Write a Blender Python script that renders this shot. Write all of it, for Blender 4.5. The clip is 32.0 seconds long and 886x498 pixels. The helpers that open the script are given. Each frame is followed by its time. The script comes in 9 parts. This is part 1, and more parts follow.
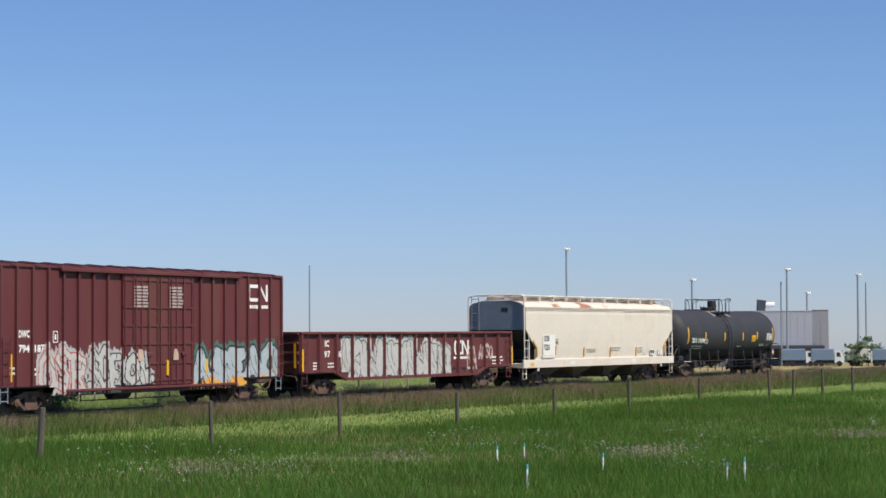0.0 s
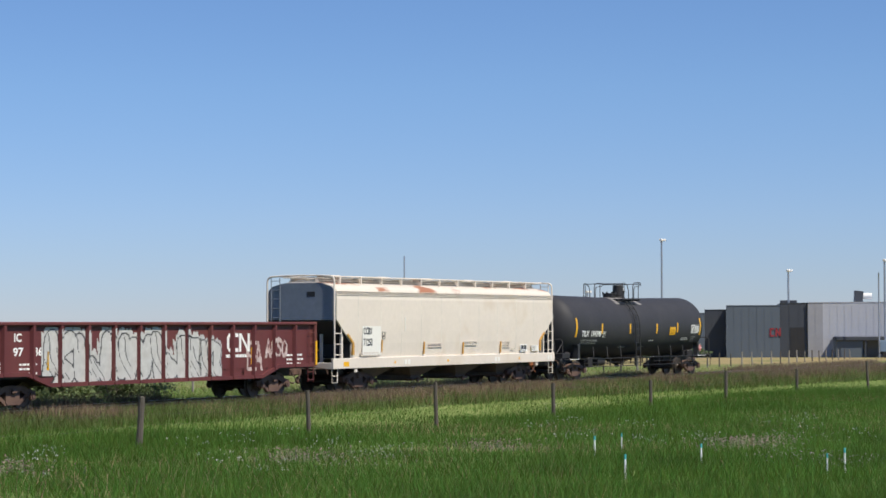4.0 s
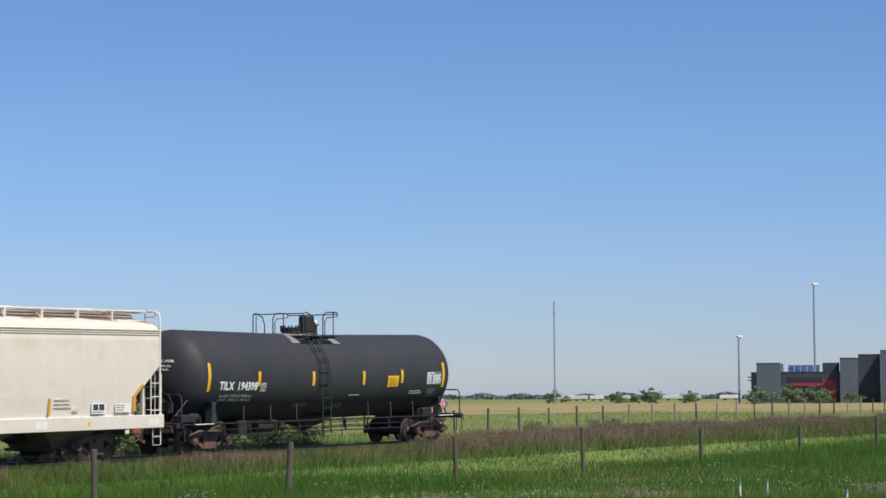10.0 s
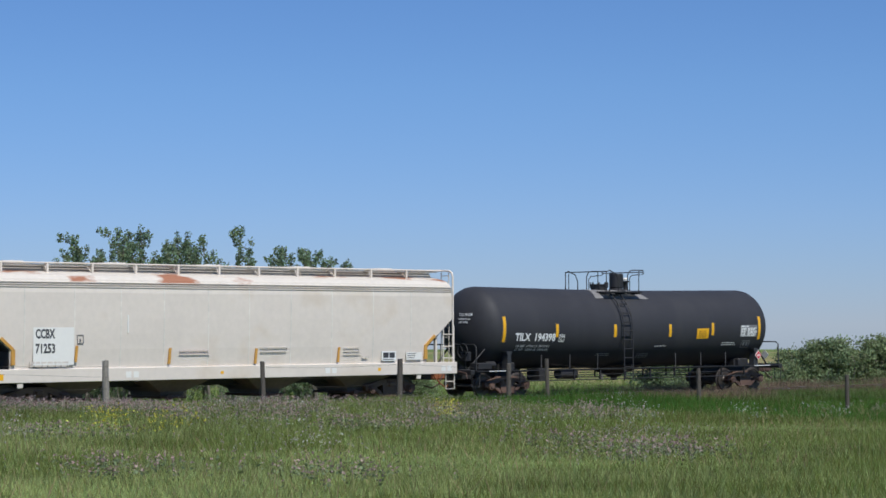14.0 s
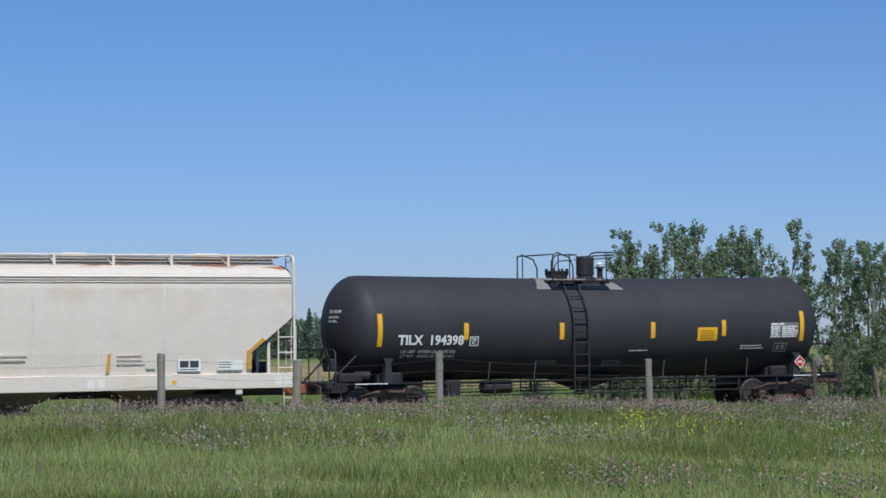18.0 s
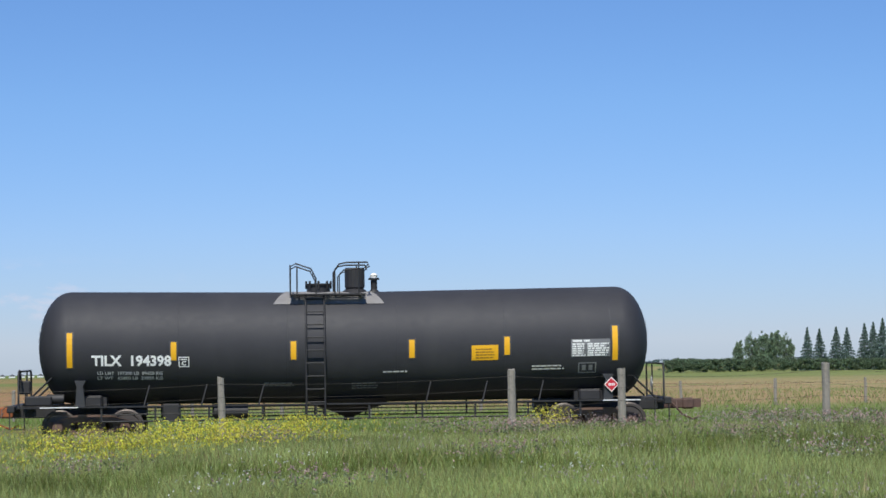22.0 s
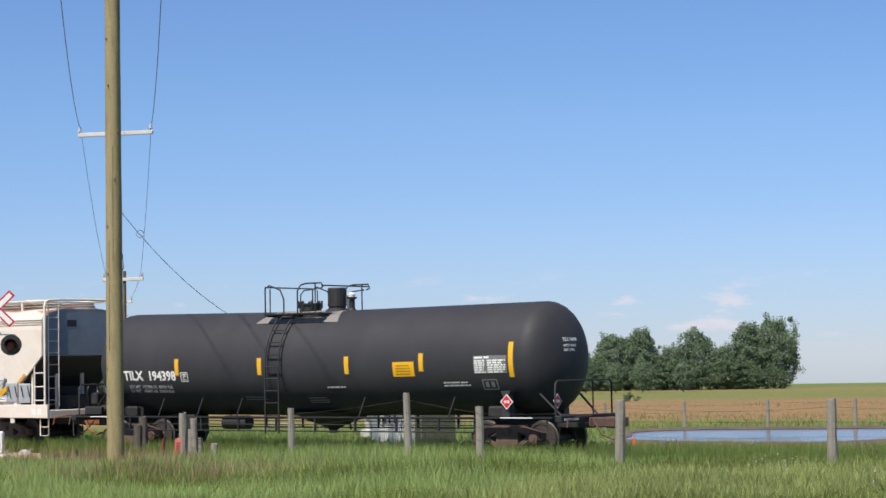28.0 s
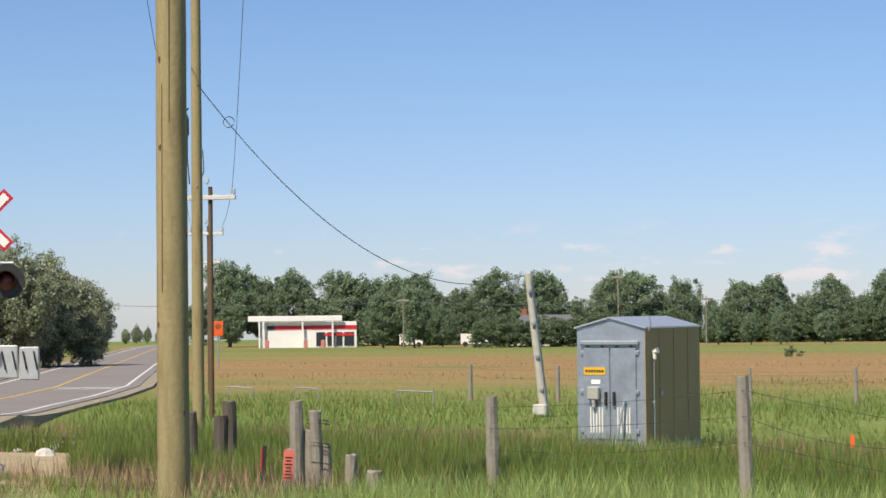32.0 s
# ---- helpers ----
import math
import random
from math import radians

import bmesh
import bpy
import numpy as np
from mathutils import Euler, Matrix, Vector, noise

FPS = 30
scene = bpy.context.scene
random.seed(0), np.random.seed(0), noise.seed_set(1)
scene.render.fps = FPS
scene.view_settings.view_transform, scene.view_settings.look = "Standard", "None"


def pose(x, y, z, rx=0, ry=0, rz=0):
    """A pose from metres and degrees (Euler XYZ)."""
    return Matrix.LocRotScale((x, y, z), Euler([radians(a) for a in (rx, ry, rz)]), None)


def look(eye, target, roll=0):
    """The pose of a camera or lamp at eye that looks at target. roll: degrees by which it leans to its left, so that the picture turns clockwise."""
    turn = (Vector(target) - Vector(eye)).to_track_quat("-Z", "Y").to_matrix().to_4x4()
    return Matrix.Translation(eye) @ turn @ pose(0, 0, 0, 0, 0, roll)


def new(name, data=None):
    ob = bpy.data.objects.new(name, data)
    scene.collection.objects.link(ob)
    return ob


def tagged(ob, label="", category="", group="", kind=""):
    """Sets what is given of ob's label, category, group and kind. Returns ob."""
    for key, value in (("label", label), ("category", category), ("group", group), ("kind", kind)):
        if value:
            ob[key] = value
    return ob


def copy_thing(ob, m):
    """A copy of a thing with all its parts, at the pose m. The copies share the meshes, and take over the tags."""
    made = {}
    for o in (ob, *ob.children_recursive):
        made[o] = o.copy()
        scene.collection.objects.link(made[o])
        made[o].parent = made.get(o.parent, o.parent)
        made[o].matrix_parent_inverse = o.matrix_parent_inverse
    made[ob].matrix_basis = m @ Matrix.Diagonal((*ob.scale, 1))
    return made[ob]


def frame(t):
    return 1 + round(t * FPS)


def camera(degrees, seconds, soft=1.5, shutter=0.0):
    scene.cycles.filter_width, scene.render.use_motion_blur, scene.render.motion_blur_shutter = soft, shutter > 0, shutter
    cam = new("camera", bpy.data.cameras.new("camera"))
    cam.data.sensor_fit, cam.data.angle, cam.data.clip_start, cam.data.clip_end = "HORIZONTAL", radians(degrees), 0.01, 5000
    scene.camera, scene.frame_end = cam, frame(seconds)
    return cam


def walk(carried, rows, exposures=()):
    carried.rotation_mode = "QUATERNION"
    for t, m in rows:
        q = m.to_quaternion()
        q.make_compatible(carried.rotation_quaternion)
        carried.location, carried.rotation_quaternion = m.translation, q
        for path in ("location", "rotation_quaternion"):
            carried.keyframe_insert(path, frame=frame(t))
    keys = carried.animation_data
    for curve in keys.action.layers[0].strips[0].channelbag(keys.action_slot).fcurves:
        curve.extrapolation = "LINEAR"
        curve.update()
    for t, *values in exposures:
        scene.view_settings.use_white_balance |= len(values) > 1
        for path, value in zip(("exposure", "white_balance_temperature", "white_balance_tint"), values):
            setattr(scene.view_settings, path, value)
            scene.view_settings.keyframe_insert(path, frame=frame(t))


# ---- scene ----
cam = camera(23.08, 32.0, soft=1.6)


def view(x, y, z, heading, tilt, roll):
    """Camera pose: heading clockwise from +y, tilt upward, in degrees."""
    h, p = radians(heading), radians(tilt)
    return look((x, y, z), (x + 100 * math.sin(h) * math.cos(p), y + 100 * math.cos(h) * math.cos(p), z + 100 * math.sin(p)), roll)


walk(cam, [
    (0, view(15.26, 5.15, 2.61, 62.05, 2.27, -0.29)),
    (0.5, view(15.31, 5.15, 2.59, 61.75, 2.30, -0.26)),
    (1, view(15.31, 5.23, 2.60, 61.59, 2.39, -0.32)),
    (1.5, view(15.33, 5.17, 2.59, 61.12, 2.44, -0.29)),
    (2, view(15.25, 5.13, 2.62, 60.03, 2.47, -0.26)),
    (2.5, view(15.13, 5.08, 2.60, 59.69, 2.49, -0.42)),
    (3, view(15.15, 5.09, 2.59, 60.48, 2.32, -0.39)),
    (3.5, view(15.18, 5.17, 2.59, 60.20, 2.11, -0.26)),
    (5.5, view(15.46, 5.27, 2.58, 57.51, 2.65, -0.45)),
    (6, view(15.36, 5.28, 2.57, 57.28, 2.76, -0.44)),
    (6.5, view(15.20, 5.19, 2.59, 57.04, 2.84, -0.49)),
    (7, view(14.91, 5.10, 2.59, 56.86, 2.90, -0.44)),
    (7.5, view(14.80, 4.93, 2.59, 56.42, 3.01, -0.40)),
    (8, view(14.62, 4.82, 2.59, 55.89, 3.09, -0.48)),
    (8.5, view(14.78, 4.90, 2.58, 55.62, 3.18, -0.43)),
    (9, view(14.92, 4.97, 2.61, 55.55, 3.21, -0.45)),
    (9.5, view(14.89, 4.91, 2.60, 55.57, 3.25, -0.37)),
    (10, view(14.90, 4.82, 2.60, 55.59, 3.26, -0.36)),
    (10.5, view(14.72, 4.77, 2.62, 50.91, 3.32, -0.41)),
    (11, view(14.52, 4.90, 2.59, 46.75, 3.26, -0.46)),
    (11.5, view(14.29, 5.02, 2.58, 45.59, 3.22, -0.30)),
    (11.8, view(14.08, 5.23, 2.60, 44.00, 3.26, -0.33)),
    (12, view(10.82, 1.53, 2.59, 43.07, 2.97, -0.30)),
    (12.5, view(-2.54, -6.59, 2.59, 44.31, 2.31, -0.16)),
    (13, view(-6.99, -10.56, 2.55, 41.86, 2.09, -0.29)),
    (13.5, view(-7.07, -10.70, 2.58, 39.93, 2.06, -0.20)),
    (15.5, view(-5.99, -10.42, 2.57, 35.91, 2.02, -0.34)),
    (16, view(-5.90, -10.33, 2.60, 34.84, 2.01, -0.32)),
    (16.5, view(-5.60, -9.90, 2.57, 33.07, 2.01, -0.32)),
    (17, view(-5.34, -9.43, 2.57, 30.28, 2.01, -0.33)),
    (17.5, view(-5.25, -9.15, 2.58, 26.79, 2.02, -0.40)),
    (18, view(-5.07, -8.89, 2.60, 23.76, 2.03, -0.42)),
    (18.5, view(-5.01, -8.77, 2.58, 22.85, 2.05, -0.44)),
    (19, view(-4.98, -8.70, 2.59, 21.55, 2.09, -0.49)),
    (19.5, view(-5.00, -8.81, 2.59, 20.39, 2.12, -0.56)),
    (20, view(-5.01, -8.89, 2.61, 20.09, 2.24, -0.65)),
    (20.5, view(-4.93, -9.13, 2.60, 18.69, 2.28, -0.72)),
    (21, view(-4.46, -9.66, 2.58, 13.59, 2.35, -0.67)),
    (21.5, view(-3.98, -10.18, 2.56, 8.13, 2.41, -0.79)),
    (22, view(-3.60, -10.47, 2.60, 4.35, 2.45, -0.70)),
    (22.5, view(-3.12, -10.77, 2.58, 0.50, 2.46, -0.63)),
    (23, view(-2.63, -11.25, 2.55, -2.67, 2.40, -0.63)),
    (23.5, view(-2.52, -11.32, 2.58, -5.12, 2.39, -0.59)),
    (24, view(-2.34, -11.53, 2.60, -7.47, 2.37, -0.67)),
    (24.5, view(-2.13, -11.72, 2.58, -10.46, 2.37, -0.78)),
    (26.5, view(-10.18, -2.95, 2.56, -14.17, 2.85, -0.68)),
    (27, view(-10.31, -3.02, 2.58, -15.92, 2.87, -0.71)),
    (27.5, view(-10.22, -2.98, 2.58, -20.67, 2.91, -0.78)),
    (28, view(-10.15, -2.83, 2.53, -25.98, 2.93, -0.90)),
    (28.5, view(-15.37, 5.15, 2.60, -29.32, 3.27, -0.90)),
    (29, view(-22.52, 16.44, 2.59, -31.06, 4.09, -0.76)),
    (29.5, view(-23.86, 18.07, 2.61, -28.61, 3.27, -0.77)),
    (30, view(-23.92, 18.06, 2.61, -28.45, 2.62, -0.75)),
    (30.5, view(-23.88, 18.05, 2.60, -28.41, 2.15, -0.67)),
    (31, view(-23.86, 17.98, 2.61, -28.45, 1.85, -0.65)),
    (31.5, view(-23.87, 18.04, 2.60, -28.51, 1.69, -0.61)),
    (32, view(-23.90, 18.05, 2.61, -28.59, 1.58, -0.60)),
], exposures=[(0, 0.25, 6900, 10), (7, 0.23, 6750, 8.5), (11.5, 0.22, 6600, 8), (13, -0.06, 6150, 8.5), (19, -0.12, 6020, 8), (20, 0.11, 6250, 9), (21, 0.17, 6250, 8), (23, 0.2, 6300, 9), (24.5, 0.3, 6450, 10), (26.5, 0.27, 6750, 10), (28, 0.34, 6850, 10), (29, 0.40, 7450, 10), (29.7, 0.42, 7550, 10), (30, 0.44, 7600, 10), (32, 0.46, 7650, 10)])

# ---- daylight ----
world = bpy.data.worlds.new("sky")
scene.world = world
world.use_nodes = True
wn = world.node_tree.nodes
sky = wn.new("ShaderNodeTexSky")
sky.sky_type = "NISHITA"
sky.sun_disc = False
sky.sun_elevation = radians(54.5)
sky.sun_rotation = radians(188)
sky.altitude = 600
sky.air_density = 0.9
sky.dust_density = 0.0
sky.ozone_density = 5.0
tint = wn.new("ShaderNodeMix")
tint.data_type, tint.blend_type = "RGBA", "MULTIPLY"
tint.inputs[0].default_value = 1.0
world.node_tree.links.new(sky.outputs[0], tint.inputs[6])
wn["Background"].inputs[1].default_value = 0.085
# faint fair-weather clouds low over the north-west
wl = world.node_tree.links
wc = wn.new("ShaderNodeTexCoord")
ws = wn.new("ShaderNodeSeparateXYZ")
wl.new(wc.outputs["Generated"], ws.inputs[0])
wm = wn.new("ShaderNodeMapping")
wm.inputs["Scale"].default_value = (1.0, 1.0, 3.2)
wl.new(wc.outputs["Generated"], wm.inputs[0])
wz = wn.new("ShaderNodeTexNoise")
wz.inputs["Scale"].default_value, wz.inputs["Detail"].default_value, wz.inputs["Roughness"].default_value = 26.0, 7.0, 0.6
wl.new(wm.outputs[0], wz.inputs["Vector"])


def ramp(source, points, smooth=True):
    r = wn.new("ShaderNodeValToRGB")
    r.color_ramp.interpolation = "EASE" if smooth else "LINEAR"
    e = r.color_ramp.elements
    while len(e) < len(points):
        e.new(0.5)
    for k, (at, v) in enumerate(points):
        e[k].position, e[k].color = at, (v, v, v, 1)
    wl.new(source, r.inputs[0])
    return r.outputs[0]


def times(a, b):
    m = wn.new("ShaderNodeMath")
    m.operation = "MULTIPLY"
    for k, v in enumerate((a, b)):
        if isinstance(v, float):
            m.inputs[k].default_value = v
        else:
            wl.new(v, m.inputs[k])
    return m.outputs[0]


west = wn.new("ShaderNodeMath")
west.operation = "MULTIPLY_ADD"
west.inputs[1].default_value, west.inputs[2].default_value = -0.5, 0.5
wl.new(ws.outputs["X"], west.inputs[0])
hue = wn.new("ShaderNodeValToRGB")
he = hue.color_ramp.elements
for k, (at, c) in enumerate(((0.0, (0.615, 0.685, 0.97)), (0.05, (0.715, 0.80, 1.08)), (0.11, (0.765, 0.895, 1.13)), (0.22, (0.77, 0.925, 1.17)))):
    if k > 1:
        he.new(at)
    he[k].position, he[k].color = at, (*c, 1)
wl.new(ws.outputs["Z"], hue.inputs[0])
wl.new(hue.outputs[0], tint.inputs[7])
puffs = times(ramp(wz.outputs[0], ((0.55, 0.0), (0.68, 1.0))), ramp(ws.outputs["Z"], ((0.006, 0.0), (0.014, 1.0), (0.026, 1.0), (0.042, 0.0))))
puffs = times(times(puffs, ramp(west.outputs[0], ((0.50, 0.0), (0.58, 1.0)))), 0.36)
cloud = wn.new("ShaderNodeMix")
cloud.data_type = "RGBA"
cloud.inputs[7].default_value = (9.3, 7.7, 8.1, 1)
wl.new(puffs, cloud.inputs[0])
wl.new(tint.outputs[2], cloud.inputs[6])
wl.new(cloud.outputs[2], wn["Background"].inputs[0])
sun = new("sun", bpy.data.lights.new("sun", "SUN"))
sun.data.energy = 4.5
sun.data.angle = radians(0.8)
sun.data.color = (1.0, 0.95, 0.87)
sun.matrix_world = look((-8, -57, 80), (0, 0, 0))
scene.view_settings.exposure = 0.0

# ---- materials ----
def mat(name, col, rough=0.6, metal=0.0, var=0.12, scale=6.0, coarse=0.7, dirt=None, dirt_amt=0.35, bump=0.15, island=0.0, streak=False, spec=0.5, stretch=(1.0, 1.0, 0.16), edge=(0.48, 0.72)):
    """A surface with fine grain, coarse blotches and, if dirt is given, stains of that colour."""
    m = bpy.data.materials.new(name)
    m.use_nodes = True
    nt = m.node_tree
    n, lk = nt.nodes, nt.links
    p = n["Principled BSDF"]
    tc = n.new("ShaderNodeTexCoord")
    co = tc.outputs["Object"]
    if streak:
        mp = n.new("ShaderNodeMapping")
        mp.inputs["Scale"].default_value = stretch
        lk.new(co, mp.inputs[0])
        co2 = mp.outputs[0]
    else:
        co2 = co
    n1 = n.new("ShaderNodeTexNoise")
    n1.inputs["Scale"].default_value = scale
    n1.inputs["Detail"].default_value = 5
    lk.new(co, n1.inputs["Vector"])
    n2 = n.new("ShaderNodeTexNoise")
    n2.inputs["Scale"].default_value = coarse
    n2.inputs["Detail"].default_value = 4
    lk.new(co2, n2.inputs["Vector"])
    hsv = n.new("ShaderNodeHueSaturation")
    hsv.inputs["Color"].default_value = (*col, 1)
    ma = n.new("ShaderNodeMath")
    ma.operation = "ADD"
    lk.new(n1.outputs[0], ma.inputs[0])
    lk.new(n2.outputs[0], ma.inputs[1])
    mr = n.new("ShaderNodeMapRange")
    mr.inputs[1].default_value, mr.inputs[2].default_value = 0.6, 1.4
    mr.inputs[3].default_value, mr.inputs[4].default_value = 1 - var, 1 + var
    lk.new(ma.outputs[0], mr.inputs[0])
    val = mr.outputs[0]
    if island:
        ge = n.new("ShaderNodeNewGeometry")
        mi = n.new("ShaderNodeMapRange")
        mi.inputs[3].default_value, mi.inputs[4].default_value = 1 - island, 1 + island
        lk.new(ge.outputs["Random Per Island"], mi.inputs[0])
        mm = n.new("ShaderNodeMath")
        mm.operation = "MULTIPLY"
        lk.new(val, mm.inputs[0])
        lk.new(mi.outputs[0], mm.inputs[1])
        val = mm.outputs[0]
        mh = n.new("ShaderNodeMapRange")
        mh.inputs[3].default_value, mh.inputs[4].default_value = 0.5 - island * 0.10, 0.5 + island * 0.07
        lk.new(ge.outputs["Random Per Island"], mh.inputs[0])
        lk.new(mh.outputs[0], hsv.inputs["Hue"])
    lk.new(val, hsv.inputs["Value"])
    out = hsv.outputs[0]
    if dirt:
        mx = n.new("ShaderNodeMix")
        mx.data_type = "RGBA"
        mx.inputs[7].default_value = (*dirt, 1)
        r2 = n.new("ShaderNodeMapRange")
        r2.inputs[1].default_value, r2.inputs[2].default_value = edge
        r2.inputs[3].default_value, r2.inputs[4].default_value = 0.0, dirt_amt
        lk.new(n2.outputs[0], r2.inputs[0])
        lk.new(r2.outputs[0], mx.inputs[0])
        lk.new(out, mx.inputs[6])
        out = mx.outputs[2]
    lk.new(out, p.inputs["Base Color"])
    p.inputs["Metallic"].default_value = metal
    p.inputs["Specular IOR Level"].default_value = spec
    rr = n.new("ShaderNodeMapRange")
    rr.inputs[3].default_value, rr.inputs[4].default_value = max(0.05, rough - 0.1), min(1, rough + 0.1)
    lk.new(n1.outputs[0], rr.inputs[0])
    lk.new(rr.outputs[0], p.inputs["Roughness"])
    if bump:
        b = n.new("ShaderNodeBump")
        b.inputs["Strength"].default_value = bump
        b.inputs["Distance"].default_value = 0.02
        lk.new(n1.outputs[0], b.inputs["Height"])
        lk.new(b.outputs[0], p.inputs["Normal"])
    return m


def glow(name, col, strength):
    m = mat(name, col, 0.3, bump=0)
    p = m.node_tree.nodes["Principled BSDF"]
    p.inputs["Emission Color"].default_value = (*col, 1)
    p.inputs["Emission Strength"].default_value = strength
    return m


M_TANK = mat("matt charcoal tank paint", (0.036, 0.036, 0.041), 0.62, var=0.12, spec=0.3, dirt=(0.055, 0.053, 0.052), dirt_amt=0.3, streak=True, coarse=1.1, bump=0)
M_DARK = mat("dark steel", (0.022, 0.021, 0.022), 0.6, var=0.25)
M_TRUCK = mat("rusty cast steel", (0.105, 0.060, 0.046), 0.75, var=0.35, scale=9, dirt=(0.16, 0.10, 0.07), dirt_amt=0.6)
M_WHEEL = mat("wheel steel", (0.10, 0.085, 0.075), 0.5, metal=0.6, var=0.2)
M_BRIGHT = mat("bright wheel tread", (0.55, 0.54, 0.52), 0.3, metal=1.0)
M_HOP = mat("weathered off-white paint", (0.705, 0.63, 0.55), 0.55, var=0.06, coarse=0.9, dirt=(0.52, 0.40, 0.27), dirt_amt=0.5, streak=True, bump=0.05, stretch=(0.7, 1.0, 0.85), edge=(0.54, 0.78))
M_HOPROOF = mat("rust-stained white roof paint", (0.66, 0.60, 0.52), 0.6, var=0.08, coarse=0.9, dirt=(0.36, 0.155, 0.085), dirt_amt=1.0, streak=True, bump=0.08, stretch=(0.75, 1.0, 1.9), edge=(0.535, 0.63))
# blue skylit shade of the white hopper ends, put into their colour
M_HOPEND = mat("blue-grey painted-in end shade", (0.22, 0.25, 0.285), 0.6, var=0.12, dirt=(0.12, 0.13, 0.16), dirt_amt=0.5)
M_RED = mat("oxide red paint", (0.120, 0.027, 0.030), 0.55, var=0.14, coarse=0.8, dirt=(0.13, 0.050, 0.036), dirt_amt=0.7, streak=True, bump=0.05)
M_RED2 = mat("sun-bleached oxide red paint", (0.120, 0.028, 0.029), 0.6, var=0.14, coarse=0.7, dirt=(0.15, 0.05, 0.035), dirt_amt=0.7, streak=True, bump=0.06)
M_BAY = mat("grimy hopper bay", (0.14, 0.105, 0.085), 0.75, var=0.3)
M_WHITE = mat("white lettering", (0.80, 0.80, 0.78), 0.5, var=0.08, bump=0)
M_DULL = mat("faded lettering", (0.22, 0.22, 0.22), 0.6, var=0.15, bump=0)
M_BLACKTXT = mat("black lettering", (0.05, 0.05, 0.055), 0.5, var=0.1, bump=0)
M_YEL = mat("yellow reflective tape", (0.80, 0.42, 0.015), 0.4, var=0.06, bump=0)
M_ORTAPE = mat("dirty amber tape", (0.55, 0.29, 0.06), 0.5, var=0.15, bump=0)
M_PANEL = mat("white stencil panel", (0.77, 0.75, 0.70), 0.5, var=0.05, bump=0)
M_REDSIGN = mat("red sign paint", (0.55, 0.025, 0.04), 0.4, var=0.08, bump=0)
M_GALV = mat("galvanised steel", (0.38, 0.41, 0.46), 0.42, metal=0.55, var=0.1, scale=14)
# brown light off the field is put into this zinc's colour
M_ZINCSIDE = mat("zinc side with painted brown reflection", (0.40, 0.275, 0.125), 0.6, metal=0.0, var=0.10, coarse=0.8)
# the blotches here paint patchy sky reflections into the zinc colour
M_ZINC = mat("zinc front with painted reflections", (0.42, 0.46, 0.53), 0.36, metal=0.6, var=0.16, scale=9, coarse=1.3, dirt=(0.20, 0.22, 0.27), dirt_amt=0.7)
M_WOOD = mat("grey weathered wood", (0.26, 0.235, 0.20), 0.85, var=0.25, scale=14, streak=True, coarse=5, dirt=(0.09, 0.078, 0.065), bump=0.5)
M_WOODDK = mat("dark creosoted wood", (0.092, 0.078, 0.064), 0.85, var=0.25, scale=14, streak=True, coarse=5, bump=0.5)
M_POLE = mat("treated pole timber", (0.30, 0.245, 0.125), 0.8, var=0.16, scale=16, streak=True, coarse=7, dirt=(0.17, 0.125, 0.06), dirt_amt=0.7, bump=0.4)
M_POLEDK = mat("old brown pole timber", (0.12, 0.075, 0.045), 0.85, var=0.2, streak=True, coarse=6, bump=0.4)
M_WIRE = mat("fence wire", (0.07, 0.06, 0.05), 0.7, metal=0.2, bump=0)
M_CABLE = mat("cable", (0.10, 0.11, 0.13), 0.6, bump=0)
M_ORANGE = mat("orange plastic", (0.75, 0.13, 0.03), 0.5, var=0.1, bump=0)
M_CONC = mat("pale concrete", (0.50, 0.49, 0.46), 0.85, var=0.12, scale=10)

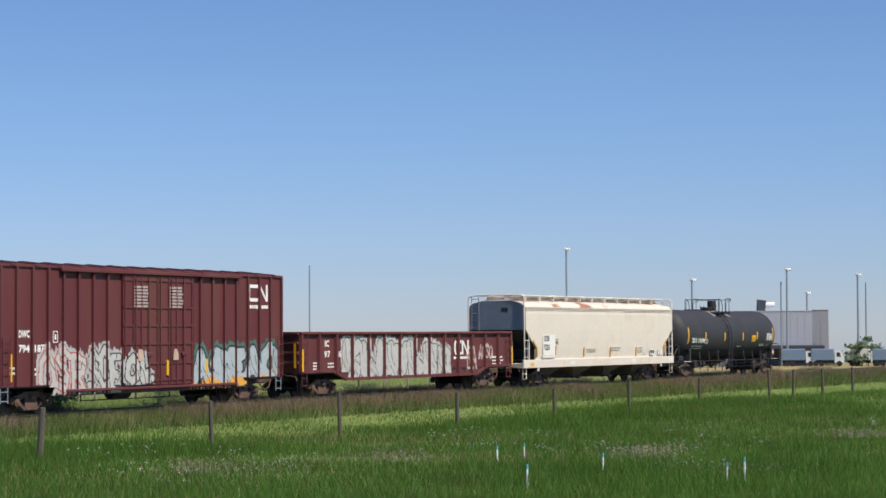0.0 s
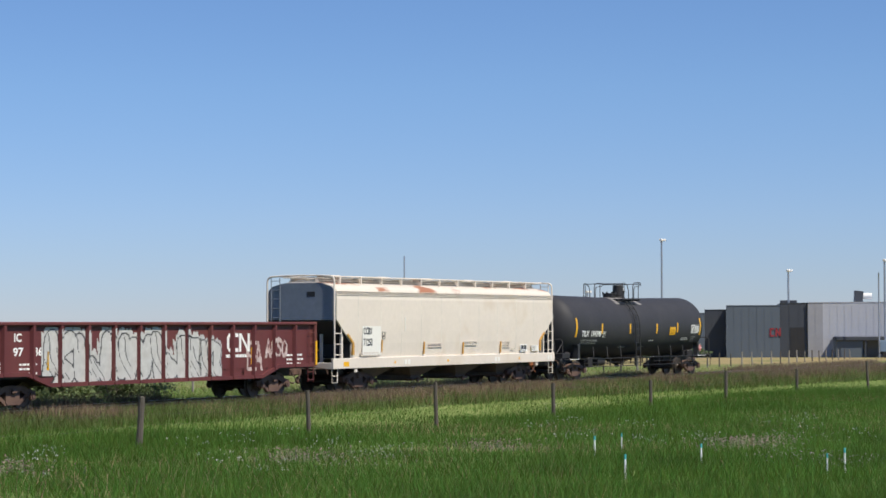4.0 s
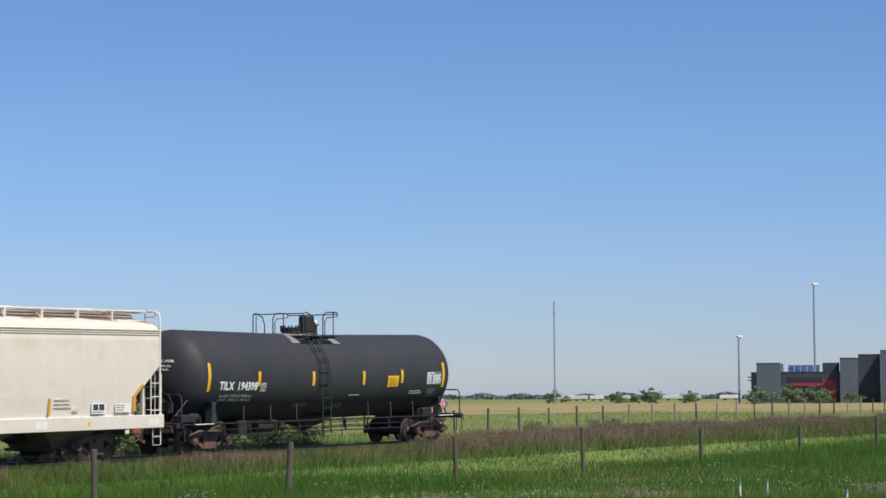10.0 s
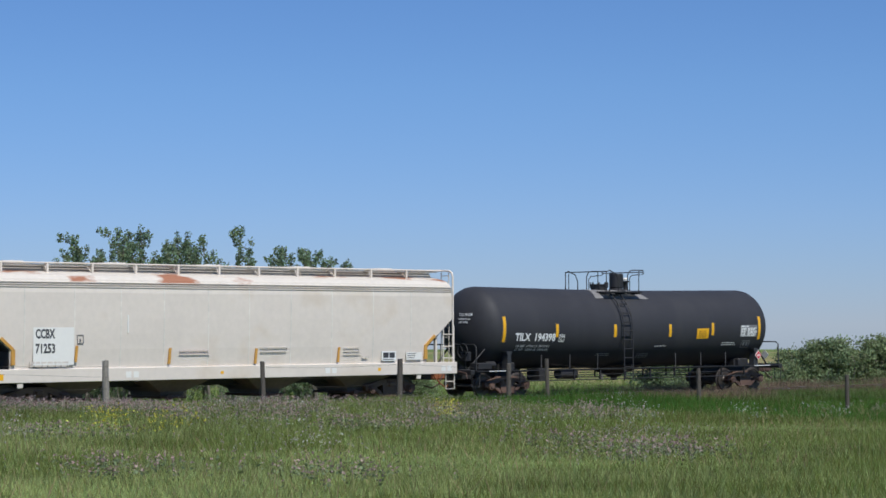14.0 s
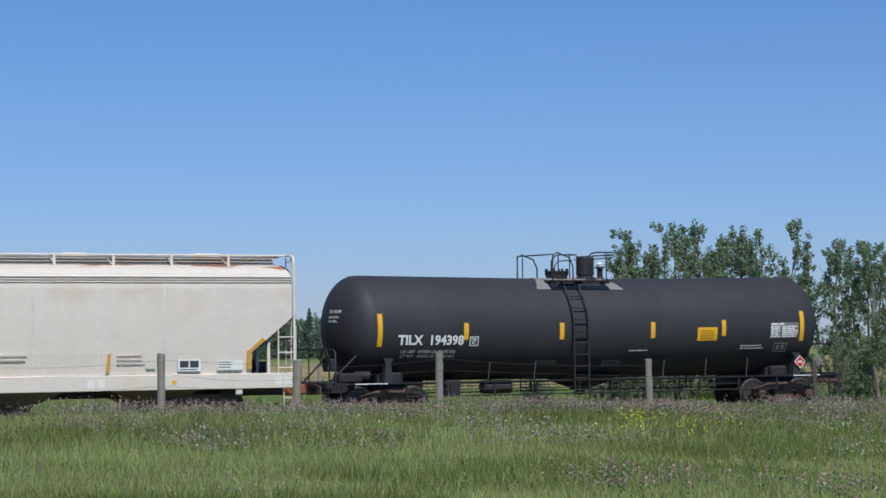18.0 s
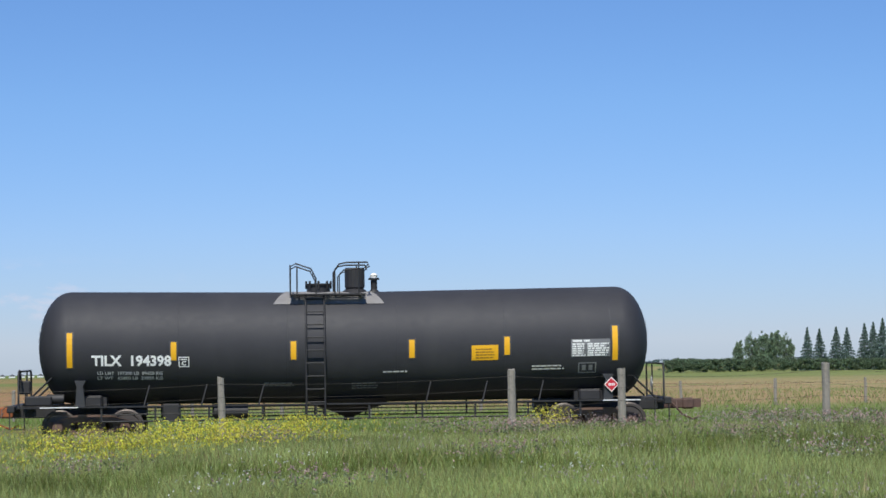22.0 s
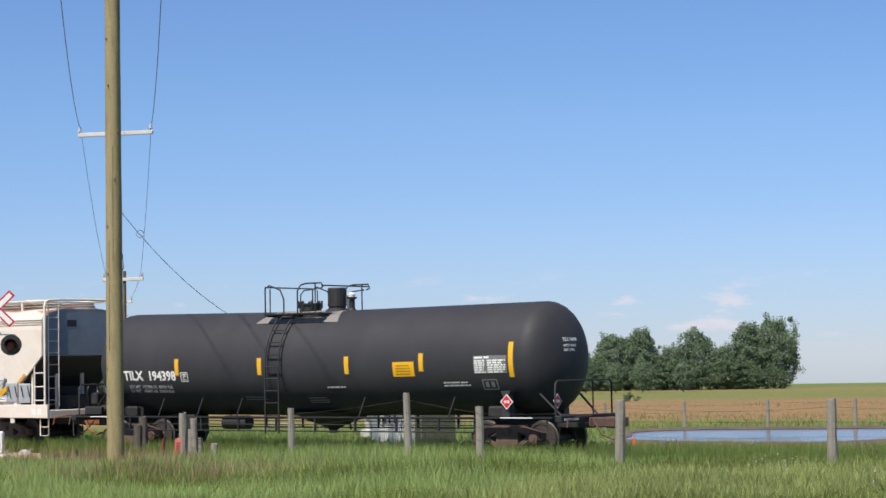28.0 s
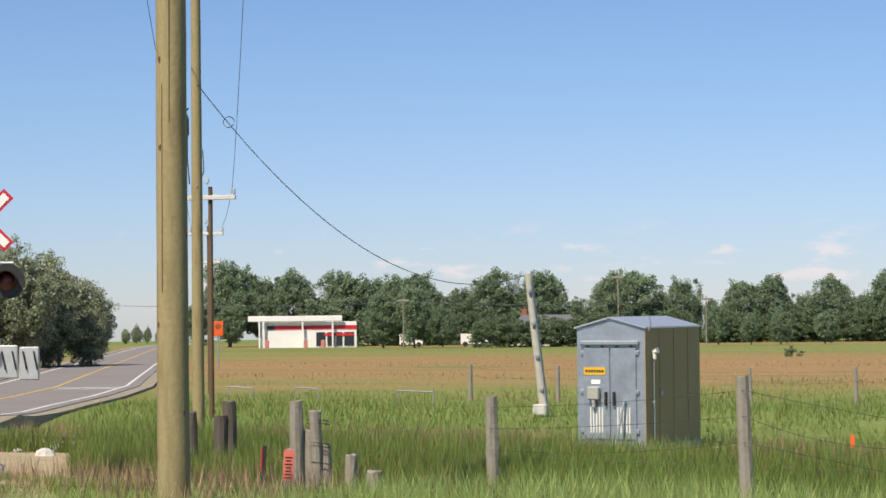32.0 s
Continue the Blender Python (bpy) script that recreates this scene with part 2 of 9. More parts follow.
# ---- mesh building ----
class Geo:
    """Collects vertices and faces of one mesh."""

    def __init__(self):
        self.v, self.f, self.s = [], [], []

    def add(self, verts, faces, smooth=False):
        o = len(self.v)
        self.v += [tuple(q) for q in verts]
        self.f += [tuple(i + o for i in fc) for fc in faces]
        self.s += [smooth] * len(faces)
        return self

    def box(self, x0, x1, y0, y1, z0, z1, c=0.0):
        """A box, with edges chamfered by c."""
        if x0 > x1: x0, x1 = x1, x0
        if y0 > y1: y0, y1 = y1, y0
        if z0 > z1: z0, z1 = z1, z0
        c = min(c, 0.45 * min(x1 - x0, y1 - y0, z1 - z0))
        if c <= 0:
            return self.add([(x, y, z) for x in (x0, x1) for y in (y0, y1) for z in (z0, z1)],
                            [(0, 1, 3, 2), (4, 6, 7, 5), (0, 4, 5, 1), (2, 3, 7, 6), (0, 2, 6, 4), (1, 5, 7, 3)])
        o = [(x0 + c, y0), (x1 - c, y0), (x1, y0 + c), (x1, y1 - c), (x1 - c, y1), (x0 + c, y1), (x0, y1 - c), (x0, y0 + c)]
        q = [(x0 + c, y0 + c), (x1 - c, y0 + c), (x1 - c, y0 + c), (x1 - c, y1 - c), (x1 - c, y1 - c), (x0 + c, y1 - c), (x0 + c, y1 - c), (x0 + c, y0 + c)]
        vs = [(*k, z0) for k in q] + [(*k, z0 + c) for k in o] + [(*k, z1 - c) for k in o] + [(*k, z1) for k in q]
        fs = [(7, 5, 3, 1)] + [(24 + 0, 24 + 1, 24 + 3, 24 + 5)]
        for r in range(3):
            for i in range(8):
                j = (i + 1) % 8
                fs.append((r * 8 + i, r * 8 + j, r * 8 + 8 + j, r * 8 + 8 + i))
        return self.add(vs, fs)

    def cyl(self, a, b, r, n=10, r2=None, caps=True, smooth=True):
        a, b = Vector(a), Vector(b)
        r2 = r if r2 is None else r2
        d = (b - a).normalized()
        u = d.orthogonal().normalized()
        w = d.cross(u)
        vs = []
        for p, q in ((a, r), (b, r2)):
            vs += [p + (u * math.cos(k * math.tau / n) + w * math.sin(k * math.tau / n)) * q for k in range(n)]
        self.add(vs, [(k, (k + 1) % n, n + (k + 1) % n, n + k) for k in range(n)], smooth)
        if caps:
            self.add(vs[:n], [tuple(range(n))[::-1]])
            self.add(vs[n:], [tuple(range(n))])
        return self

    def tube(self, pts, r, n=6):
        """A round rod through the points."""
        pts = [Vector(q) for q in pts]
        rings = []
        u = None
        for i, q in enumerate(pts):
            d = (pts[min(i + 1, len(pts) - 1)] - pts[max(i - 1, 0)]).normalized()
            u = d.orthogonal().normalized() if u is None else (u - d * u.dot(d)).normalized()
            w = d.cross(u)
            rings += [q + (u * math.cos(k * math.tau / n) + w * math.sin(k * math.tau / n)) * r for k in range(n)]
        fs = [(i * n + k, i * n + (k + 1) % n, i * n + n + (k + 1) % n, i * n + n + k) for i in range(len(pts) - 1) for k in range(n)]
        self.add(rings, fs, True)
        m = (len(pts) - 1) * n
        self.add(rings[:n], [tuple(range(n))[::-1]])
        self.add(rings[m:], [tuple(range(n))])
        return self

    def prism(self, outline, axis, a, b):
        """A flat outline pushed from a to b along axis x, y or z; the outline gives the other two coordinates in order."""
        n = len(outline)
        k = "xyz".index(axis)

        def at(q, t):
            q = list(q)
            q.insert(k, t)
            return q
        vs = [at(q, a) for q in outline] + [at(q, b) for q in outline]
        fs = [tuple(range(n)), tuple(range(2 * n - 1, n - 1, -1))] + [(i, n + i, n + (i + 1) % n, (i + 1) % n) for i in range(n)]
        return self.add(vs, fs)

    def loft(self, rings, closed=True, caps=True, smooth=False):
        n = len(rings[0])
        vs = [q for r in rings for q in r]
        m = n if closed else n - 1
        fs = [(i * n + k, i * n + (k + 1) % n, i * n + n + (k + 1) % n, i * n + n + k) for i in range(len(rings) - 1) for k in range(m)]
        self.add(vs, fs, smooth)
        if caps:
            self.add(rings[0], [tuple(range(n))[::-1]])
            self.add(rings[-1], [tuple(range(n))])
        return self

    def turn(self, m):
        self.v = [tuple(m @ Vector(q)) for q in self.v]
        return self

    def mesh(self, name, material):
        me = bpy.data.meshes.new(name)
        me.from_pydata(self.v, [], self.f)
        me.polygons.foreach_set("use_smooth", self.s)
        bm = bmesh.new()
        bm.from_mesh(me)
        bmesh.ops.recalc_face_normals(bm, faces=bm.faces)
        bm.to_mesh(me)
        bm.free()
        me.materials.append(material)
        return me


PRINT = {"door_strip", "weight_text", "wire_binding", "side_print", "label_print", "table_print", "service_print", "faded_print", "door_print", "plate_print", "patch_print", "faint_print", "graffiti_fill", "graffiti_rim", "graffiti_halo", "graffiti_stroke", "graffiti_foot"}


def part(name, geo, material, parent=None, label=""):
    """Links a Geo, or a mesh that is made already, as one object under its parent."""
    me = geo.mesh(name, material) if isinstance(geo, Geo) else geo
    ob = new(name, me)
    if parent is not None:
        ob.parent = parent
    if label:
        ob["label"] = label
    if name in PRINT:
        ob["kind"] = "stuff"
    return ob


def pieces(name, geo, material, parent=None, label=""):
    """Links each loose piece of a Geo as a part of its own."""
    where, up = {}, list(range(len(geo.v)))

    def root(i):
        while up[i] != i:
            up[i] = up[up[i]]
            i = up[i]
        return i
    for i, q in enumerate(geo.v):
        k = tuple(round(c, 4) for c in q)
        up[i] = root(where.setdefault(k, i))
    for f in geo.f:
        for i in f[1:]:
            up[root(i)] = root(f[0])
    sets = {}
    for f, sm in zip(geo.f, geo.s):
        sets.setdefault(root(f[0]), []).append((f, sm))
    out = []
    for fs in sets.values():
        g, idx = Geo(), {}
        for f, sm in fs:
            for i in f:
                if i not in idx:
                    idx[i] = len(g.v)
                    g.v.append(geo.v[i])
            g.f.append(tuple(idx[i] for i in f))
            g.s.append(sm)
        out.append(part(name, g, material, parent, label))
    return out


def thing(name, label, category, group="", kind=""):
    return tagged(new(name), label, category, group, kind)


def lettering(body, size, bold=0.0):
    """Flat letters as vertices and faces, x to the right and y up, from the baseline's left end."""
    cu = bpy.data.curves.new("letters", "FONT")
    cu.body, cu.size, cu.offset, cu.resolution_u = body, size, bold, 2
    ob = bpy.data.objects.new("letters", cu)
    scene.collection.objects.link(ob)
    me = bpy.data.meshes.new_from_object(ob.evaluated_get(bpy.context.evaluated_depsgraph_get()))
    vs = [tuple(q.co) for q in me.vertices]
    fs = [tuple(q.vertices) for q in me.polygons]
    bpy.data.objects.remove(ob)
    bpy.data.meshes.remove(me)
    bpy.data.curves.remove(cu)
    return vs, fs


def on_side(vs, x0, z0, y, width=0.0):
    """Lays flat letters on a car's near side, reading towards the rear; width squeezes them to that length."""
    xs = [q[0] for q in vs]
    k = width / (max(xs) - min(xs)) if width else 1.0
    lo = min(xs)
    return [(x0 - (q[0] - lo) * k, y, z0 + q[1]) for q in vs]


def on_tank(vs, x0, z0, rad, zc, width=0.0, off=0.012):
    """The same on the round side of a tank of that radius and axis height."""
    out = []
    for x, y, z in on_side(vs, x0, z0, 0, width):
        a = (z - zc) / rad
        out.append((x, (rad + off) * math.cos(a), zc + (rad + off) * math.sin(a)))
    return out

# ---- the line of the railway ----
def heading_at(s):
    u = s / 100
    return 0.29905 * u + 0.30282 * u * u + -0.08185 * u ** 3 + -0.10254 * u ** 4


def line_table():
    """Places along the near side of the cars, from 260 m behind the origin to 260 m past it."""
    step = 0.25
    out = {0: (0.0, 46.72)}
    for sgn in (1, -1):
        x, y = 0.0, 46.72
        for i in range(1, 1041):
            h = heading_at(max(-152, min(115, sgn * (i - 0.5) * step)))
            x -= math.cos(h) * step * sgn
            y += math.sin(h) * step * sgn
            out[sgn * i] = (x, y)
    return out


LINE = line_table()


def on_line(s, lat=0.0):
    """Place and heading at s metres along the line, lat metres beyond the near side of the cars."""
    k = s / 0.25
    i = int(math.floor(k))
    f = k - i
    a, b = LINE[i], LINE[i + 1]
    h = heading_at(max(-152, min(115, s)))
    return (a[0] + (b[0] - a[0]) * f + math.sin(h) * lat, a[1] + (b[1] - a[1]) * f + math.cos(h) * lat, h)


def car_pose(s, z=0.0):
    """A car's pose with its middle at s: x forward, y towards the road."""
    x, y, h = on_line(s, 1.55)
    return pose(x, y, z, 0, 0, 180 - math.degrees(h))


LX = np.array([LINE[i][0] for i in range(1040, -1041, -8)])
LY = np.array([LINE[i][1] for i in range(1040, -1041, -8)])
FENCE_X = np.array([-200, -60, -36, -31, -25, -17, -11, -5, 2, 9, 12, 16, 22, 33, 40, 46, 52, 61, 71, 90, 107, 200.0])
FENCE_Z = np.array([.1, .1, .33, .33, .45, .48, .56, .69, .78, .82, .74, .74, .55, .46, .33, 0, -.31, -.43, -.56, -.8, -.66, -1.2]) - 0.22


def ease(a, b, v):
    u = np.clip((v - a) / (b - a), 0, 1)
    return u * u * (3 - 2 * u)


def ground_z(x, y):
    """Height of the ground: a verge that falls to the east, the low track bed, and prairie that dips away."""
    x, y = np.asarray(x, float), np.asarray(y, float)
    near = np.interp(x, FENCE_X, FENCE_Z)
    ty = np.interp(x, LX, LY)
    r = np.hypot(x + 5, y)
    az = np.degrees(np.arctan2(x + 5, np.maximum(y, 1)))
    dip = np.interp(az, (-90, -10, 15, 45, 60, 90), (.75, .75, .58, .58, .68, .68))
    z400 = 2.58 - 400 * np.tan(np.radians(dip + 0.12))
    mid = np.where(r < 150, np.interp(r, (0, 60, 150), (-.45, -.45, -1.2)), -1.2 + (z400 + 1.2) * (np.minimum(r, 400) - 150) / 250)
    out = 2.58 - r * np.tan(np.radians(dip + 0.12 * 400 / np.maximum(r, 400)))
    far = np.where(r < 400, mid, out)
    k = ease(-6.5, -2.5, y - ty)
    z = near * (1 - k) + far * k
    bed = 1 - ease(2.2, 6.0, np.abs(y - ty - 1.55))
    return z * (1 - bed) + np.interp(x, (-32, -12), (-0.17, -0.30)) * bed


def gz(x, y):
    return float(ground_z(x, y))


def field_material():
    m = bpy.data.materials.new("prairie turf")
    m.use_nodes = True
    n, lk = m.node_tree.nodes, m.node_tree.links
    p = n["Principled BSDF"]
    p.inputs["Roughness"].default_value = 0.95
    p.inputs["Specular IOR Level"].default_value = 0.1
    ge = n.new("ShaderNodeNewGeometry")

    def noise_of(scale, detail, sx=1.0, sy=1.0):
        mp = n.new("ShaderNodeMapping")
        mp.inputs["Scale"].default_value = (sx, sy, 1)
        lk.new(ge.outputs["Position"], mp.inputs[0])
        t = n.new("ShaderNodeTexNoise")
        t.inputs["Scale"].default_value, t.inputs["Detail"].default_value = scale, detail
        lk.new(mp.outputs[0], t.inputs["Vector"])
        return t.outputs[0]

    def mixed(fac, a, b, lo, hi):
        r = n.new("ShaderNodeMapRange")
        r.inputs[1].default_value, r.inputs[2].default_value = lo, hi
        lk.new(fac, r.inputs[0])
        x = n.new("ShaderNodeMix")
        x.data_type = "RGBA"
        lk.new(r.outputs[0], x.inputs[0])
        for k, c in ((6, a), (7, b)):
            if isinstance(c, tuple):
                x.inputs[k].default_value = (*c, 1)
            else:
                lk.new(c, x.inputs[k])
        return x.outputs[2]
    fine = noise_of(3.0, 6)
    wide = noise_of(0.012, 5, 0.5, 1.0)
    blot = noise_of(0.09, 4)
    spread_y = n.new("ShaderNodeSeparateXYZ")
    lk.new(ge.outputs["Position"], spread_y.inputs[0])
    bend = n.new("ShaderNodeMath")
    bend.operation = "MULTIPLY_ADD"
    bend.inputs[1].default_value = 190.0
    lk.new(wide, bend.inputs[0])
    lk.new(spread_y.outputs["Y"], bend.inputs[2])
    scaled = n.new("ShaderNodeMapRange")
    scaled.inputs[1].default_value, scaled.inputs[2].default_value = 130.0, 730.0
    lk.new(bend.outputs[0], scaled.inputs[0])
    bands = n.new("ShaderNodeValToRGB")
    e = bands.color_ramp.elements
    stops = ((0.060, 0.0), (0.085, 0.25), (0.105, 0.2), (0.135, 0.95), (0.200, 1.0), (0.270, 0.8), (0.31, 0.6), (0.34, 0.15), (0.43, 0.2), (0.48, 0.7), (0.58, 0.7), (0.66, 0.0))
    while len(e) < len(stops):
        e.new(0.5)
    for k, (at, v) in enumerate(stops):
        e[k].position, e[k].color = at, (v, v, v, 1)
    lk.new(scaled.outputs[0], bands.inputs[0])
    green = mixed(fine, (0.09, 0.135, 0.034), (0.165, 0.215, 0.068), 0.35, 0.65)
    straw = mixed(spread_y.outputs["X"], mixed(fine, (0.25, 0.142, 0.072), (0.33, 0.205, 0.108), 0.35, 0.65), mixed(fine, (0.265, 0.20, 0.095), (0.35, 0.28, 0.145), 0.35, 0.65), -20.0, 45.0)
    # the pasture by the road is greener than the fields along the track
    west = n.new("ShaderNodeMapRange")
    west.inputs[1].default_value, west.inputs[2].default_value = -75.0, -12.0
    west.inputs[3].default_value, west.inputs[4].default_value = 0.9, 1.0
    lk.new(spread_y.outputs["X"], west.inputs[0])
    dry = n.new("ShaderNodeMath")
    dry.operation = "MULTIPLY"
    lk.new(bands.outputs[0], dry.inputs[0])
    lk.new(west.outputs[0], dry.inputs[1])
    pasture = mixed(noise_of(0.05, 4, 0.25, 1.0), green, mixed(fine, (0.13, 0.175, 0.05), (0.20, 0.24, 0.08), 0.35, 0.65), 0.42, 0.62)
    c1 = mixed(dry.outputs[0], pasture, straw, 0.0, 1.0)
    c2 = mixed(noise_of(0.16, 6, 0.3, 1.0), mixed(blot, c1, green, 0.58, 0.80), green, 0.56, 0.74)
    lk.new(c2, p.inputs["Base Color"])
    b = n.new("ShaderNodeBump")
    b.inputs["Strength"].default_value, b.inputs["Distance"].default_value = 0.8, 0.12
    lk.new(noise_of(2.2, 6), b.inputs["Height"])
    lk.new(b.outputs[0], p.inputs["Normal"])
    return m


M_FIELD = field_material()


def build_ground():
    xs = np.concatenate([-np.geomspace(4400, 90, 26), np.arange(-86, 131, 2.0), np.geomspace(136, 4400, 28)])
    ys = np.concatenate([-np.geomspace(4400, 20, 14), np.arange(-16, 12, 4.0), np.arange(12, 92, 1.0), np.geomspace(94, 4400, 44)])
    gx, gy = np.meshgrid(xs, ys)
    z = ground_z(gx, gy)
    nx, ny = len(xs), len(ys)
    vs = np.stack([gx.ravel(), gy.ravel(), z.ravel()], 1)
    i = np.arange(nx * (ny - 1)).reshape(ny - 1, nx)[:, :-1].ravel()
    fs = np.stack([i, i + 1, i + nx + 1, i + nx], 1)
    me = bpy.data.meshes.new("ground")
    me.from_pydata(vs.tolist(), [], fs.tolist())
    me.polygons.foreach_set("use_smooth", [True] * len(me.polygons))
    me.materials.append(M_FIELD)
    tagged(new("ground", me), "green prairie grassland with straw-coloured bands", "ground", kind="structure")


build_ground()

# ---- the train ----
AXLES = []


def wheelset_mesh():
    g = Geo()
    for sy in (1, -1):
        prof = [(0.44, 0.79), (0.44, 0.70), (0.475, 0.685), (0.475, 0.66), (0.40, 0.66), (0.38, 0.70), (0.16, 0.70), (0.13, 0.66), (0.13, 0.80), (0.16, 0.77), (0.36, 0.765), (0.38, 0.79)]
        n = 28
        rings = [[(r * math.cos(k * math.tau / n), sy * y, r * math.sin(k * math.tau / n)) for k in range(n)] for r, y in prof + prof[:1]]
        g.loft(rings, caps=False, smooth=False)
    g.cyl((0, -0.95, 0), (0, 0.95, 0), 0.085, 12)
    for k in range(5):
        a = k * math.tau / 5
        g.box(0.2 * math.cos(a) - 0.03, 0.2 * math.cos(a) + 0.03, 0.765, 0.79, 0.2 * math.sin(a) - 0.03, 0.2 * math.sin(a) + 0.03)
    return g.mesh("wheelset", M_WHEEL)


def tread_mesh():
    g = Geo()
    n = 28
    for sy in (1, -1):
        rings = [[(r * math.cos(k * math.tau / n), sy * y, r * math.sin(k * math.tau / n)) for k in range(n)] for r, y in ((0.40, 0.792), (0.443, 0.796), (0.446, 0.70))]
        g.loft(rings, caps=False, smooth=False)
    return g.mesh("tread", M_BRIGHT)


def side_frame_mesh():
    g = Geo()
    y0, y1 = 0.93, 1.10
    g.prism([(-1.12, 0.42), (-1.12, 0.60), (-0.72, 0.70), (-0.38, 0.80), (0.38, 0.80), (0.72, 0.70), (1.12, 0.60), (1.12, 0.42), (0.78, 0.42), (0.62, 0.52),
             (0.40, 0.62), (0.34, 0.62), (0.34, 0.30), (0.26, 0.20), (-0.26, 0.20), (-0.34, 0.30), (-0.34, 0.62), (-0.40, 0.62), (-0.62, 0.52), (-0.78, 0.42)], "y", y0, y1)
    g.prism([(-0.80, 0.50), (-0.62, 0.52), (-0.20, 0.22), (-0.34, 0.18)], "y", y0 + 0.02, y1 - 0.02)
    g.prism([(0.80, 0.50), (0.62, 0.52), (0.20, 0.22), (0.34, 0.18)], "y", y0 + 0.02, y1 - 0.02)
    for x in (-0.88, 0.88):
        g.cyl((x, y1 - 0.02, 0.46), (x, y1 + 0.10, 0.46), 0.135, 12)
        g.cyl((x, y1 + 0.10, 0.46), (x, y1 + 0.13, 0.46), 0.075, 10)
        g.box(x - 0.17, x + 0.17, y0, y1 + 0.03, 0.40, 0.62, 0.03)
    return g.mesh("side_frame", M_TRUCK)


def spring_mesh():
    g = Geo()
    for x in (-0.2, -0.07, 0.07, 0.2):
        for k in range(5):
            g.cyl((x, 1.0, 0.31 + k * 0.05), (x, 1.0, 0.335 + k * 0.05), 0.068, 8)
    return g.mesh("spring_nest", M_DARK)


def bolster_mesh():
    g = Geo()
    g.box(-0.2, 0.2, -1.12, 1.12, 0.52, 0.78, 0.05)
    g.cyl((0, 0, 0.7), (0, 0, 0.95), 0.2, 14)
    g.box(-0.12, 0.12, 1.08, 1.2, 0.55, 0.70, 0.03)
    for sx in (-1, 1):
        g.box(sx * 0.38, sx * 0.48, -0.85, 0.85, 0.30, 0.42, 0.02)
        for sy in (-1, 1):
            g.box(sx * 0.39, sx * 0.45, sy * 0.66, sy * 0.82, 0.25, 0.62, 0.03)
    return g.mesh("truck", M_TRUCK)


ME_WHEEL, ME_TREAD, ME_FRAME, ME_SPRING, ME_BOLSTER = wheelset_mesh(), tread_mesh(), side_frame_mesh(), spring_mesh(), bolster_mesh()


def truck(car, x):
    """A two-axle truck under a car, with turning wheels."""
    t = part("truck", ME_BOLSTER, None, car, "rust-brown cast steel two-axle truck")
    t.location = (x, 0, 0)
    for sy in (1, -1):
        f = part("side_frame", ME_FRAME, None, t)
        f.rotation_euler = (0, 0, 0 if sy > 0 else math.pi)
        s = part("spring_nest", ME_SPRING, None, t)
        s.rotation_euler = (0, 0, 0 if sy > 0 else math.pi)
    for ax in (-0.88, 0.88):
        w = part("wheelset", ME_WHEEL, None, t)
        w.location = (ax, 0, 0.446)
        AXLES.append(w)


def coupler(car, x, d, rust=False):
    g = Geo()
    g.box(x, x + d * 0.55, -0.13, 0.13, 0.72, 0.98, 0.03)
    g.box(x + d * 0.5, x + d * 0.85, -0.16, 0.16, 0.70, 1.0, 0.05)
    g.prism([(x + d * 0.8, -0.14), (x + d * 1.08, -0.10), (x + d * 1.05, 0.03), (x + d * 0.8, 0.0)], "z", 0.74, 0.97)
    g.tube([(x + d * 0.2, 0.2, 0.9), (x + d * 0.5, 0.3, 0.55), (x + d * 0.8, 0.25, 0.42), (x + d * 1.0, 0.1, 0.5)], 0.025)
    g.tube([(x + d * 0.1, 0.15, 1.02), (x + d * 0.12, 0.8, 1.02), (x + d * 0.14, 1.35, 0.95), (x + d * 0.14, 1.4, 0.75)], 0.016)
    return part("coupler", g, mat("orange rust steel", (0.26, 0.085, 0.03), 0.85, var=0.3) if rust else M_TRUCK, car, "orange rusty coupler" if rust else "rust-brown coupler")


def ladder(g, x0, x1, y, z0, z1, step=0.36, r=0.016):
    for x in (x0, x1):
        g.tube([(x, y, z0), (x, y, z1)], r * 1.2)
    k = int((z1 - z0) / step)
    for i in range(k + 1):
        z = z0 + 0.08 + i * step
        if z < z1:
            g.tube([(x0, y, z), (x1, y, z)], r)


# -- tank car --
TZ, TR = 2.52, 1.49
SHELL_PARTS = {"tank_shell", "weld_seam", "tape_backing", "tape_mark", "car_number", "weight_text", "class_mark", "notice_label", "label_print", "test_table", "table_print", "table_rule", "service_print", "faded_print", "stencil_frame", "end_letter", "top_plate"}


def tank_x(a):
    """Places along the tank are given from its rearmost tape mark, forwards."""
    return a - 7.25


def tank_patch(g, a0, a1, z0, z1, off=0.008):
    """A sheet laid round the tank's side."""
    rows = []
    for k in range(7):
        z = z0 + (z1 - z0) * k / 6
        t = (z - TZ) / TR
        rows.append([(tank_x(a), (TR + off) * math.cos(t), TZ + (TR + off) * math.sin(t)) for a in (a0, a1)])
    g.loft(rows, closed=False, caps=False)


def bars(g, lay, x0, z0, width, lines, gap, h, seed, breaks=6):
    """Lines of unreadable small print as short bars; lay(a0, a1, z0, z1) puts one bar down."""
    rnd = random.Random(seed)
    for i in range(lines):
        x = 0.0
        z = z0 - i * gap
        w = width * rnd.uniform(0.8, 1.0)
        while x < w:
            d = min(width / breaks * rnd.uniform(0.5, 1.2), w - x)
            lay(x0 - x, x0 - x - d, z, z + h)
            x += d + width / breaks * 0.18


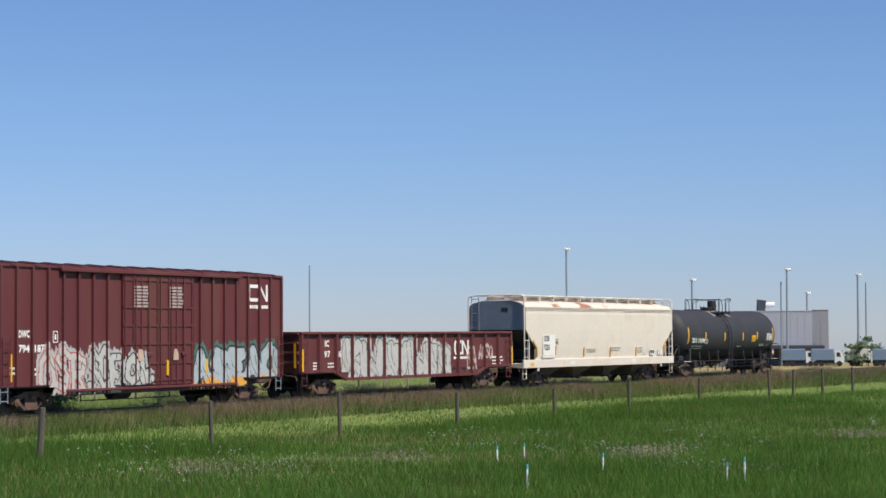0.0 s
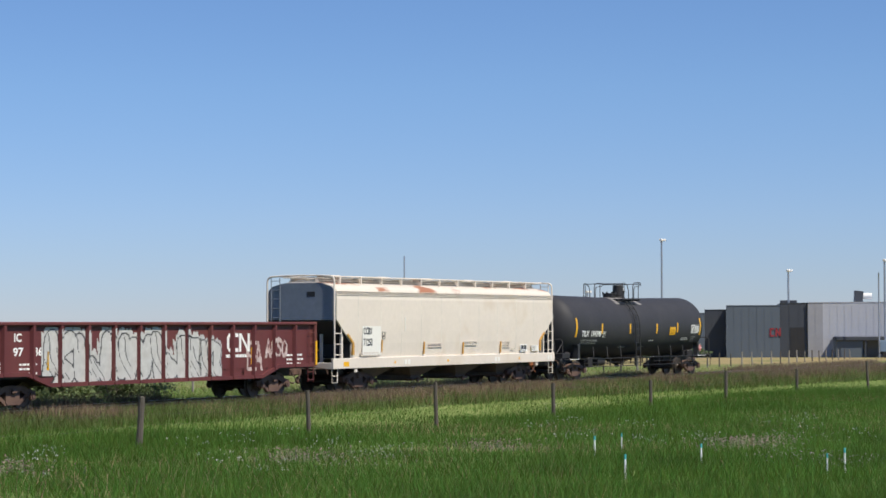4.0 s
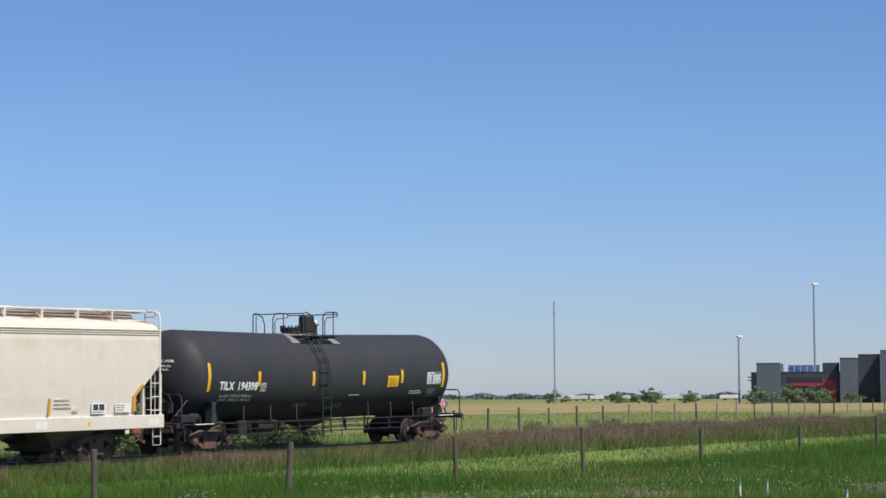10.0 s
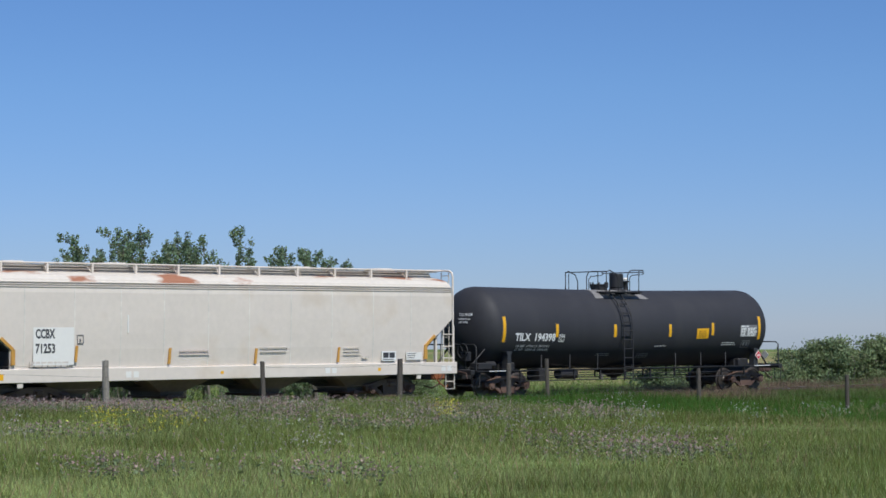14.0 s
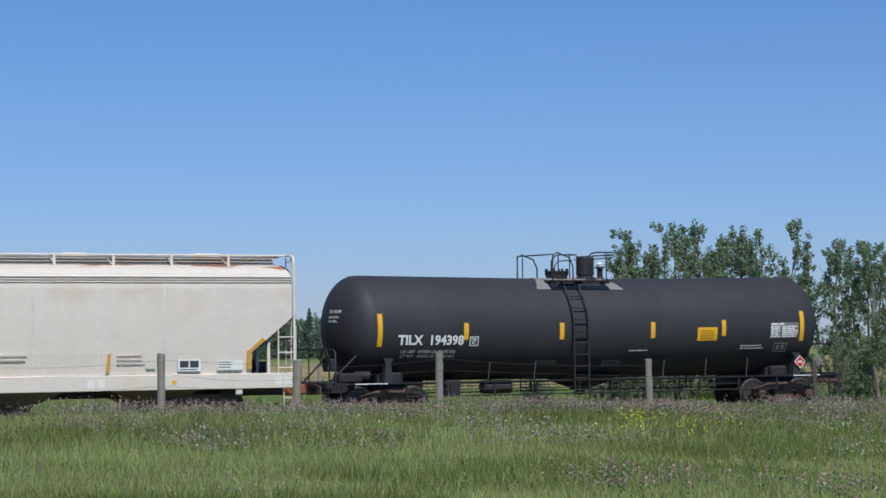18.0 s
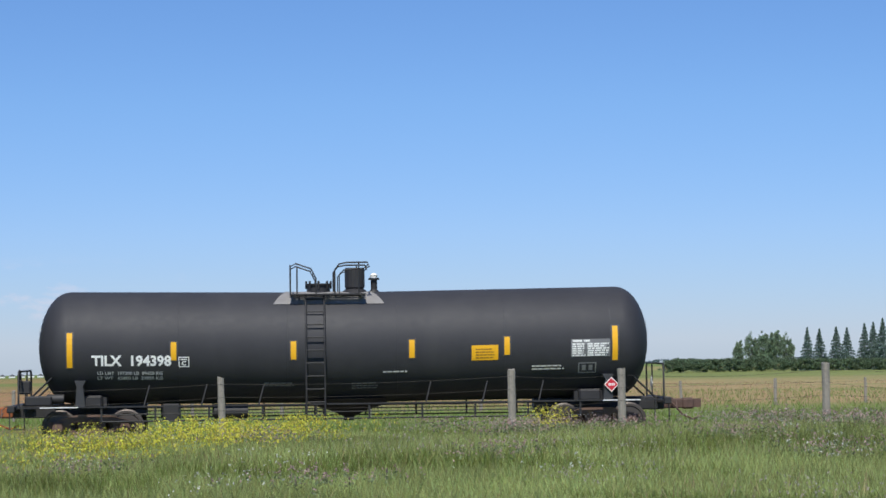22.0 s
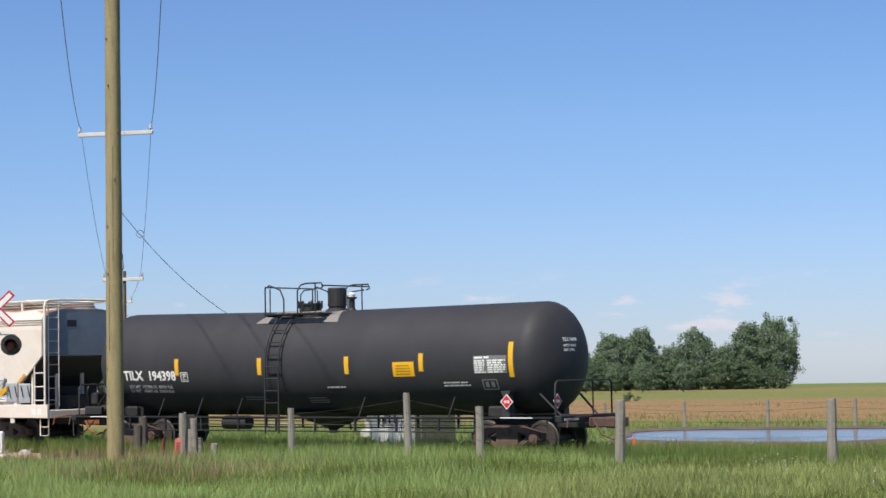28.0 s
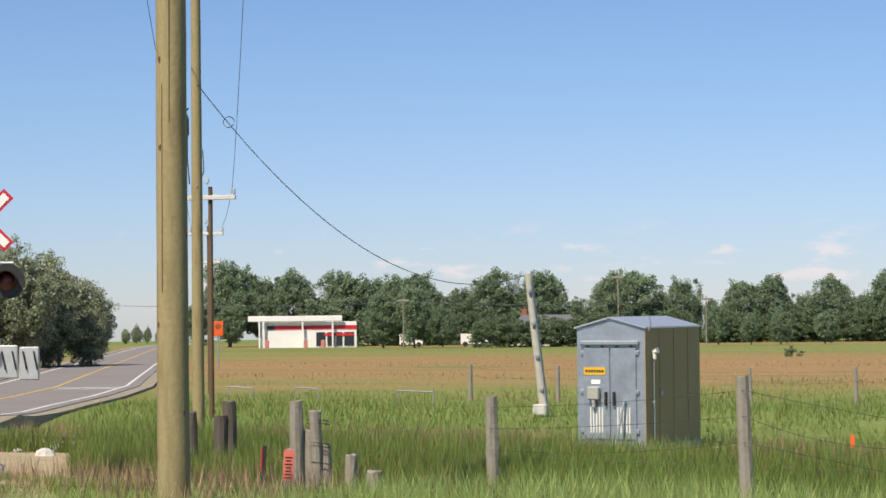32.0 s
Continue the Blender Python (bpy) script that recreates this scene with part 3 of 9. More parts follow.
def tank_car():
    car = thing("tank_car", "matt black railway tank car with yellow tape and white lettering", "tank car")
    g = Geo()
    n = 64
    prof = []
    for k in range(11):
        a = k / 10 * math.pi / 2
        prof.append((-7.15 - 0.85 * math.cos(a), TR * math.sin(a) if k else 0.02))
    body = [(x - 0.32, r) for x, r in prof] + [(x, TR) for x in (-5.5, -3.6, -1.8, 0.0, 1.8, 3.6, 5.5)] + [(0.06 - x, r) for x, r in prof[::-1]]
    g.loft([[(x, r * math.cos(k * math.tau / n), TZ + r * math.sin(k * math.tau / n)) for k in range(n)] for x, r in body], smooth=True)
    part("tank_shell", g, M_TANK, car, "matt black welded tank shell with dusty streaks")
    g = Geo()
    for x in (-7.15, -4.3, -1.45, 1.45, 4.3, 7.15):
        g.loft([[(x + d, (TR + e) * math.cos(k * math.tau / n), TZ + (TR + e) * math.sin(k * math.tau / n)) for k in range(n)] for d, e in ((-0.02, 0), (-0.008, 0.002), (0.008, 0.002), (0.02, 0))], caps=False, smooth=True)
    pieces("weld_seam", g, M_TANK, car)
    # running board, sills and the low safety rails
    g = Geo()
    for sy in (1, -1):
        g.box(-8.5, 8.5, sy * 1.30, sy * 1.50, 0.985, 1.02)
    pieces("running_board", g, M_DARK, car)
    g = Geo()
    for sy in (1, -1):
        g.tube([(-6.3, sy * 1.46, 0.62), (6.3, sy * 1.46, 0.62)], 0.02)
        g.tube([(-6.3, sy * 1.46, 0.80), (6.3, sy * 1.46, 0.80)], 0.014)
        for k in range(10):
            x = -6.3 + k * 1.4
            g.box(x - 0.025, x + 0.025, sy * 1.43, sy * 1.48, 0.60, 1.0)
    part("safety_rail", g, M_DARK, car, "low black rail under the running board")
    g = Geo()
    for sx in (1, -1):
        g.box(sx * 5.2, sx * 8.75, -0.28, 0.28, 0.70, 1.06, 0.03)
        g.box(sx * 8.55, sx * 8.75, -1.45, 1.45, 0.88, 1.06, 0.02)
        g.box(sx * 6.3, sx * 6.9, -1.2, 1.2, 0.98, 1.30, 0.05)
        g.loft([[(sx * x, y, z) for x, y in ((6.2, -1.0), (7.0, -1.0), (7.0, 1.0), (6.2, 1.0))] for z in (1.0, 1.25)])
    pieces("end_sill", g, M_DARK, car)
    g = Geo()
    for sx, q in ((1, 0.22), (-1, 0.42)):
        for ya, yb in ((1.20, 1.46), (-1.46, -1.20)):
            g.prism([(sx * (x + q), z) for x, z in ((6.5, 1.02), (6.76, 1.02), (6.72, 1.55), (6.78, 1.70), (6.48, 1.70), (6.56, 1.55))], "y", ya, yb)
    pieces("saddle_bracket", g, mat("dark grey bracket paint", (0.034, 0.035, 0.038), 0.6), car)
    g = Geo()
    for a in (-5.2, -3.7, -2.2, 2.2, 3.7, 5.2):
        g.tube([(a, 1.42, 1.02), (a - 0.14, 1.30, 1.55)], 0.022)
    pieces("brace_rod", g, M_DARK, car)
    # end handrails
    for sx in (1, -1):
        g = Geo()
        q = sx * (8.55 if sx < 0 else 8.45)
        g.tube([(q, -1.40, 1.02), (q, -1.40, 1.85), (q, -1.30, 1.95), (q, 1.30, 1.95), (q, 1.40, 1.85), (q, 1.40, 1.02)], 0.026, 8)
        g.tube([(q, -0.45, 1.02), (q, -0.45, 1.95)], 0.02, 8)
        g.tube([(sx * 8.68, 1.42, 1.02), (sx * 8.68, 1.42, 0.45), (sx * 8.3, 1.42, 0.45), (sx * 8.3, 1.42, 1.0)], 0.018)
        part("end_handrail", g, M_DARK, car)
        g = Geo()
        g.tube([(sx * 8.4, 0.9, 1.05), (sx * 7.5, 1.0, 1.9)], 0.03)
        g.tube([(sx * 8.4, -0.9, 1.05), (sx * 7.5, -1.0, 1.9)], 0.03)
        pieces("end_strut", g, M_DARK, car)
    g = Geo()
    for k in range(24):
        a, b = k * math.tau / 24, (k + 1) * math.tau / 24
        g.cyl((8.5, 0.75 + 0.26 * math.cos(a), 1.72 + 0.26 * math.sin(a)), (8.5, 0.75 + 0.26 * math.cos(b), 1.72 + 0.26 * math.sin(b)), 0.022, 6)
    for k in range(3):
        a = k * math.tau / 3
        g.cyl((8.5, 0.75, 1.72), (8.5, 0.75 + 0.26 * math.cos(a), 1.72 + 0.26 * math.sin(a)), 0.018, 6)
    g.box(8.2, 8.5, 0.6, 0.9, 1.35, 1.7, 0.03)
    g.tube([(8.35, 0.75, 1.4), (8.35, 0.75, 0.9)], 0.02)
    part("brake_wheel", g, M_DARK, car)
    g = Geo()
    g.box(7.6, 8.3, 0.9, 1.35, 1.05, 1.3, 0.03)
    g.cyl((7.3, 1.1, 1.22), (7.75, 1.1, 1.22), 0.13, 12)
    part("brake_cylinder", g, M_DARK, car)
    # fittings on top
    g = Geo()
    rows = []
    for k in range(9):
        t = math.radians(50 + k * 9.5)
        rows.append([(tank_x(a), (TR + 0.015) * math.cos(t), TZ + (TR + 0.015) * math.sin(t)) for a in (6.40 - 0.10 * max(0, 3 - k), 8.76 + 0.10 * max(0, 3 - k))])
    g.loft(rows, closed=False, caps=False)
    part("top_plate", g, mat("bare grey deck paint", (0.23, 0.22, 0.21), 0.75, var=0.25, coarse=1.5, dirt=(0.14, 0.13, 0.125), dirt_amt=0.6), car, "worn grey plate below the top platform")
    g = Geo()
    for y in (0.62, 0.78, 0.94, 1.08):
        g.box(tank_x(6.6), tank_x(8.6), y - 0.055, y + 0.055, TZ + 1.36, TZ + 1.40)
    for y in (-0.62, -0.8, -1.0):
        g.box(tank_x(6.6), tank_x(8.6), y - 0.055, y + 0.055, TZ + 1.36, TZ + 1.40)
    for a in (6.7, 7.6, 8.5):
        g.box(tank_x(a) - 0.03, tank_x(a) + 0.03, -1.08, 1.12, TZ + 1.30, TZ + 1.36)
    pieces("platform_board", g, M_DARK, car)
    g = Geo()
    zt = TZ + 1.40
    for y in (1.1, -1.05):
        g.tube([(tank_x(8.6), y, zt - 0.1), (tank_x(8.6), y, zt + 0.72), (tank_x(8.45), y, zt + 0.80), (tank_x(8.05), y, zt + 0.66), (tank_x(7.92), y, zt + 0.40), (tank_x(7.92), y, zt)], 0.022)
        g.tube([(tank_x(8.42), y, zt - 0.1), (tank_x(8.42), y, zt + 0.70)], 0.018)
        g.tube([(tank_x(7.42), y, zt - 0.1), (tank_x(7.42), y, zt + 0.62), (tank_x(7.30), y, zt + 0.78), (tank_x(7.1), y, zt + 0.82), (tank_x(6.55), y, zt + 0.82), (tank_x(6.5), y, zt + 0.7), (tank_x(6.62), y, zt + 0.66)], 0.022)
        g.tube([(tank_x(7.30), y, zt), (tank_x(7.30), y, zt + 0.5), (tank_x(7.18), y, zt + 0.62), (tank_x(6.7), y, zt + 0.66)], 0.018)
        g.tube([(tank_x(6.78), y, zt - 0.1), (tank_x(6.78), y, zt + 0.82)], 0.018)
    for a in (8.6, 6.55):
        g.tube([(tank_x(a), -1.05, zt + 0.75), (tank_x(a), 1.1, zt + 0.75)], 0.02)
    pieces("platform_rail", g, M_DARK, car)
    g = Geo()
    xm = tank_x(7.84)
    g.cyl((xm, 0, TZ + 1.4), (xm, 0, TZ + 1.64), 0.32, 20)
    g.cyl((xm, 0, TZ + 1.64), (xm, 0, TZ + 1.69), 0.36, 20)
    for k in range(8):
        a = k * math.tau / 8
        g.cyl((xm + 0.33 * math.cos(a), 0.33 * math.sin(a), TZ + 1.55), (xm + 0.33 * math.cos(a), 0.33 * math.sin(a), TZ + 1.76), 0.03, 6)
    part("manway", g, M_DARK, car)
    g = Geo()
    xm = tank_x(6.86)
    g.loft([[(xm + r * math.cos(k * math.tau / 20), r * math.sin(k * math.tau / 20), z) for k in range(20)] for r, z in ((0.40, TZ + 1.42), (0.24, TZ + 1.54), (0.24, TZ + 1.56), (0.27, TZ + 1.58), (0.27, TZ + 2.08), (0.25, TZ + 2.11))], smooth=False)
    part("valve_bonnet", g, M_DARK, car)
    g = Geo()
    xm = tank_x(6.34)
    g.cyl((xm, 0, TZ + 1.42), (xm, 0, TZ + 1.52), 0.17, 12, 0.09)
    g.cyl((xm, 0, TZ + 1.52), (xm, 0, TZ + 1.78), 0.09, 12)
    g.cyl((xm, 0, TZ + 1.78), (xm, 0, TZ + 1.83), 0.15, 14)
    v = part("relief_valve", g, M_DARK, car)
    g = Geo()
    g.cyl((xm, 0, TZ + 1.84), (xm, 0, TZ + 1.92), 0.1, 10)
    g.cyl((xm, 0, TZ + 1.90), (xm, 0, TZ + 1.96), 0.12, 10, 0.05)
    part("valve_cap", g, M_PANEL, v, "pale metal valve cap")
    # curved side ladder
    for sy in (1, -1):
        g = Geo()
        for a in (8.20, 7.71):
            pts = [(tank_x(a), sy * (TR + 0.14), 0.55), (tank_x(a), sy * (TR + 0.14), TZ - 0.3)]
            pts += [(tank_x(a), sy * (TR + 0.12) * math.cos(t), TZ + (TR + 0.12) * math.sin(t)) for t in [math.radians(d) for d in range(4, 68, 8)]]
            g.tube(pts, 0.026)
        for k in range(10):
            z = 0.72 + k * 0.34
            t = math.asin(min(0.93, max(0, (z - TZ) / TR)))
            y = sy * (TR + 0.12) * math.cos(t) if z > TZ else sy * (TR + 0.14)
            g.tube([(tank_x(8.20), y, z), (tank_x(7.71), y, z)], 0.020)
        part("side_ladder", g, M_DARK, car)
    g = Geo()
    xm = tank_x(7.05)
    g.loft([[(xm + r * math.cos(k * math.tau / 16), 0.8 * r * math.sin(k * math.tau / 16), z) for k in range(16)] for r, z in ((1.25, 1.12), (0.95, 0.93), (0.45, 0.76), (0.22, 0.66), (0.14, 0.62), (0.14, 0.52))])
    part("bottom_outlet", g, M_DARK, car)
    g = Geo()
    g.cyl((2.5, 0.5, 0.82), (3.4, 0.5, 0.82), 0.2, 14)
    g.box(4.3, 4.75, 0.2, 0.9, 0.6, 1.05, 0.03)
    g.tube([(-6, 0.35, 0.95), (6, 0.35, 0.95)], 0.03)
    part("air_reservoir", g, M_DARK, car)
    # tape marks, labels and lettering
    for a, zz, h in ((0, 2.48, 0.92), (2.885, 2.47, 0.48), (5.41, 2.45, 0.48), (8.53, 2.45, 0.48), (11.665, 2.43, 0.48), (14.37, 2.45, 0.92)):
        g = Geo()
        tank_patch(g, a - 0.115, a + 0.115, zz - h / 2 - 0.03, zz + h / 2 + 0.03, 0.006)
        b = part("tape_backing", g, M_BLACKTXT, car)
        g = Geo()
        tank_patch(g, a - 0.072, a + 0.072, zz - h / 2, zz + h / 2, 0.011)
        pieces("tape_mark", g, M_YEL, b, "yellow reflective tape")
    vs, fs = lettering("TILX  194398", 0.38, 0.013)
    g = Geo()
    g.add(on_tank(vs, tank_x(13.80), 2.05, TR, TZ, 2.07), fs)
    tagged(part("car_number", g, M_WHITE, car, "white stencilled reporting number"), "white stencilled reporting number", kind="stuff")
    for txt, z, w in (("LD LMT  197200 LB  89450 KG", 1.79, 1.7), ("LT WT   65800 LB  29850 KG", 1.645, 1.7)):
        vs, fs = lettering(txt, 0.135, 0.003)
        g = Geo()
        g.add(on_tank(vs, tank_x(13.66), z, TR, TZ, w), fs)
        part("weight_text", g, M_DULL if z < 1.6 else mat("worn white lettering", (0.5, 0.5, 0.5), 0.6, bump=0), car)
    g = Geo()
    for a0, a1, z0, z1 in ((11.54, 11.26, 2.26, 2.285), (11.54, 11.26, 2.01, 2.035), (11.54, 11.515, 2.01, 2.285), (11.285, 11.26, 2.01, 2.285), (11.48, 11.32, 2.20, 2.23)):
        tank_patch(g, a0, a1, z0, z1, 0.01)
    vs, fs = lettering("C", 0.16, 0.006)
    g.add(on_tank(vs, tank_x(11.46), 2.06, TR, TZ, 0.12), fs)
    part("class_mark", g, M_WHITE, car)
    g = Geo()
    tank_patch(g, 3.83, 3.12, 2.10, 2.50, 0.008)
    y = part("notice_label", g, M_YEL, car, "yellow notice label")
    g = Geo()

    def lay(a0, a1, z0, z1):
        tank_patch(g, a0, a1, z0, z1, 0.013)
    bars(g, lay, 3.72, 2.38, 0.5, 4, 0.075, 0.03, 4)
    part("label_print", g, mat("brown label print", (0.25, 0.13, 0.02), 0.5, bump=0), y)
    g = Geo()
    tank_patch(g, 1.18, 0.13, 2.13, 2.60, 0.008)
    y = part("test_table", g, mat("grey stencil block", (0.17, 0.17, 0.175), 0.5, bump=0), car, "white stencilled inspection table")
    g = Geo()
    bars(g, lay, 1.14, 2.53, 0.5, 1, 0.06, 0.05, 5, 2)
    for i in range(6):
        bars(g, lay, 1.15, 2.45 - i * 0.06, 0.36, 1, 0.06, 0.043, 10 + i, 3)
        bars(g, lay, 0.74, 2.45 - i * 0.06, 0.58, 1, 0.06, 0.043, 20 + i, 4)
    part("table_print", g, M_WHITE, y)
    g = Geo()
    for z in (2.18, 2.30, 2.42):
        tank_patch(g, 1.16, 0.15, z, z + 0.012, 0.012)
    part("table_rule", g, M_BLACKTXT, y)
    g = Geo()
    bars(g, lay, 6.18, 1.82, 0.80, 1, 0.1, 0.04, 31, 5)
    bars(g, lay, 2.22, 1.88, 0.95, 2, 0.085, 0.04, 32, 7)
    part("service_print", g, M_PANEL, car)
    g = Geo()
    bars(g, lay, 9.3, 1.50, 0.8, 2, 0.085, 0.04, 33, 6)
    bars(g, lay, 7.0, 1.48, 0.7, 3, 0.085, 0.04, 34, 6)
    part("faded_print", g, M_DULL, car)
    g = Geo()
    for a0, a1, z0, z1 in ((0.98, 0.50, 1.94, 1.97), (0.98, 0.50, 1.66, 1.69), (0.98, 0.95, 1.66, 1.97), (0.53, 0.50, 1.66, 1.97), (0.88, 0.78, 1.74, 1.90), (0.70, 0.60, 1.74, 1.90)):
        tank_patch(g, a0, a1, z0, z1, 0.01)
    part("stencil_frame", g, M_DULL, car)
    for x, y0, rz in ((tank_x(0.12), 1.52, 0), (-8.30, 0.9, 90)):
        g = Geo()
        g.prism([(0, 0.20), (0.20, 0), (0, -0.20), (-0.20, 0)], "y", -0.006, 0.006)
        b = part("placard", g, M_PANEL, car, "white-edged red diamond placard")
        b.location, b.rotation_euler = (x, y0, 1.42), (0, 0, radians(rz))
        g = Geo()
        g.prism([(0, 0.17), (0.17, 0), (0, -0.17), (-0.17, 0)], "y", 0.006, 0.010)
        r = part("placard_face", g, M_REDSIGN, b)
        g = Geo()
        for k in range(4):
            g.box(-0.085 + k * 0.045, -0.055 + k * 0.045, 0.010, 0.013, -0.035, 0.035)
        part("placard_print", g, M_WHITE, b)
    g = Geo()
    g.box(-8.75, -8.757, 0.6, 1.3, 0.93, 0.98)
    g.box(-7.9, -6.9, 1.50, 1.505, 0.99, 1.015)
    g.box(6.9, 7.9, 1.50, 1.505, 0.99, 1.015)
    pieces("sill_print", g, M_WHITE, car)
    g = Geo()
    for body, z, sz, w in (("TILX 194398", 2.93, 0.13, 0.60), ("CAPT 30110 US G", 2.79, 0.085, 0.52), ("CAPT 113978 L", 2.67, 0.085, 0.46)):
        vs, fs = lettering(body, sz, 0.004)
        lo, hi = min(q[0] for q in vs), max(q[0] for q in vs)
        out = []
        for q in vs:
            yy = 0.52 - (q[0] - lo) / (hi - lo) * w
            zz = z + q[1]
            rr = min(0.999, math.hypot(yy, zz - TZ) / TR)
            out.append((-7.47 - 0.85 * math.sqrt(1 - rr * rr) - 0.02, yy, zz))
        g.add(out, fs)
        out = []
        for q in vs:
            yy = 0.08 + (q[0] - lo) / (hi - lo) * w
            zz = z + q[1]
            rr = min(0.999, math.hypot(yy, zz - TZ) / TR)
            out.append((7.21 + 0.85 * math.sqrt(1 - rr * rr) + 0.02, yy, zz))
        g.add(out, fs)
    pieces("end_letter", g, M_WHITE, car)
    # the shell falls a little from both ends to its middle
    for ob in car.children_recursive:
        if ob.name.split(".")[0] in SHELL_PARTS:
            for v in ob.data.vertices:
                v.co.z += 0.0112 * (abs(v.co.x + 0.13) - 3.75)
    for x in (tank_x(0.42), tank_x(13.84)):
        truck(car, x)
    coupler(car, 8.75, 1)
    coupler(car, -8.75, -1)
    return car


# -- covered hopper --
M_SEAM = mat("grey weld seam", (0.70, 0.655, 0.58), 0.7, var=0.2)


def hopper_car():
    car = thing("hopper_car", "weathered off-white covered hopper car with rust streaks along its roof", "hopper car")
    hl = 9.40
    levels = [(1.32, 8.25, 1.52), (1.93, 8.27, 1.57), (2.40, 8.85, 1.59), (2.85, hl, 1.60), (3.65, hl, 1.60), (3.92, hl, 1.57)]
    g = Geo()
    # side sheets and slope sheets
    g.loft([[(-a, -b, z), (a, -b, z), (a, b, z), (-a, b, z)] for z, a, b in levels])
    part("body_shell", g, M_HOP, car, "off-white curved side sheets with tan stains")
    g = Geo()
    roof = [(3.923, hl, 1.58), (4.06, hl - 0.03, 1.52), (4.17, hl - 0.08, 1.38), (4.24, hl - 0.13, 1.15), (4.31, hl - 0.15, 0.8), (4.35, hl - 0.16, 0.4), (4.36, hl - 0.16, 0.05)]
    g.loft([[(-a, -b, z), (a, -b, z), (a, b, z), (-a, b, z)] for z, a, b in roof])
    part("roof", g, M_HOPROOF, car, "rust-blotched white roof")
    for sx in (1, -1):
        g = Geo()
        g.loft([[(sx * (hl + 0.004), -b + 0.03, z), (sx * (hl + 0.03), -b + 0.03, z), (sx * (hl + 0.03), b - 0.03, z), (sx * (hl + 0.004), b - 0.03, z)] for z, a, b in [(2.86, hl, 1.6), (3.4, hl, 1.6), (3.92, hl, 1.57), (4.05, hl, 1.50), (4.16, hl, 1.36), (4.23, hl, 1.1), (4.29, hl, 0.8)]])
        # the end's shade is in its blue-grey colour
        part("end_sheet", g, M_HOPEND, car, "end sheet with blue-grey shade painted in")
    g = Geo()
    for z in (3.82, 3.89, 3.96):
        for sy in (1, -1):
            g.box(-hl, hl, sy * 1.57, sy * 1.612, z - 0.014, z + 0.014, 0.008)
    pieces("eave_bead", g, M_HOP, car)
    g = Geo()
    for x in (7.79, 6.05, 4.38, 2.77, 1.07, -0.55, -2.26, -3.99, -5.8, -7.5):
        for sy in (1, -1):
            g.loft([[(x - 0.02, sy * (b + 0.001), z), (x + 0.02, sy * (b + 0.001), z), (x + 0.012, sy * (b + 0.004), z), (x - 0.012, sy * (b + 0.004), z)] for z, a, b in levels if z > 1.3 and (abs(x) < 8.2 or z > 2.3)])
    pieces("side_seam", g, M_SEAM, car)
    g = Geo()
    for sy in (1, -1):
        g.box(-9.65, 9.65, sy * 1.50, sy * 1.60, 0.95, 1.36, 0.015)
    for sx in (1, -1):
        g.box(sx * 9.5, sx * 9.65, -1.5, 1.5, 0.95, 1.2, 0.02)
    part("side_sill", g, M_HOP, car, "off-white side sill")
    g = Geo()
    g.box(-9.6, 9.6, -0.3, 0.3, 0.72, 1.1, 0.02)
    for sx in (1, -1):
        # thin dark sheet added over the white slope to paint its shade
        g.prism([(sx * 8.276, 1.925), (sx * 9.415, 2.845), (sx * 9.43, 2.82), (sx * 8.29, 1.895)], "y", -1.55, 1.55)
        g.box(sx * 8.26, sx * 8.29, -1.5, 1.5, 1.36, 1.92)
        g.box(sx * 8.2, sx * 9.5, -1.5, 1.5, 1.10, 1.16)
        g.box(sx * 8.7, sx * 9.2, -0.5, 0.4, 1.2, 1.65, 0.05)
        g.cyl((sx * 8.6, -0.9, 1.5), (sx * 9.3, -0.9, 1.5), 0.2, 12)
    part("underframe", g, M_DARK, car)
    for x in (-5.7, -1.95, 1.95, 5.7):
        g = Geo()
        g.loft([[(x - a, -b, z), (x + a, -b, z), (x + a, b, z), (x - a, b, z)] for z, a, b in ((1.30, 1.72, 1.42), (1.0, 1.35, 1.30), (0.55, 0.45, 0.85), (0.42, 0.42, 0.80))])
        b = part("hopper_bay", g, M_BAY, car, "grimy tapered discharge bay")
        g = Geo()
        g.box(x - 0.5, x + 0.5, -0.95, 0.95, 0.34, 0.43, 0.02)
        g.cyl((x + 0.3, -1.1, 0.38), (x + 0.3, 1.15, 0.38), 0.04, 8)
        g.cyl((x + 0.3, 1.08, 0.38), (x + 0.3, 1.15, 0.38), 0.10, 10)
        part("outlet_gate", g, M_TRUCK, b)
    for sx in (1, -1):
        g = Geo()
        for y in (1.42, -1.42, 0.5, -0.5):
            g.box(sx * 8.74, sx * 8.82, y - 0.05, y + 0.05, 1.16, 2.30)
        pieces("end_post", g, M_HOP, car)
    # roof walks on brackets, hatches, end ladders and corner rails
    g = Geo()
    for sy in (1, -1):
        for k in range(5):
            y = sy * (0.50 + 0.115 * k)
            g.box(-9.25, 9.25, y - 0.035, y + 0.035, 4.49, 4.52)
    for sx in (1, -1):
        for k in range(4):
            x = sx * (8.75 + 0.14 * k)
            g.box(x - 0.045, x + 0.045, -0.46, 0.46, 4.49, 4.52)
    pieces("roof_walk_board", g, mat("pale grey running board", (0.52, 0.5, 0.47), 0.6), car)
    for sy in (1, -1):
        part("roof_rail", Geo().tube([(-9.42, sy * 1.03, 4.555), (9.42, sy * 1.03, 4.555)], 0.028), M_HOP, car)
    g = Geo()
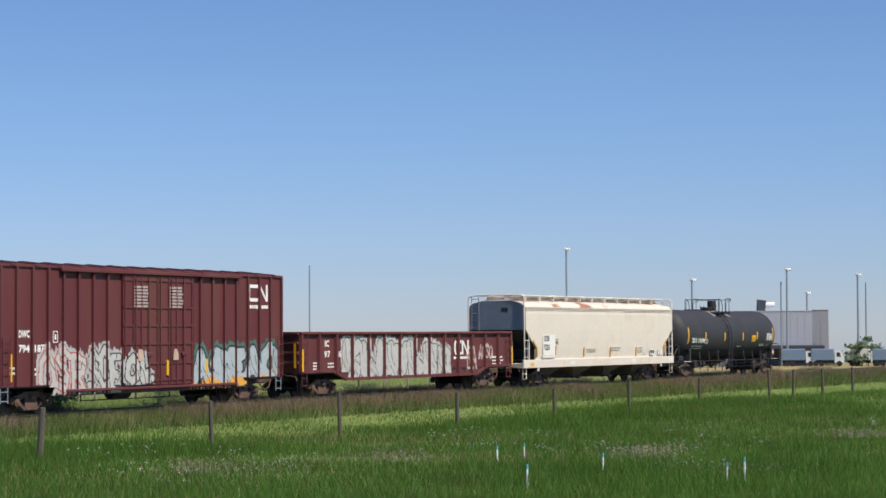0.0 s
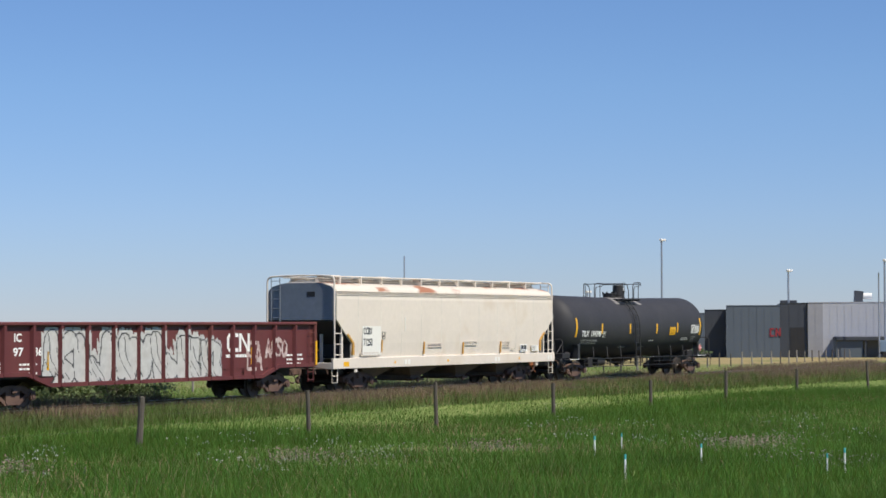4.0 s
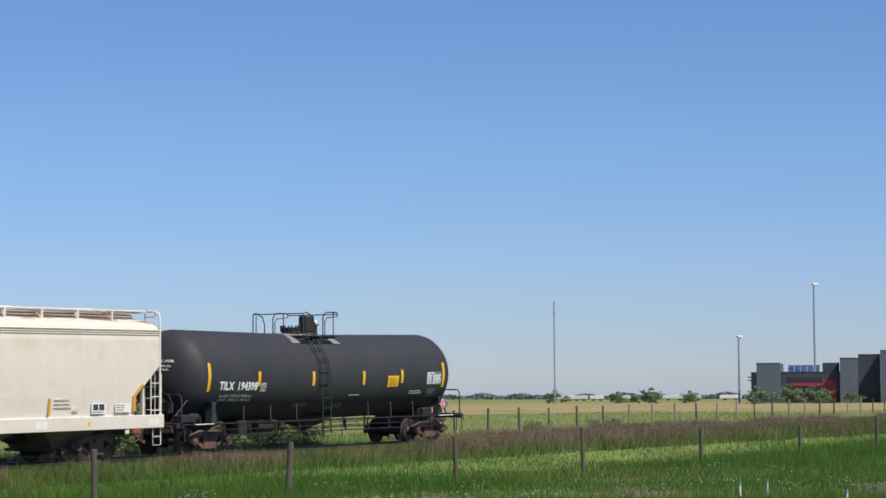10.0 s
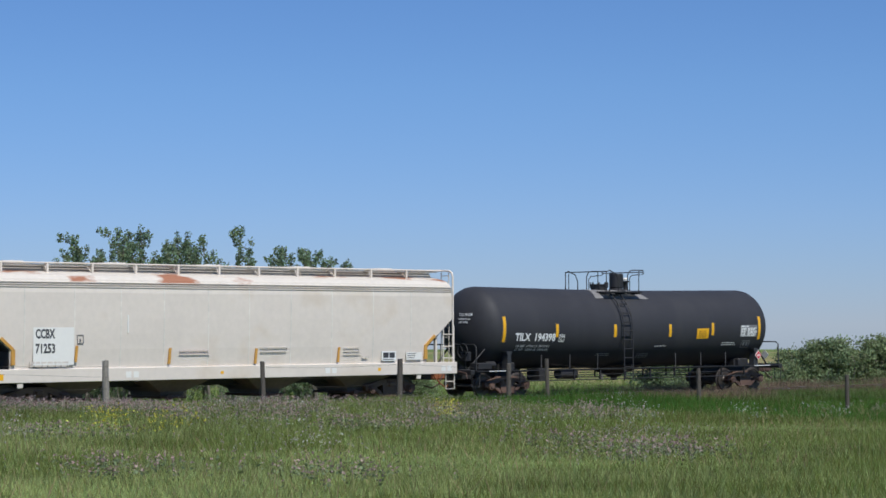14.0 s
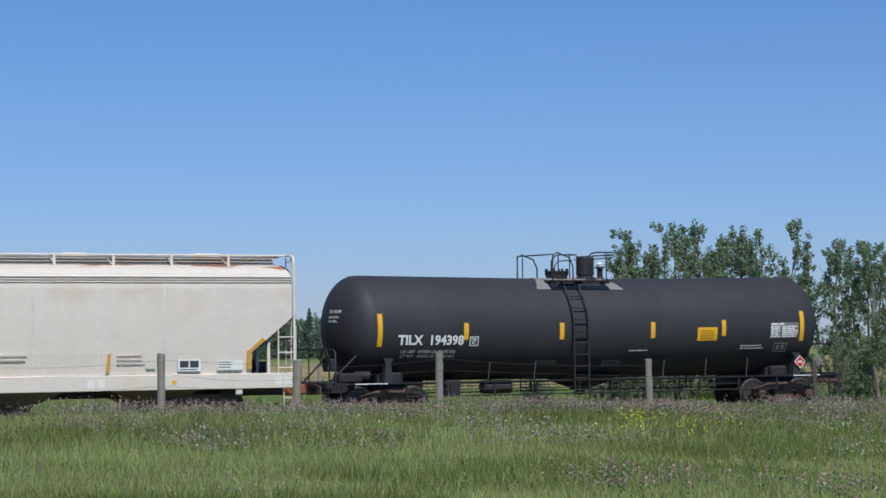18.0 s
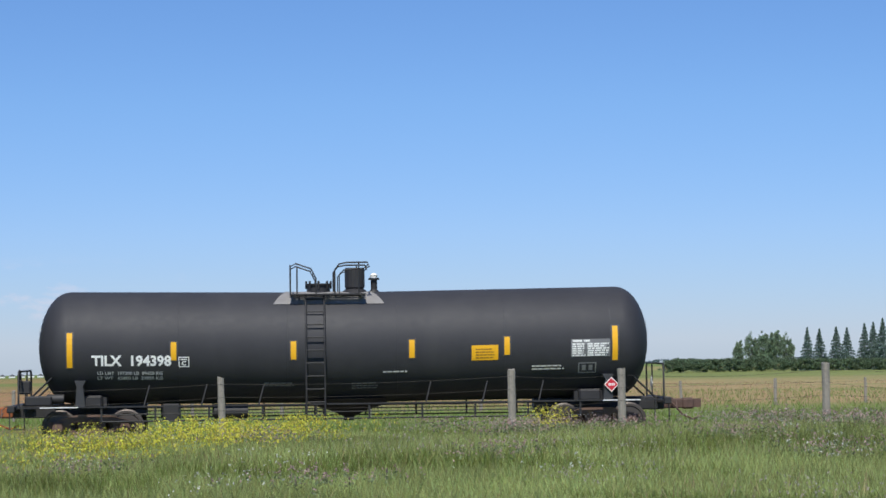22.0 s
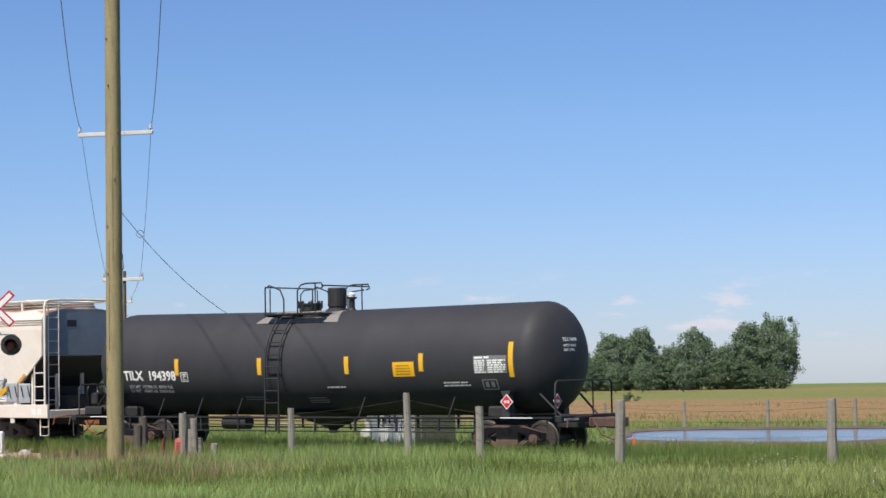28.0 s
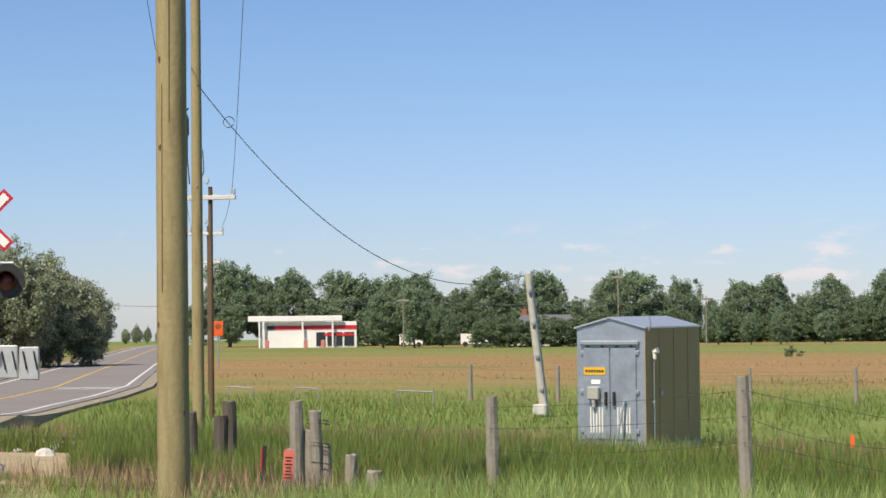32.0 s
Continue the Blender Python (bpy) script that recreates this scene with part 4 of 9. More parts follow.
    for i in range(11):
        x = -7.78 + i * 1.605
        for sy in (1, -1):
            g.box(x - 0.035, x + 0.035, sy * 1.00, sy * 1.06, 4.24, 4.55)
            if i % 2:
                g.prism([(x, 4.26), (x + 0.10, 4.52), (x, 4.54)], "y", sy * 0.98, sy * 1.0)
            else:
                g.tube([(x, sy * 1.02, 4.27), (x + 0.22, sy * 0.95, 4.53)], 0.016, 6)
            g.box(x - 0.03, x + 0.03, sy * 0.45, sy * 1.0, 4.46, 4.49)
    pieces("walk_bracket", g, M_HOP, car)
    g = Geo()
    for sy in (1, -1):
        for k in range(3):
            z = 4.28 + 0.068 * k
            g.box(-9.2, 9.2, sy * (0.72 - 0.05 * k), sy * (0.76 - 0.05 * k), z, z + 0.062, 0.012)
    pieces("roof_coaming", g, mat("dusty beige roof coaming", (0.47, 0.43, 0.38), 0.7, dirt=(0.33, 0.2, 0.13), dirt_amt=0.5), car)
    for i in range(5):
        x = -7.4 + i * 3.7
        g = Geo()
        g.box(x - 0.42, x + 0.42, -0.40, 0.40, 4.30, 4.56, 0.03)
        g.box(x - 0.34, x + 0.34, -0.36, 0.36, 4.56, 4.63, 0.02)
        part("hatch", g, M_HOPROOF, car)
    for sx in (1, -1):
        g = Geo()
        for sy in (1, -1):
            g.tube([(sx * 9.49, sy * 1.55, 1.2), (sx * 9.49, sy * 1.55, 4.36), (sx * 9.48, sy * 1.51, 4.48), (sx * 9.46, sy * 1.40, 4.545), (sx * 9.44, sy * 1.10, 4.56), (sx * 9.43, sy * 0.9, 4.57), (sx * 9.42, 0, 4.58)], 0.036, 8)
        part("corner_rail", g, M_HOP, car)
        for sy in (1, -1):
            g = Geo()
            ladder(g, sx * 9.02, sx * 9.52, sy * 1.57, 1.0, 2.62, 0.415, 0.02)
            part("end_ladder", g, M_HOP, car)
        g = Geo()
        ya, yb = -sx * 1.38, -sx * 0.98
        g.tube([(sx * 9.46, ya, 1.3), (sx * 9.46, ya, 4.5)], 0.018)
        g.tube([(sx * 9.46, yb, 1.3), (sx * 9.46, yb, 4.5)], 0.018)
        for i in range(9):
            g.tube([(sx * 9.46, ya, 1.5 + i * 0.36), (sx * 9.46, yb, 1.5 + i * 0.36)], 0.014)
        part("end_wall_ladder", g, M_HOPEND if sx > 0 else M_HOP, car)
        g = Geo().box(sx * 9.432, sx * 9.436, 0.25, 0.62, 3.75, 3.95)
        part("end_number_plate", g, M_DARK, car)
        g = Geo()
        g.tube([(sx * 9.6, 1.5, 0.95), (sx * 9.6, 1.5, 0.42), (sx * 9.2, 1.5, 0.42), (sx * 9.2, 1.5, 0.95)], 0.02)
        g.tube([(sx * 9.6, 1.5, 0.68), (sx * 9.2, 1.5, 0.68)], 0.016)
        part("stirrup", g, M_HOP, car)
    # lettering
    y = 1.608
    g = Geo()
    g.box(7.5, 6.08, y - 0.004, y, 1.47, 2.60)
    pnl = part("number_panel", g, M_PANEL, car, "fresh white number panel")
    for txt, z in (("CCBX", 2.28), ("71253", 1.84)):
        vs, fs = lettering(txt, 0.38, 0.014)
        g = Geo()
        g.add(on_side(vs, 7.42, z, y + 0.004, 0.68), fs)
        part("car_number", g, M_BLACKTXT, pnl, "dark stencilled number")
    g = Geo()

    def lay(a0, a1, z0, z1):
        g.box(a0, a1, y - 0.02, y + 0.003, z0, z1)
    bars(g, lay, 7.62, 1.52, 1.6, 2, 0.10, 0.055, 3, 8)
    bars(g, lay, -0.98, 1.90, 1.3, 1, 0.1, 0.04, 7, 13)
    bars(g, lay, -1.0, 1.78, 1.25, 1, 0.1, 0.04, 8, 13)
    bars(g, lay, -4.5, 1.88, 0.8, 3, 0.10, 0.022, 14, 9)
    bars(g, lay, -5.3, 1.55, 0.3, 1, 0.1, 0.05, 9, 2)
    part("side_print", g, mat("grey stencil ink", (0.645, 0.58, 0.51), 0.6, bump=0), car)
    g = Geo().box(-7.26, -7.98, y - 0.02, y + 0.003, 1.46, 1.72)
    patch_ob = part("data_patch", g, M_PANEL, car, "pale repainted data patch")
    g = Geo()
    bars(g, lambda a0, a1, z0, z1: g.box(a0, a1, y + 0.003, y + 0.006, z0, z1), -7.3, 1.66, 0.4, 3, 0.07, 0.025, 15, 5)
    part("patch_print", g, M_BLACKTXT, patch_ob)
    g = Geo().box(4.10, 4.15, y - 0.01, y + 0.003, 2.42, 2.98)
    part("chalk_stroke", g, M_PANEL, car, "white vertical paint stroke")
    g = Geo()
    for a0, a1, z0, z1 in ((5.96, 5.74, 2.36, 2.37), (5.96, 5.74, 2.11, 2.12), (5.96, 5.95, 2.12, 2.36), (5.75, 5.74, 2.12, 2.36), (5.87, 5.83, 2.17, 2.24)):
        g.box(a0, a1, y - 0.02, y + 0.003, z0, z1)
    part("plate_mark", g, M_BLACKTXT, car)
    g = Geo()
    for a, b in ((-6.22, -6.46), (-6.50, -6.74)):
        g.box(a, b, y - 0.02, y + 0.006, 1.54, 1.72)
    pieces("data_plate", g, M_BLACKTXT, car)
    g = Geo()
    g.box(-6.16, -6.80, y - 0.02, y + 0.003, 1.44, 1.76)
    part("plate_frame", g, M_WHITE, car)
    g = Geo().box(-6.2, -6.7, y, y + 0.005, 1.475, 1.50)
    part("plate_print", g, M_BLACKTXT, car)
    g = Geo()
    bars(g, lay, 2.2, 1.84, 1.25, 2, 0.10, 0.028, 12, 11)
    part("faint_print", g, mat("faded pink stencil", (0.60, 0.50, 0.45), 0.6, bump=0), car)
    g = Geo()
    for x, q in ((5.97, 0.10), (2.55, 0.0), (-0.83, -0.04), (-4.29, -0.03)):
        g.prism([(x, 1.45 + q), (x + 0.09, 1.45 + q), (x + 0.04, 1.95 + q), (x - 0.05, 1.95 + q)], "y", y - 0.02, y + 0.003)
    pieces("amber_tape", g, M_ORTAPE, car)
    for sx in (1, -1):
        g = Geo()
        g.prism([(sx * 8.11, 1.48), (sx * 8.24, 1.48), (sx * 8.24, 1.92), (sx * 8.11, 1.94)], "y", 1.50, 1.612)
        g.prism([(sx * 8.12, 1.95), (sx * 8.24, 1.93), (sx * 8.64, 2.26), (sx * 8.55, 2.32)], "y", 1.50, 1.612)
        part("corner_tape", g, M_ORTAPE, car)
    g = Geo()
    for x in (4.2, -3.7, -8.9):
        for k in range(2):
            g.box(x - k * 0.28, x - k * 0.28 - 0.2, 1.60, 1.604, 1.05, 1.24)
    pieces("sill_square", g, M_PANEL, car)
    g = Geo()
    for x in (5.0, 0.6, -6.0):
        g.box(x, x - 0.12, 1.60, 1.604, 1.10, 1.20)
    g.box(8.9, 8.5, 1.60, 1.604, 1.04, 1.22)
    pieces("sill_mark", g, M_YEL, car)
    g = Geo()
    for x in (7.9, -7.9):
        g.box(x - 0.1, x + 0.1, 1.5, 1.57, 0.78, 0.98, 0.03)
    pieces("jacking_pad", g, M_HOP, car)
    for x in (-7.0, 7.0):
        truck(car, x)
    coupler(car, 9.6, 1)
    coupler(car, -9.55, -1, True)
    return car


FORMS = (
    (((0.1, 1.0), (0.15, 0.0), (0.9, 0.08)), ((0.15, 0.1), (0.6, 0.3))),
    (((0.9, 0.9), (0.15, 0.95), (0.1, 0.05), (0.95, 0.0)), ((0.1, 0.5), (0.7, 0.45))),
    (((0.5, 1.0), (0.1, 0.75), (0.08, 0.25), (0.5, 0.0), (0.92, 0.25), (0.9, 0.75), (0.5, 1.0)),),
    (((0.05, 0.0), (0.2, 1.0), (0.8, 0.05), (0.95, 1.0)),),
    (((0.0, 0.0), (0.45, 1.0), (0.95, 0.0)), ((0.2, 0.35), (0.75, 0.4))),
    (((0.1, 0.0), (0.1, 1.0), (0.85, 0.8), (0.75, 0.5), (0.1, 0.45)), ((0.35, 0.45), (0.95, 0.0))),
    (((0.95, 0.85), (0.4, 1.0), (0.1, 0.7), (0.85, 0.35), (0.6, 0.02), (0.05, 0.15)),),
    (((0.1, 1.0), (0.1, 0.0)), ((0.9, 1.0), (0.15, 0.5), (0.95, 0.0))),
)


def graffiti(car, y, x0, x1, z0, z1, seed, mats, letters, posts=(), half=0.05, face=0.0, bottom=None, thick=0.16, edge=0.055, halo=0.10, base=None):
    """Sprayed lettering that nobody can read: fat strokes with a dark rim, a ragged halo and a coloured foot; it runs over the posts too."""
    rnd = random.Random(seed)
    bottom = bottom or (lambda x: z0)
    w, h = (x0 - x1) / letters, z1 - z0
    segs = []
    for i in range(letters):
        form = FORMS[rnd.randrange(len(FORMS))]
        dz, tall, lean = rnd.uniform(-0.05, 0.03) * h, rnd.uniform(0.84, 1.0), rnd.uniform(-0.12, 0.12)
        for line in form:
            q = []
            for u, v in line:
                v2 = thick + (h - 2 * thick) * v * tall + dz
                q.append((i * w + thick * 0.7 + (w - thick * 0.9) * (u + lean * (v - 0.5)) + rnd.uniform(-0.05, 0.05) * w, v2 + rnd.uniform(-0.03, 0.03) * h))
            segs += list(zip(q, q[1:]))
    A = np.array([k[0] for k in segs])
    B = np.array([k[1] for k in segs])
    step = 0.045
    nx, nz = int((x0 - x1) / step) + 6, int(h / step) + 4
    px, pz = np.meshgrid((np.arange(nx) - 2.5) * step, (np.arange(nz) + 0.5) * step)
    P = np.stack([px.ravel(), pz.ravel()], 1)
    d = np.full(len(P), 9.0)
    for a, b in zip(A, B):
        ab = b - a
        u = np.clip(((P - a) @ ab) / max(1e-6, ab @ ab), 0, 1)
        d = np.minimum(d, np.hypot(*(P - a - u[:, None] * ab).T))
    wob = 0.025 * np.sin(P[:, 0] * 5.1 + seed) * np.sin(P[:, 1] * 6.3 + seed * 2)
    rag = 0.05 * np.sin(P[:, 0] * 13 + seed) + 0.04 * np.sin(P[:, 0] * 29 + P[:, 1] * 7)
    kind = np.zeros(len(P), int)
    kind[d < thick + edge + halo + rag] = 3
    kind[d < thick + edge + wob] = 2
    kind[d < thick + wob] = 1
    # shading strokes within the letters and a coloured foot
    hatch = (np.abs(((P[:, 0] * 1.7 + P[:, 1] * 0.9 + 0.2 * np.sin(P[:, 1] * 4 + seed)) % 0.62) - 0.31) < 0.035) & (np.sin(P[:, 0] * 3.3 + P[:, 1] * 2.1 + seed) > 0.1)
    kind[(kind == 1) & hatch] = 4
    if base:
        kind[((kind == 1) | (kind == 3)) & (P[:, 1] < 0.30 + 0.10 * np.sin(P[:, 0] * 3.1 + seed) + 0.05 * np.sin(P[:, 0] * 11))] = 5
    kind = kind.reshape(nz, nx)
    fill, rim, aura, accent = mats
    for k, m, nm in ((1, fill, "graffiti_fill"), (2, rim, "graffiti_rim"), (3, aura, "graffiti_halo"), (4, accent, "graffiti_stroke"), (5, base, "graffiti_foot")):
        if m is None:
            continue
        g = Geo()
        for j in range(nz):
            i = 0
            while i < nx:
                if kind[j, i] != k:
                    i += 1
                    continue
                e = i

                def level(n):
                    x = x0 - (n - 2) * step
                    return face if any(abs(x - p) < half for p in posts) else y
                lv = level(i)
                while e < nx and kind[j, e] == k and level(e) == lv:
                    e += 1
                xa, xb = x0 - (i - 2.5) * step, x0 - (e - 2.5) * step
                za, zb = z0 + j * step, z0 + (j + 1) * step
                if za >= bottom((xa + xb) / 2) - 0.02:
                    yy = lv + 0.006
                    g.add([(xa, yy, za), (xb, yy, za), (xb, yy, zb), (xa, yy, zb)], [(0, 1, 2, 3)])
                i = e
        if g.v:
            part(nm, g, m, car)


M_GWHITE = mat("silver-white spray paint", (0.50, 0.495, 0.48), 0.5, var=0.16, coarse=2.0, dirt=(0.35, 0.33, 0.31), dirt_amt=0.6)
M_GGREY = mat("silver spray paint", (0.44, 0.45, 0.45), 0.45, var=0.2, coarse=2.2, dirt=(0.32, 0.10, 0.09), dirt_amt=0.5)
M_GGREEN = mat("pale blue spray paint", (0.40, 0.455, 0.49), 0.5, var=0.16, coarse=2.0, dirt=(0.30, 0.36, 0.40), dirt_amt=0.6)
M_GTEAL = mat("dark green spray paint", (0.07, 0.16, 0.13), 0.5, var=0.2)
M_GORANGE = mat("orange spray paint", (0.72, 0.36, 0.06), 0.5, var=0.1)
M_GPINK = mat("red spray paint", (0.45, 0.09, 0.08), 0.5, var=0.1)
M_SEAMDARK = mat("dark seam strip", (0.05, 0.022, 0.02), 0.8, var=0.3, scale=3)
M_GPALE = mat("thin white spray paint", (0.52, 0.42, 0.40), 0.6, var=0.3, coarse=4, dirt=(0.2, 0.06, 0.05), dirt_amt=0.8)
M_GDARK = mat("black spray paint", (0.04, 0.04, 0.045), 0.5, var=0.2)


def house_mark(g, x0, z0, h, y):
    """The railway's mark as plain joined bars: an open rounded frame and a zigzag."""
    t, w = h * 0.2, h * 1.12
    c = h * 0.22
    ya, yb = y - 0.02, y + 0.004
    g.prism([(x0 - w, z0 + h), (x0 - c, z0 + h), (x0, z0 + h - c), (x0, z0 + c), (x0 - c, z0), (x0 - w, z0), (x0 - w, z0 + t), (x0 - c - 0.1 * t, z0 + t), (x0 - t, z0 + c + 0.1 * t), (x0 - t, z0 + h - c - 0.1 * t), (x0 - c - 0.1 * t, z0 + h - t), (x0 - w, z0 + h - t)], "y", ya, yb)
    s, v = x0 - w - h * 0.08, h * 0.86
    for a0, a1 in ((0, t), (v, v + t)):
        g.box(s - a0, s - a1, ya, yb, z0, z0 + h)
    g.prism([(s, z0 + h), (s - t, z0 + h), (s - v - t, z0), (s - v, z0)], "y", ya, yb + 0.001)


# -- gondola --
def gondola_car():
    car = thing("gondola_car", "open oxide-red gondola car with silver graffiti on its ribbed side", "gondola car")
    hl = 10.02
    top, y0 = 2.75, 1.42
    bottom = [(-hl, 1.08), (-7.4, 1.08), (-6.2, 0.72), (6.2, 0.72), (7.4, 1.08), (hl, 1.08)]
    for sy in (1, -1):
        g = Geo()
        g.prism(bottom + [(hl, top), (-hl, top)], "y", sy * (y0 - 0.05), sy * y0)
        part("side_sheet", g, M_RED2, car, "faded oxide-red side sheet")
        g = Geo()
        g.box(-hl, hl, sy * (y0 - 0.08), sy * (y0 + 0.14), top - 0.10, top + 0.02, 0.03)
        part("top_chord", g, M_RED2, car)
        g = Geo()
        g.prism([(x, z + (0.12 if k else 0)) for k in (0,) for x, z in bottom] + [(x, z + 0.13) for x, z in bottom[::-1]], "y", sy * y0, sy * (y0 + 0.10))
        part("bottom_chord", g, M_RED2, car)
        n = 15
        for i in range(n):
            x = -hl + 0.09 + i * (2 * hl - 0.18) / (n - 1)
            zb = 1.08 if abs(x) > 7.4 else (0.72 if abs(x) < 6.2 else 1.08 - (7.4 - abs(x)) * 0.3)
            g = Geo()
            g.prism([(x - 0.10, y0 * sy), (x - 0.055, sy * (y0 + 0.13)), (x + 0.055, sy * (y0 + 0.13)), (x + 0.10, y0 * sy)], "z", zb + 0.02, top - 0.09)
            part("side_post", g, M_RED2, car)
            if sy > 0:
                part("post_seam", Geo().box(x - 0.10, x - 0.15, y0 - 0.01, y0 + 0.012, zb + 0.14, top - 0.1), M_SEAMDARK, car)
    g = Geo()
    for sx in (1, -1):
        g.box(sx * hl, sx * (hl - 0.06), -y0, y0, 1.05, top)
        for z in (1.5, 1.9, 2.3):
            g.box(sx * hl, sx * (hl + 0.09), -y0, y0, z - 0.06, z + 0.06, 0.02)
        g.box(sx * (hl - 0.06), sx * (hl + 0.12), -y0, y0, top - 0.1, top + 0.02, 0.02)
    pieces("end_wall", g, M_RED2, car)
    g = Geo()
    g.box(-hl, hl, -y0, y0, 1.02, 1.10)
    g.box(-hl, hl, -0.3, 0.3, 0.72, 1.02, 0.02)
    for x in (-5, -2.5, 0, 2.5, 5):
        g.box(x - 0.08, x + 0.08, -y0, y0, 0.8, 1.02)
    part("floor_frame", g, M_DARK, car)
    for sx in (1, -1):
        g = Geo()
        ladder(g, sx * (hl - 0.55), sx * (hl - 0.16), y0 + 0.1, 1.15, top - 0.1, 0.38, 0.014)
        ladder(g, sx * (hl - 0.55), sx * (hl - 0.16), y0 + 0.04, 0.5, 1.1, 0.3, 0.016)
        part("side_ladder", g, M_RED2, car)
        g = Geo()
        g.box(sx * (hl + 0.12), sx * (hl + 0.128), 1.25, 1.35, 1.3, 2.3)
        g.box(sx * (hl - 0.02) , sx * (hl - 0.14), y0 + 0.13, y0 + 0.142, 1.15, 2.05)
        pieces("tape_mark", g, M_YEL, car)
    g = Geo()
    for x in (6.35, -5.55):
        g.box(x, x - 0.12, y0, y0 + 0.008, 1.25, 1.85)
    pieces("tape_mark", g, M_YEL, car)
    g = Geo()
    house_mark(g, -3.96, 1.70, 0.66, y0 + 0.006)
    part("railway_mark", g, M_WHITE, car, "white railway mark of plain bars")
    g = Geo()

    def lay(a0, a1, z0, z1):
        g.box(a0, a1, y0 - 0.02, y0 + 0.006, z0, z1)
    bars(g, lay, -3.9, 1.50, 1.5, 1, 0.1, 0.11, 2, 9)
    bars(g, lay, -8.0, 1.5, 1.2, 3, 0.16, 0.07, 5, 5)
    bars(g, lay, 8.9, 1.45, 0.5, 4, 0.12, 0.06, 6, 3)
    bars(g, lay, 7.7, 1.42, 1.0, 3, 0.14, 0.06, 7, 5)
    part("side_print", g, M_WHITE, car)
    for txt, z, x, w in (("IC", 2.16, 7.95, 0.36), ("97", 1.72, 8.0, 0.5), ("36", 1.72, 6.94, 0.36)):
        vs, fs = lettering(txt, 0.36, 0.01)
        g = Geo()
        g.add(on_side(vs, x, z, y0 + 0.006, w), fs)
        part("car_number", g, M_WHITE, car, "white stencilled number")
    ribs = [-hl + 0.09 + i * (2 * hl - 0.18) / 14 for i in range(15)]
    graffiti(car, y0 + 0.002, 6.5, -2.2, 0.80, 2.46, 11, (M_GWHITE, M_GDARK, M_GWHITE, M_GDARK), 6, ribs, 0.06, y0 + 0.128, lambda x: 0.86 if abs(x) < 6.2 else 1.08, 0.31, 0.055, 0.16)
    graffiti(car, y0 + 0.002, -2.25, -3.5, 0.86, 2.2, 12, (M_GWHITE, M_GDARK, M_GGREY, M_GDARK), 2, ribs, 0.06, y0 + 0.128, None, 0.17, 0.04, 0.1)
    graffiti(car, y0 + 0.002, -5.2, -6.3, 1.0, 2.2, 14, (M_GPALE, M_GPALE, None, M_GPALE), 2, ribs, 0.06, y0 + 0.128, None, 0.045, 0.02, 0.0)
    graffiti(car, y0 + 0.002, -6.5, -8.0, 1.45, 2.2, 13, (M_GPALE, M_GPALE, None, M_GPALE), 4, ribs, 0.06, y0 + 0.128, None, 0.04, 0.015, 0.0)
    for x in (-7.6, 7.6):
        truck(car, x)
    coupler(car, hl, 1)
    coupler(car, -hl, -1)
    return car


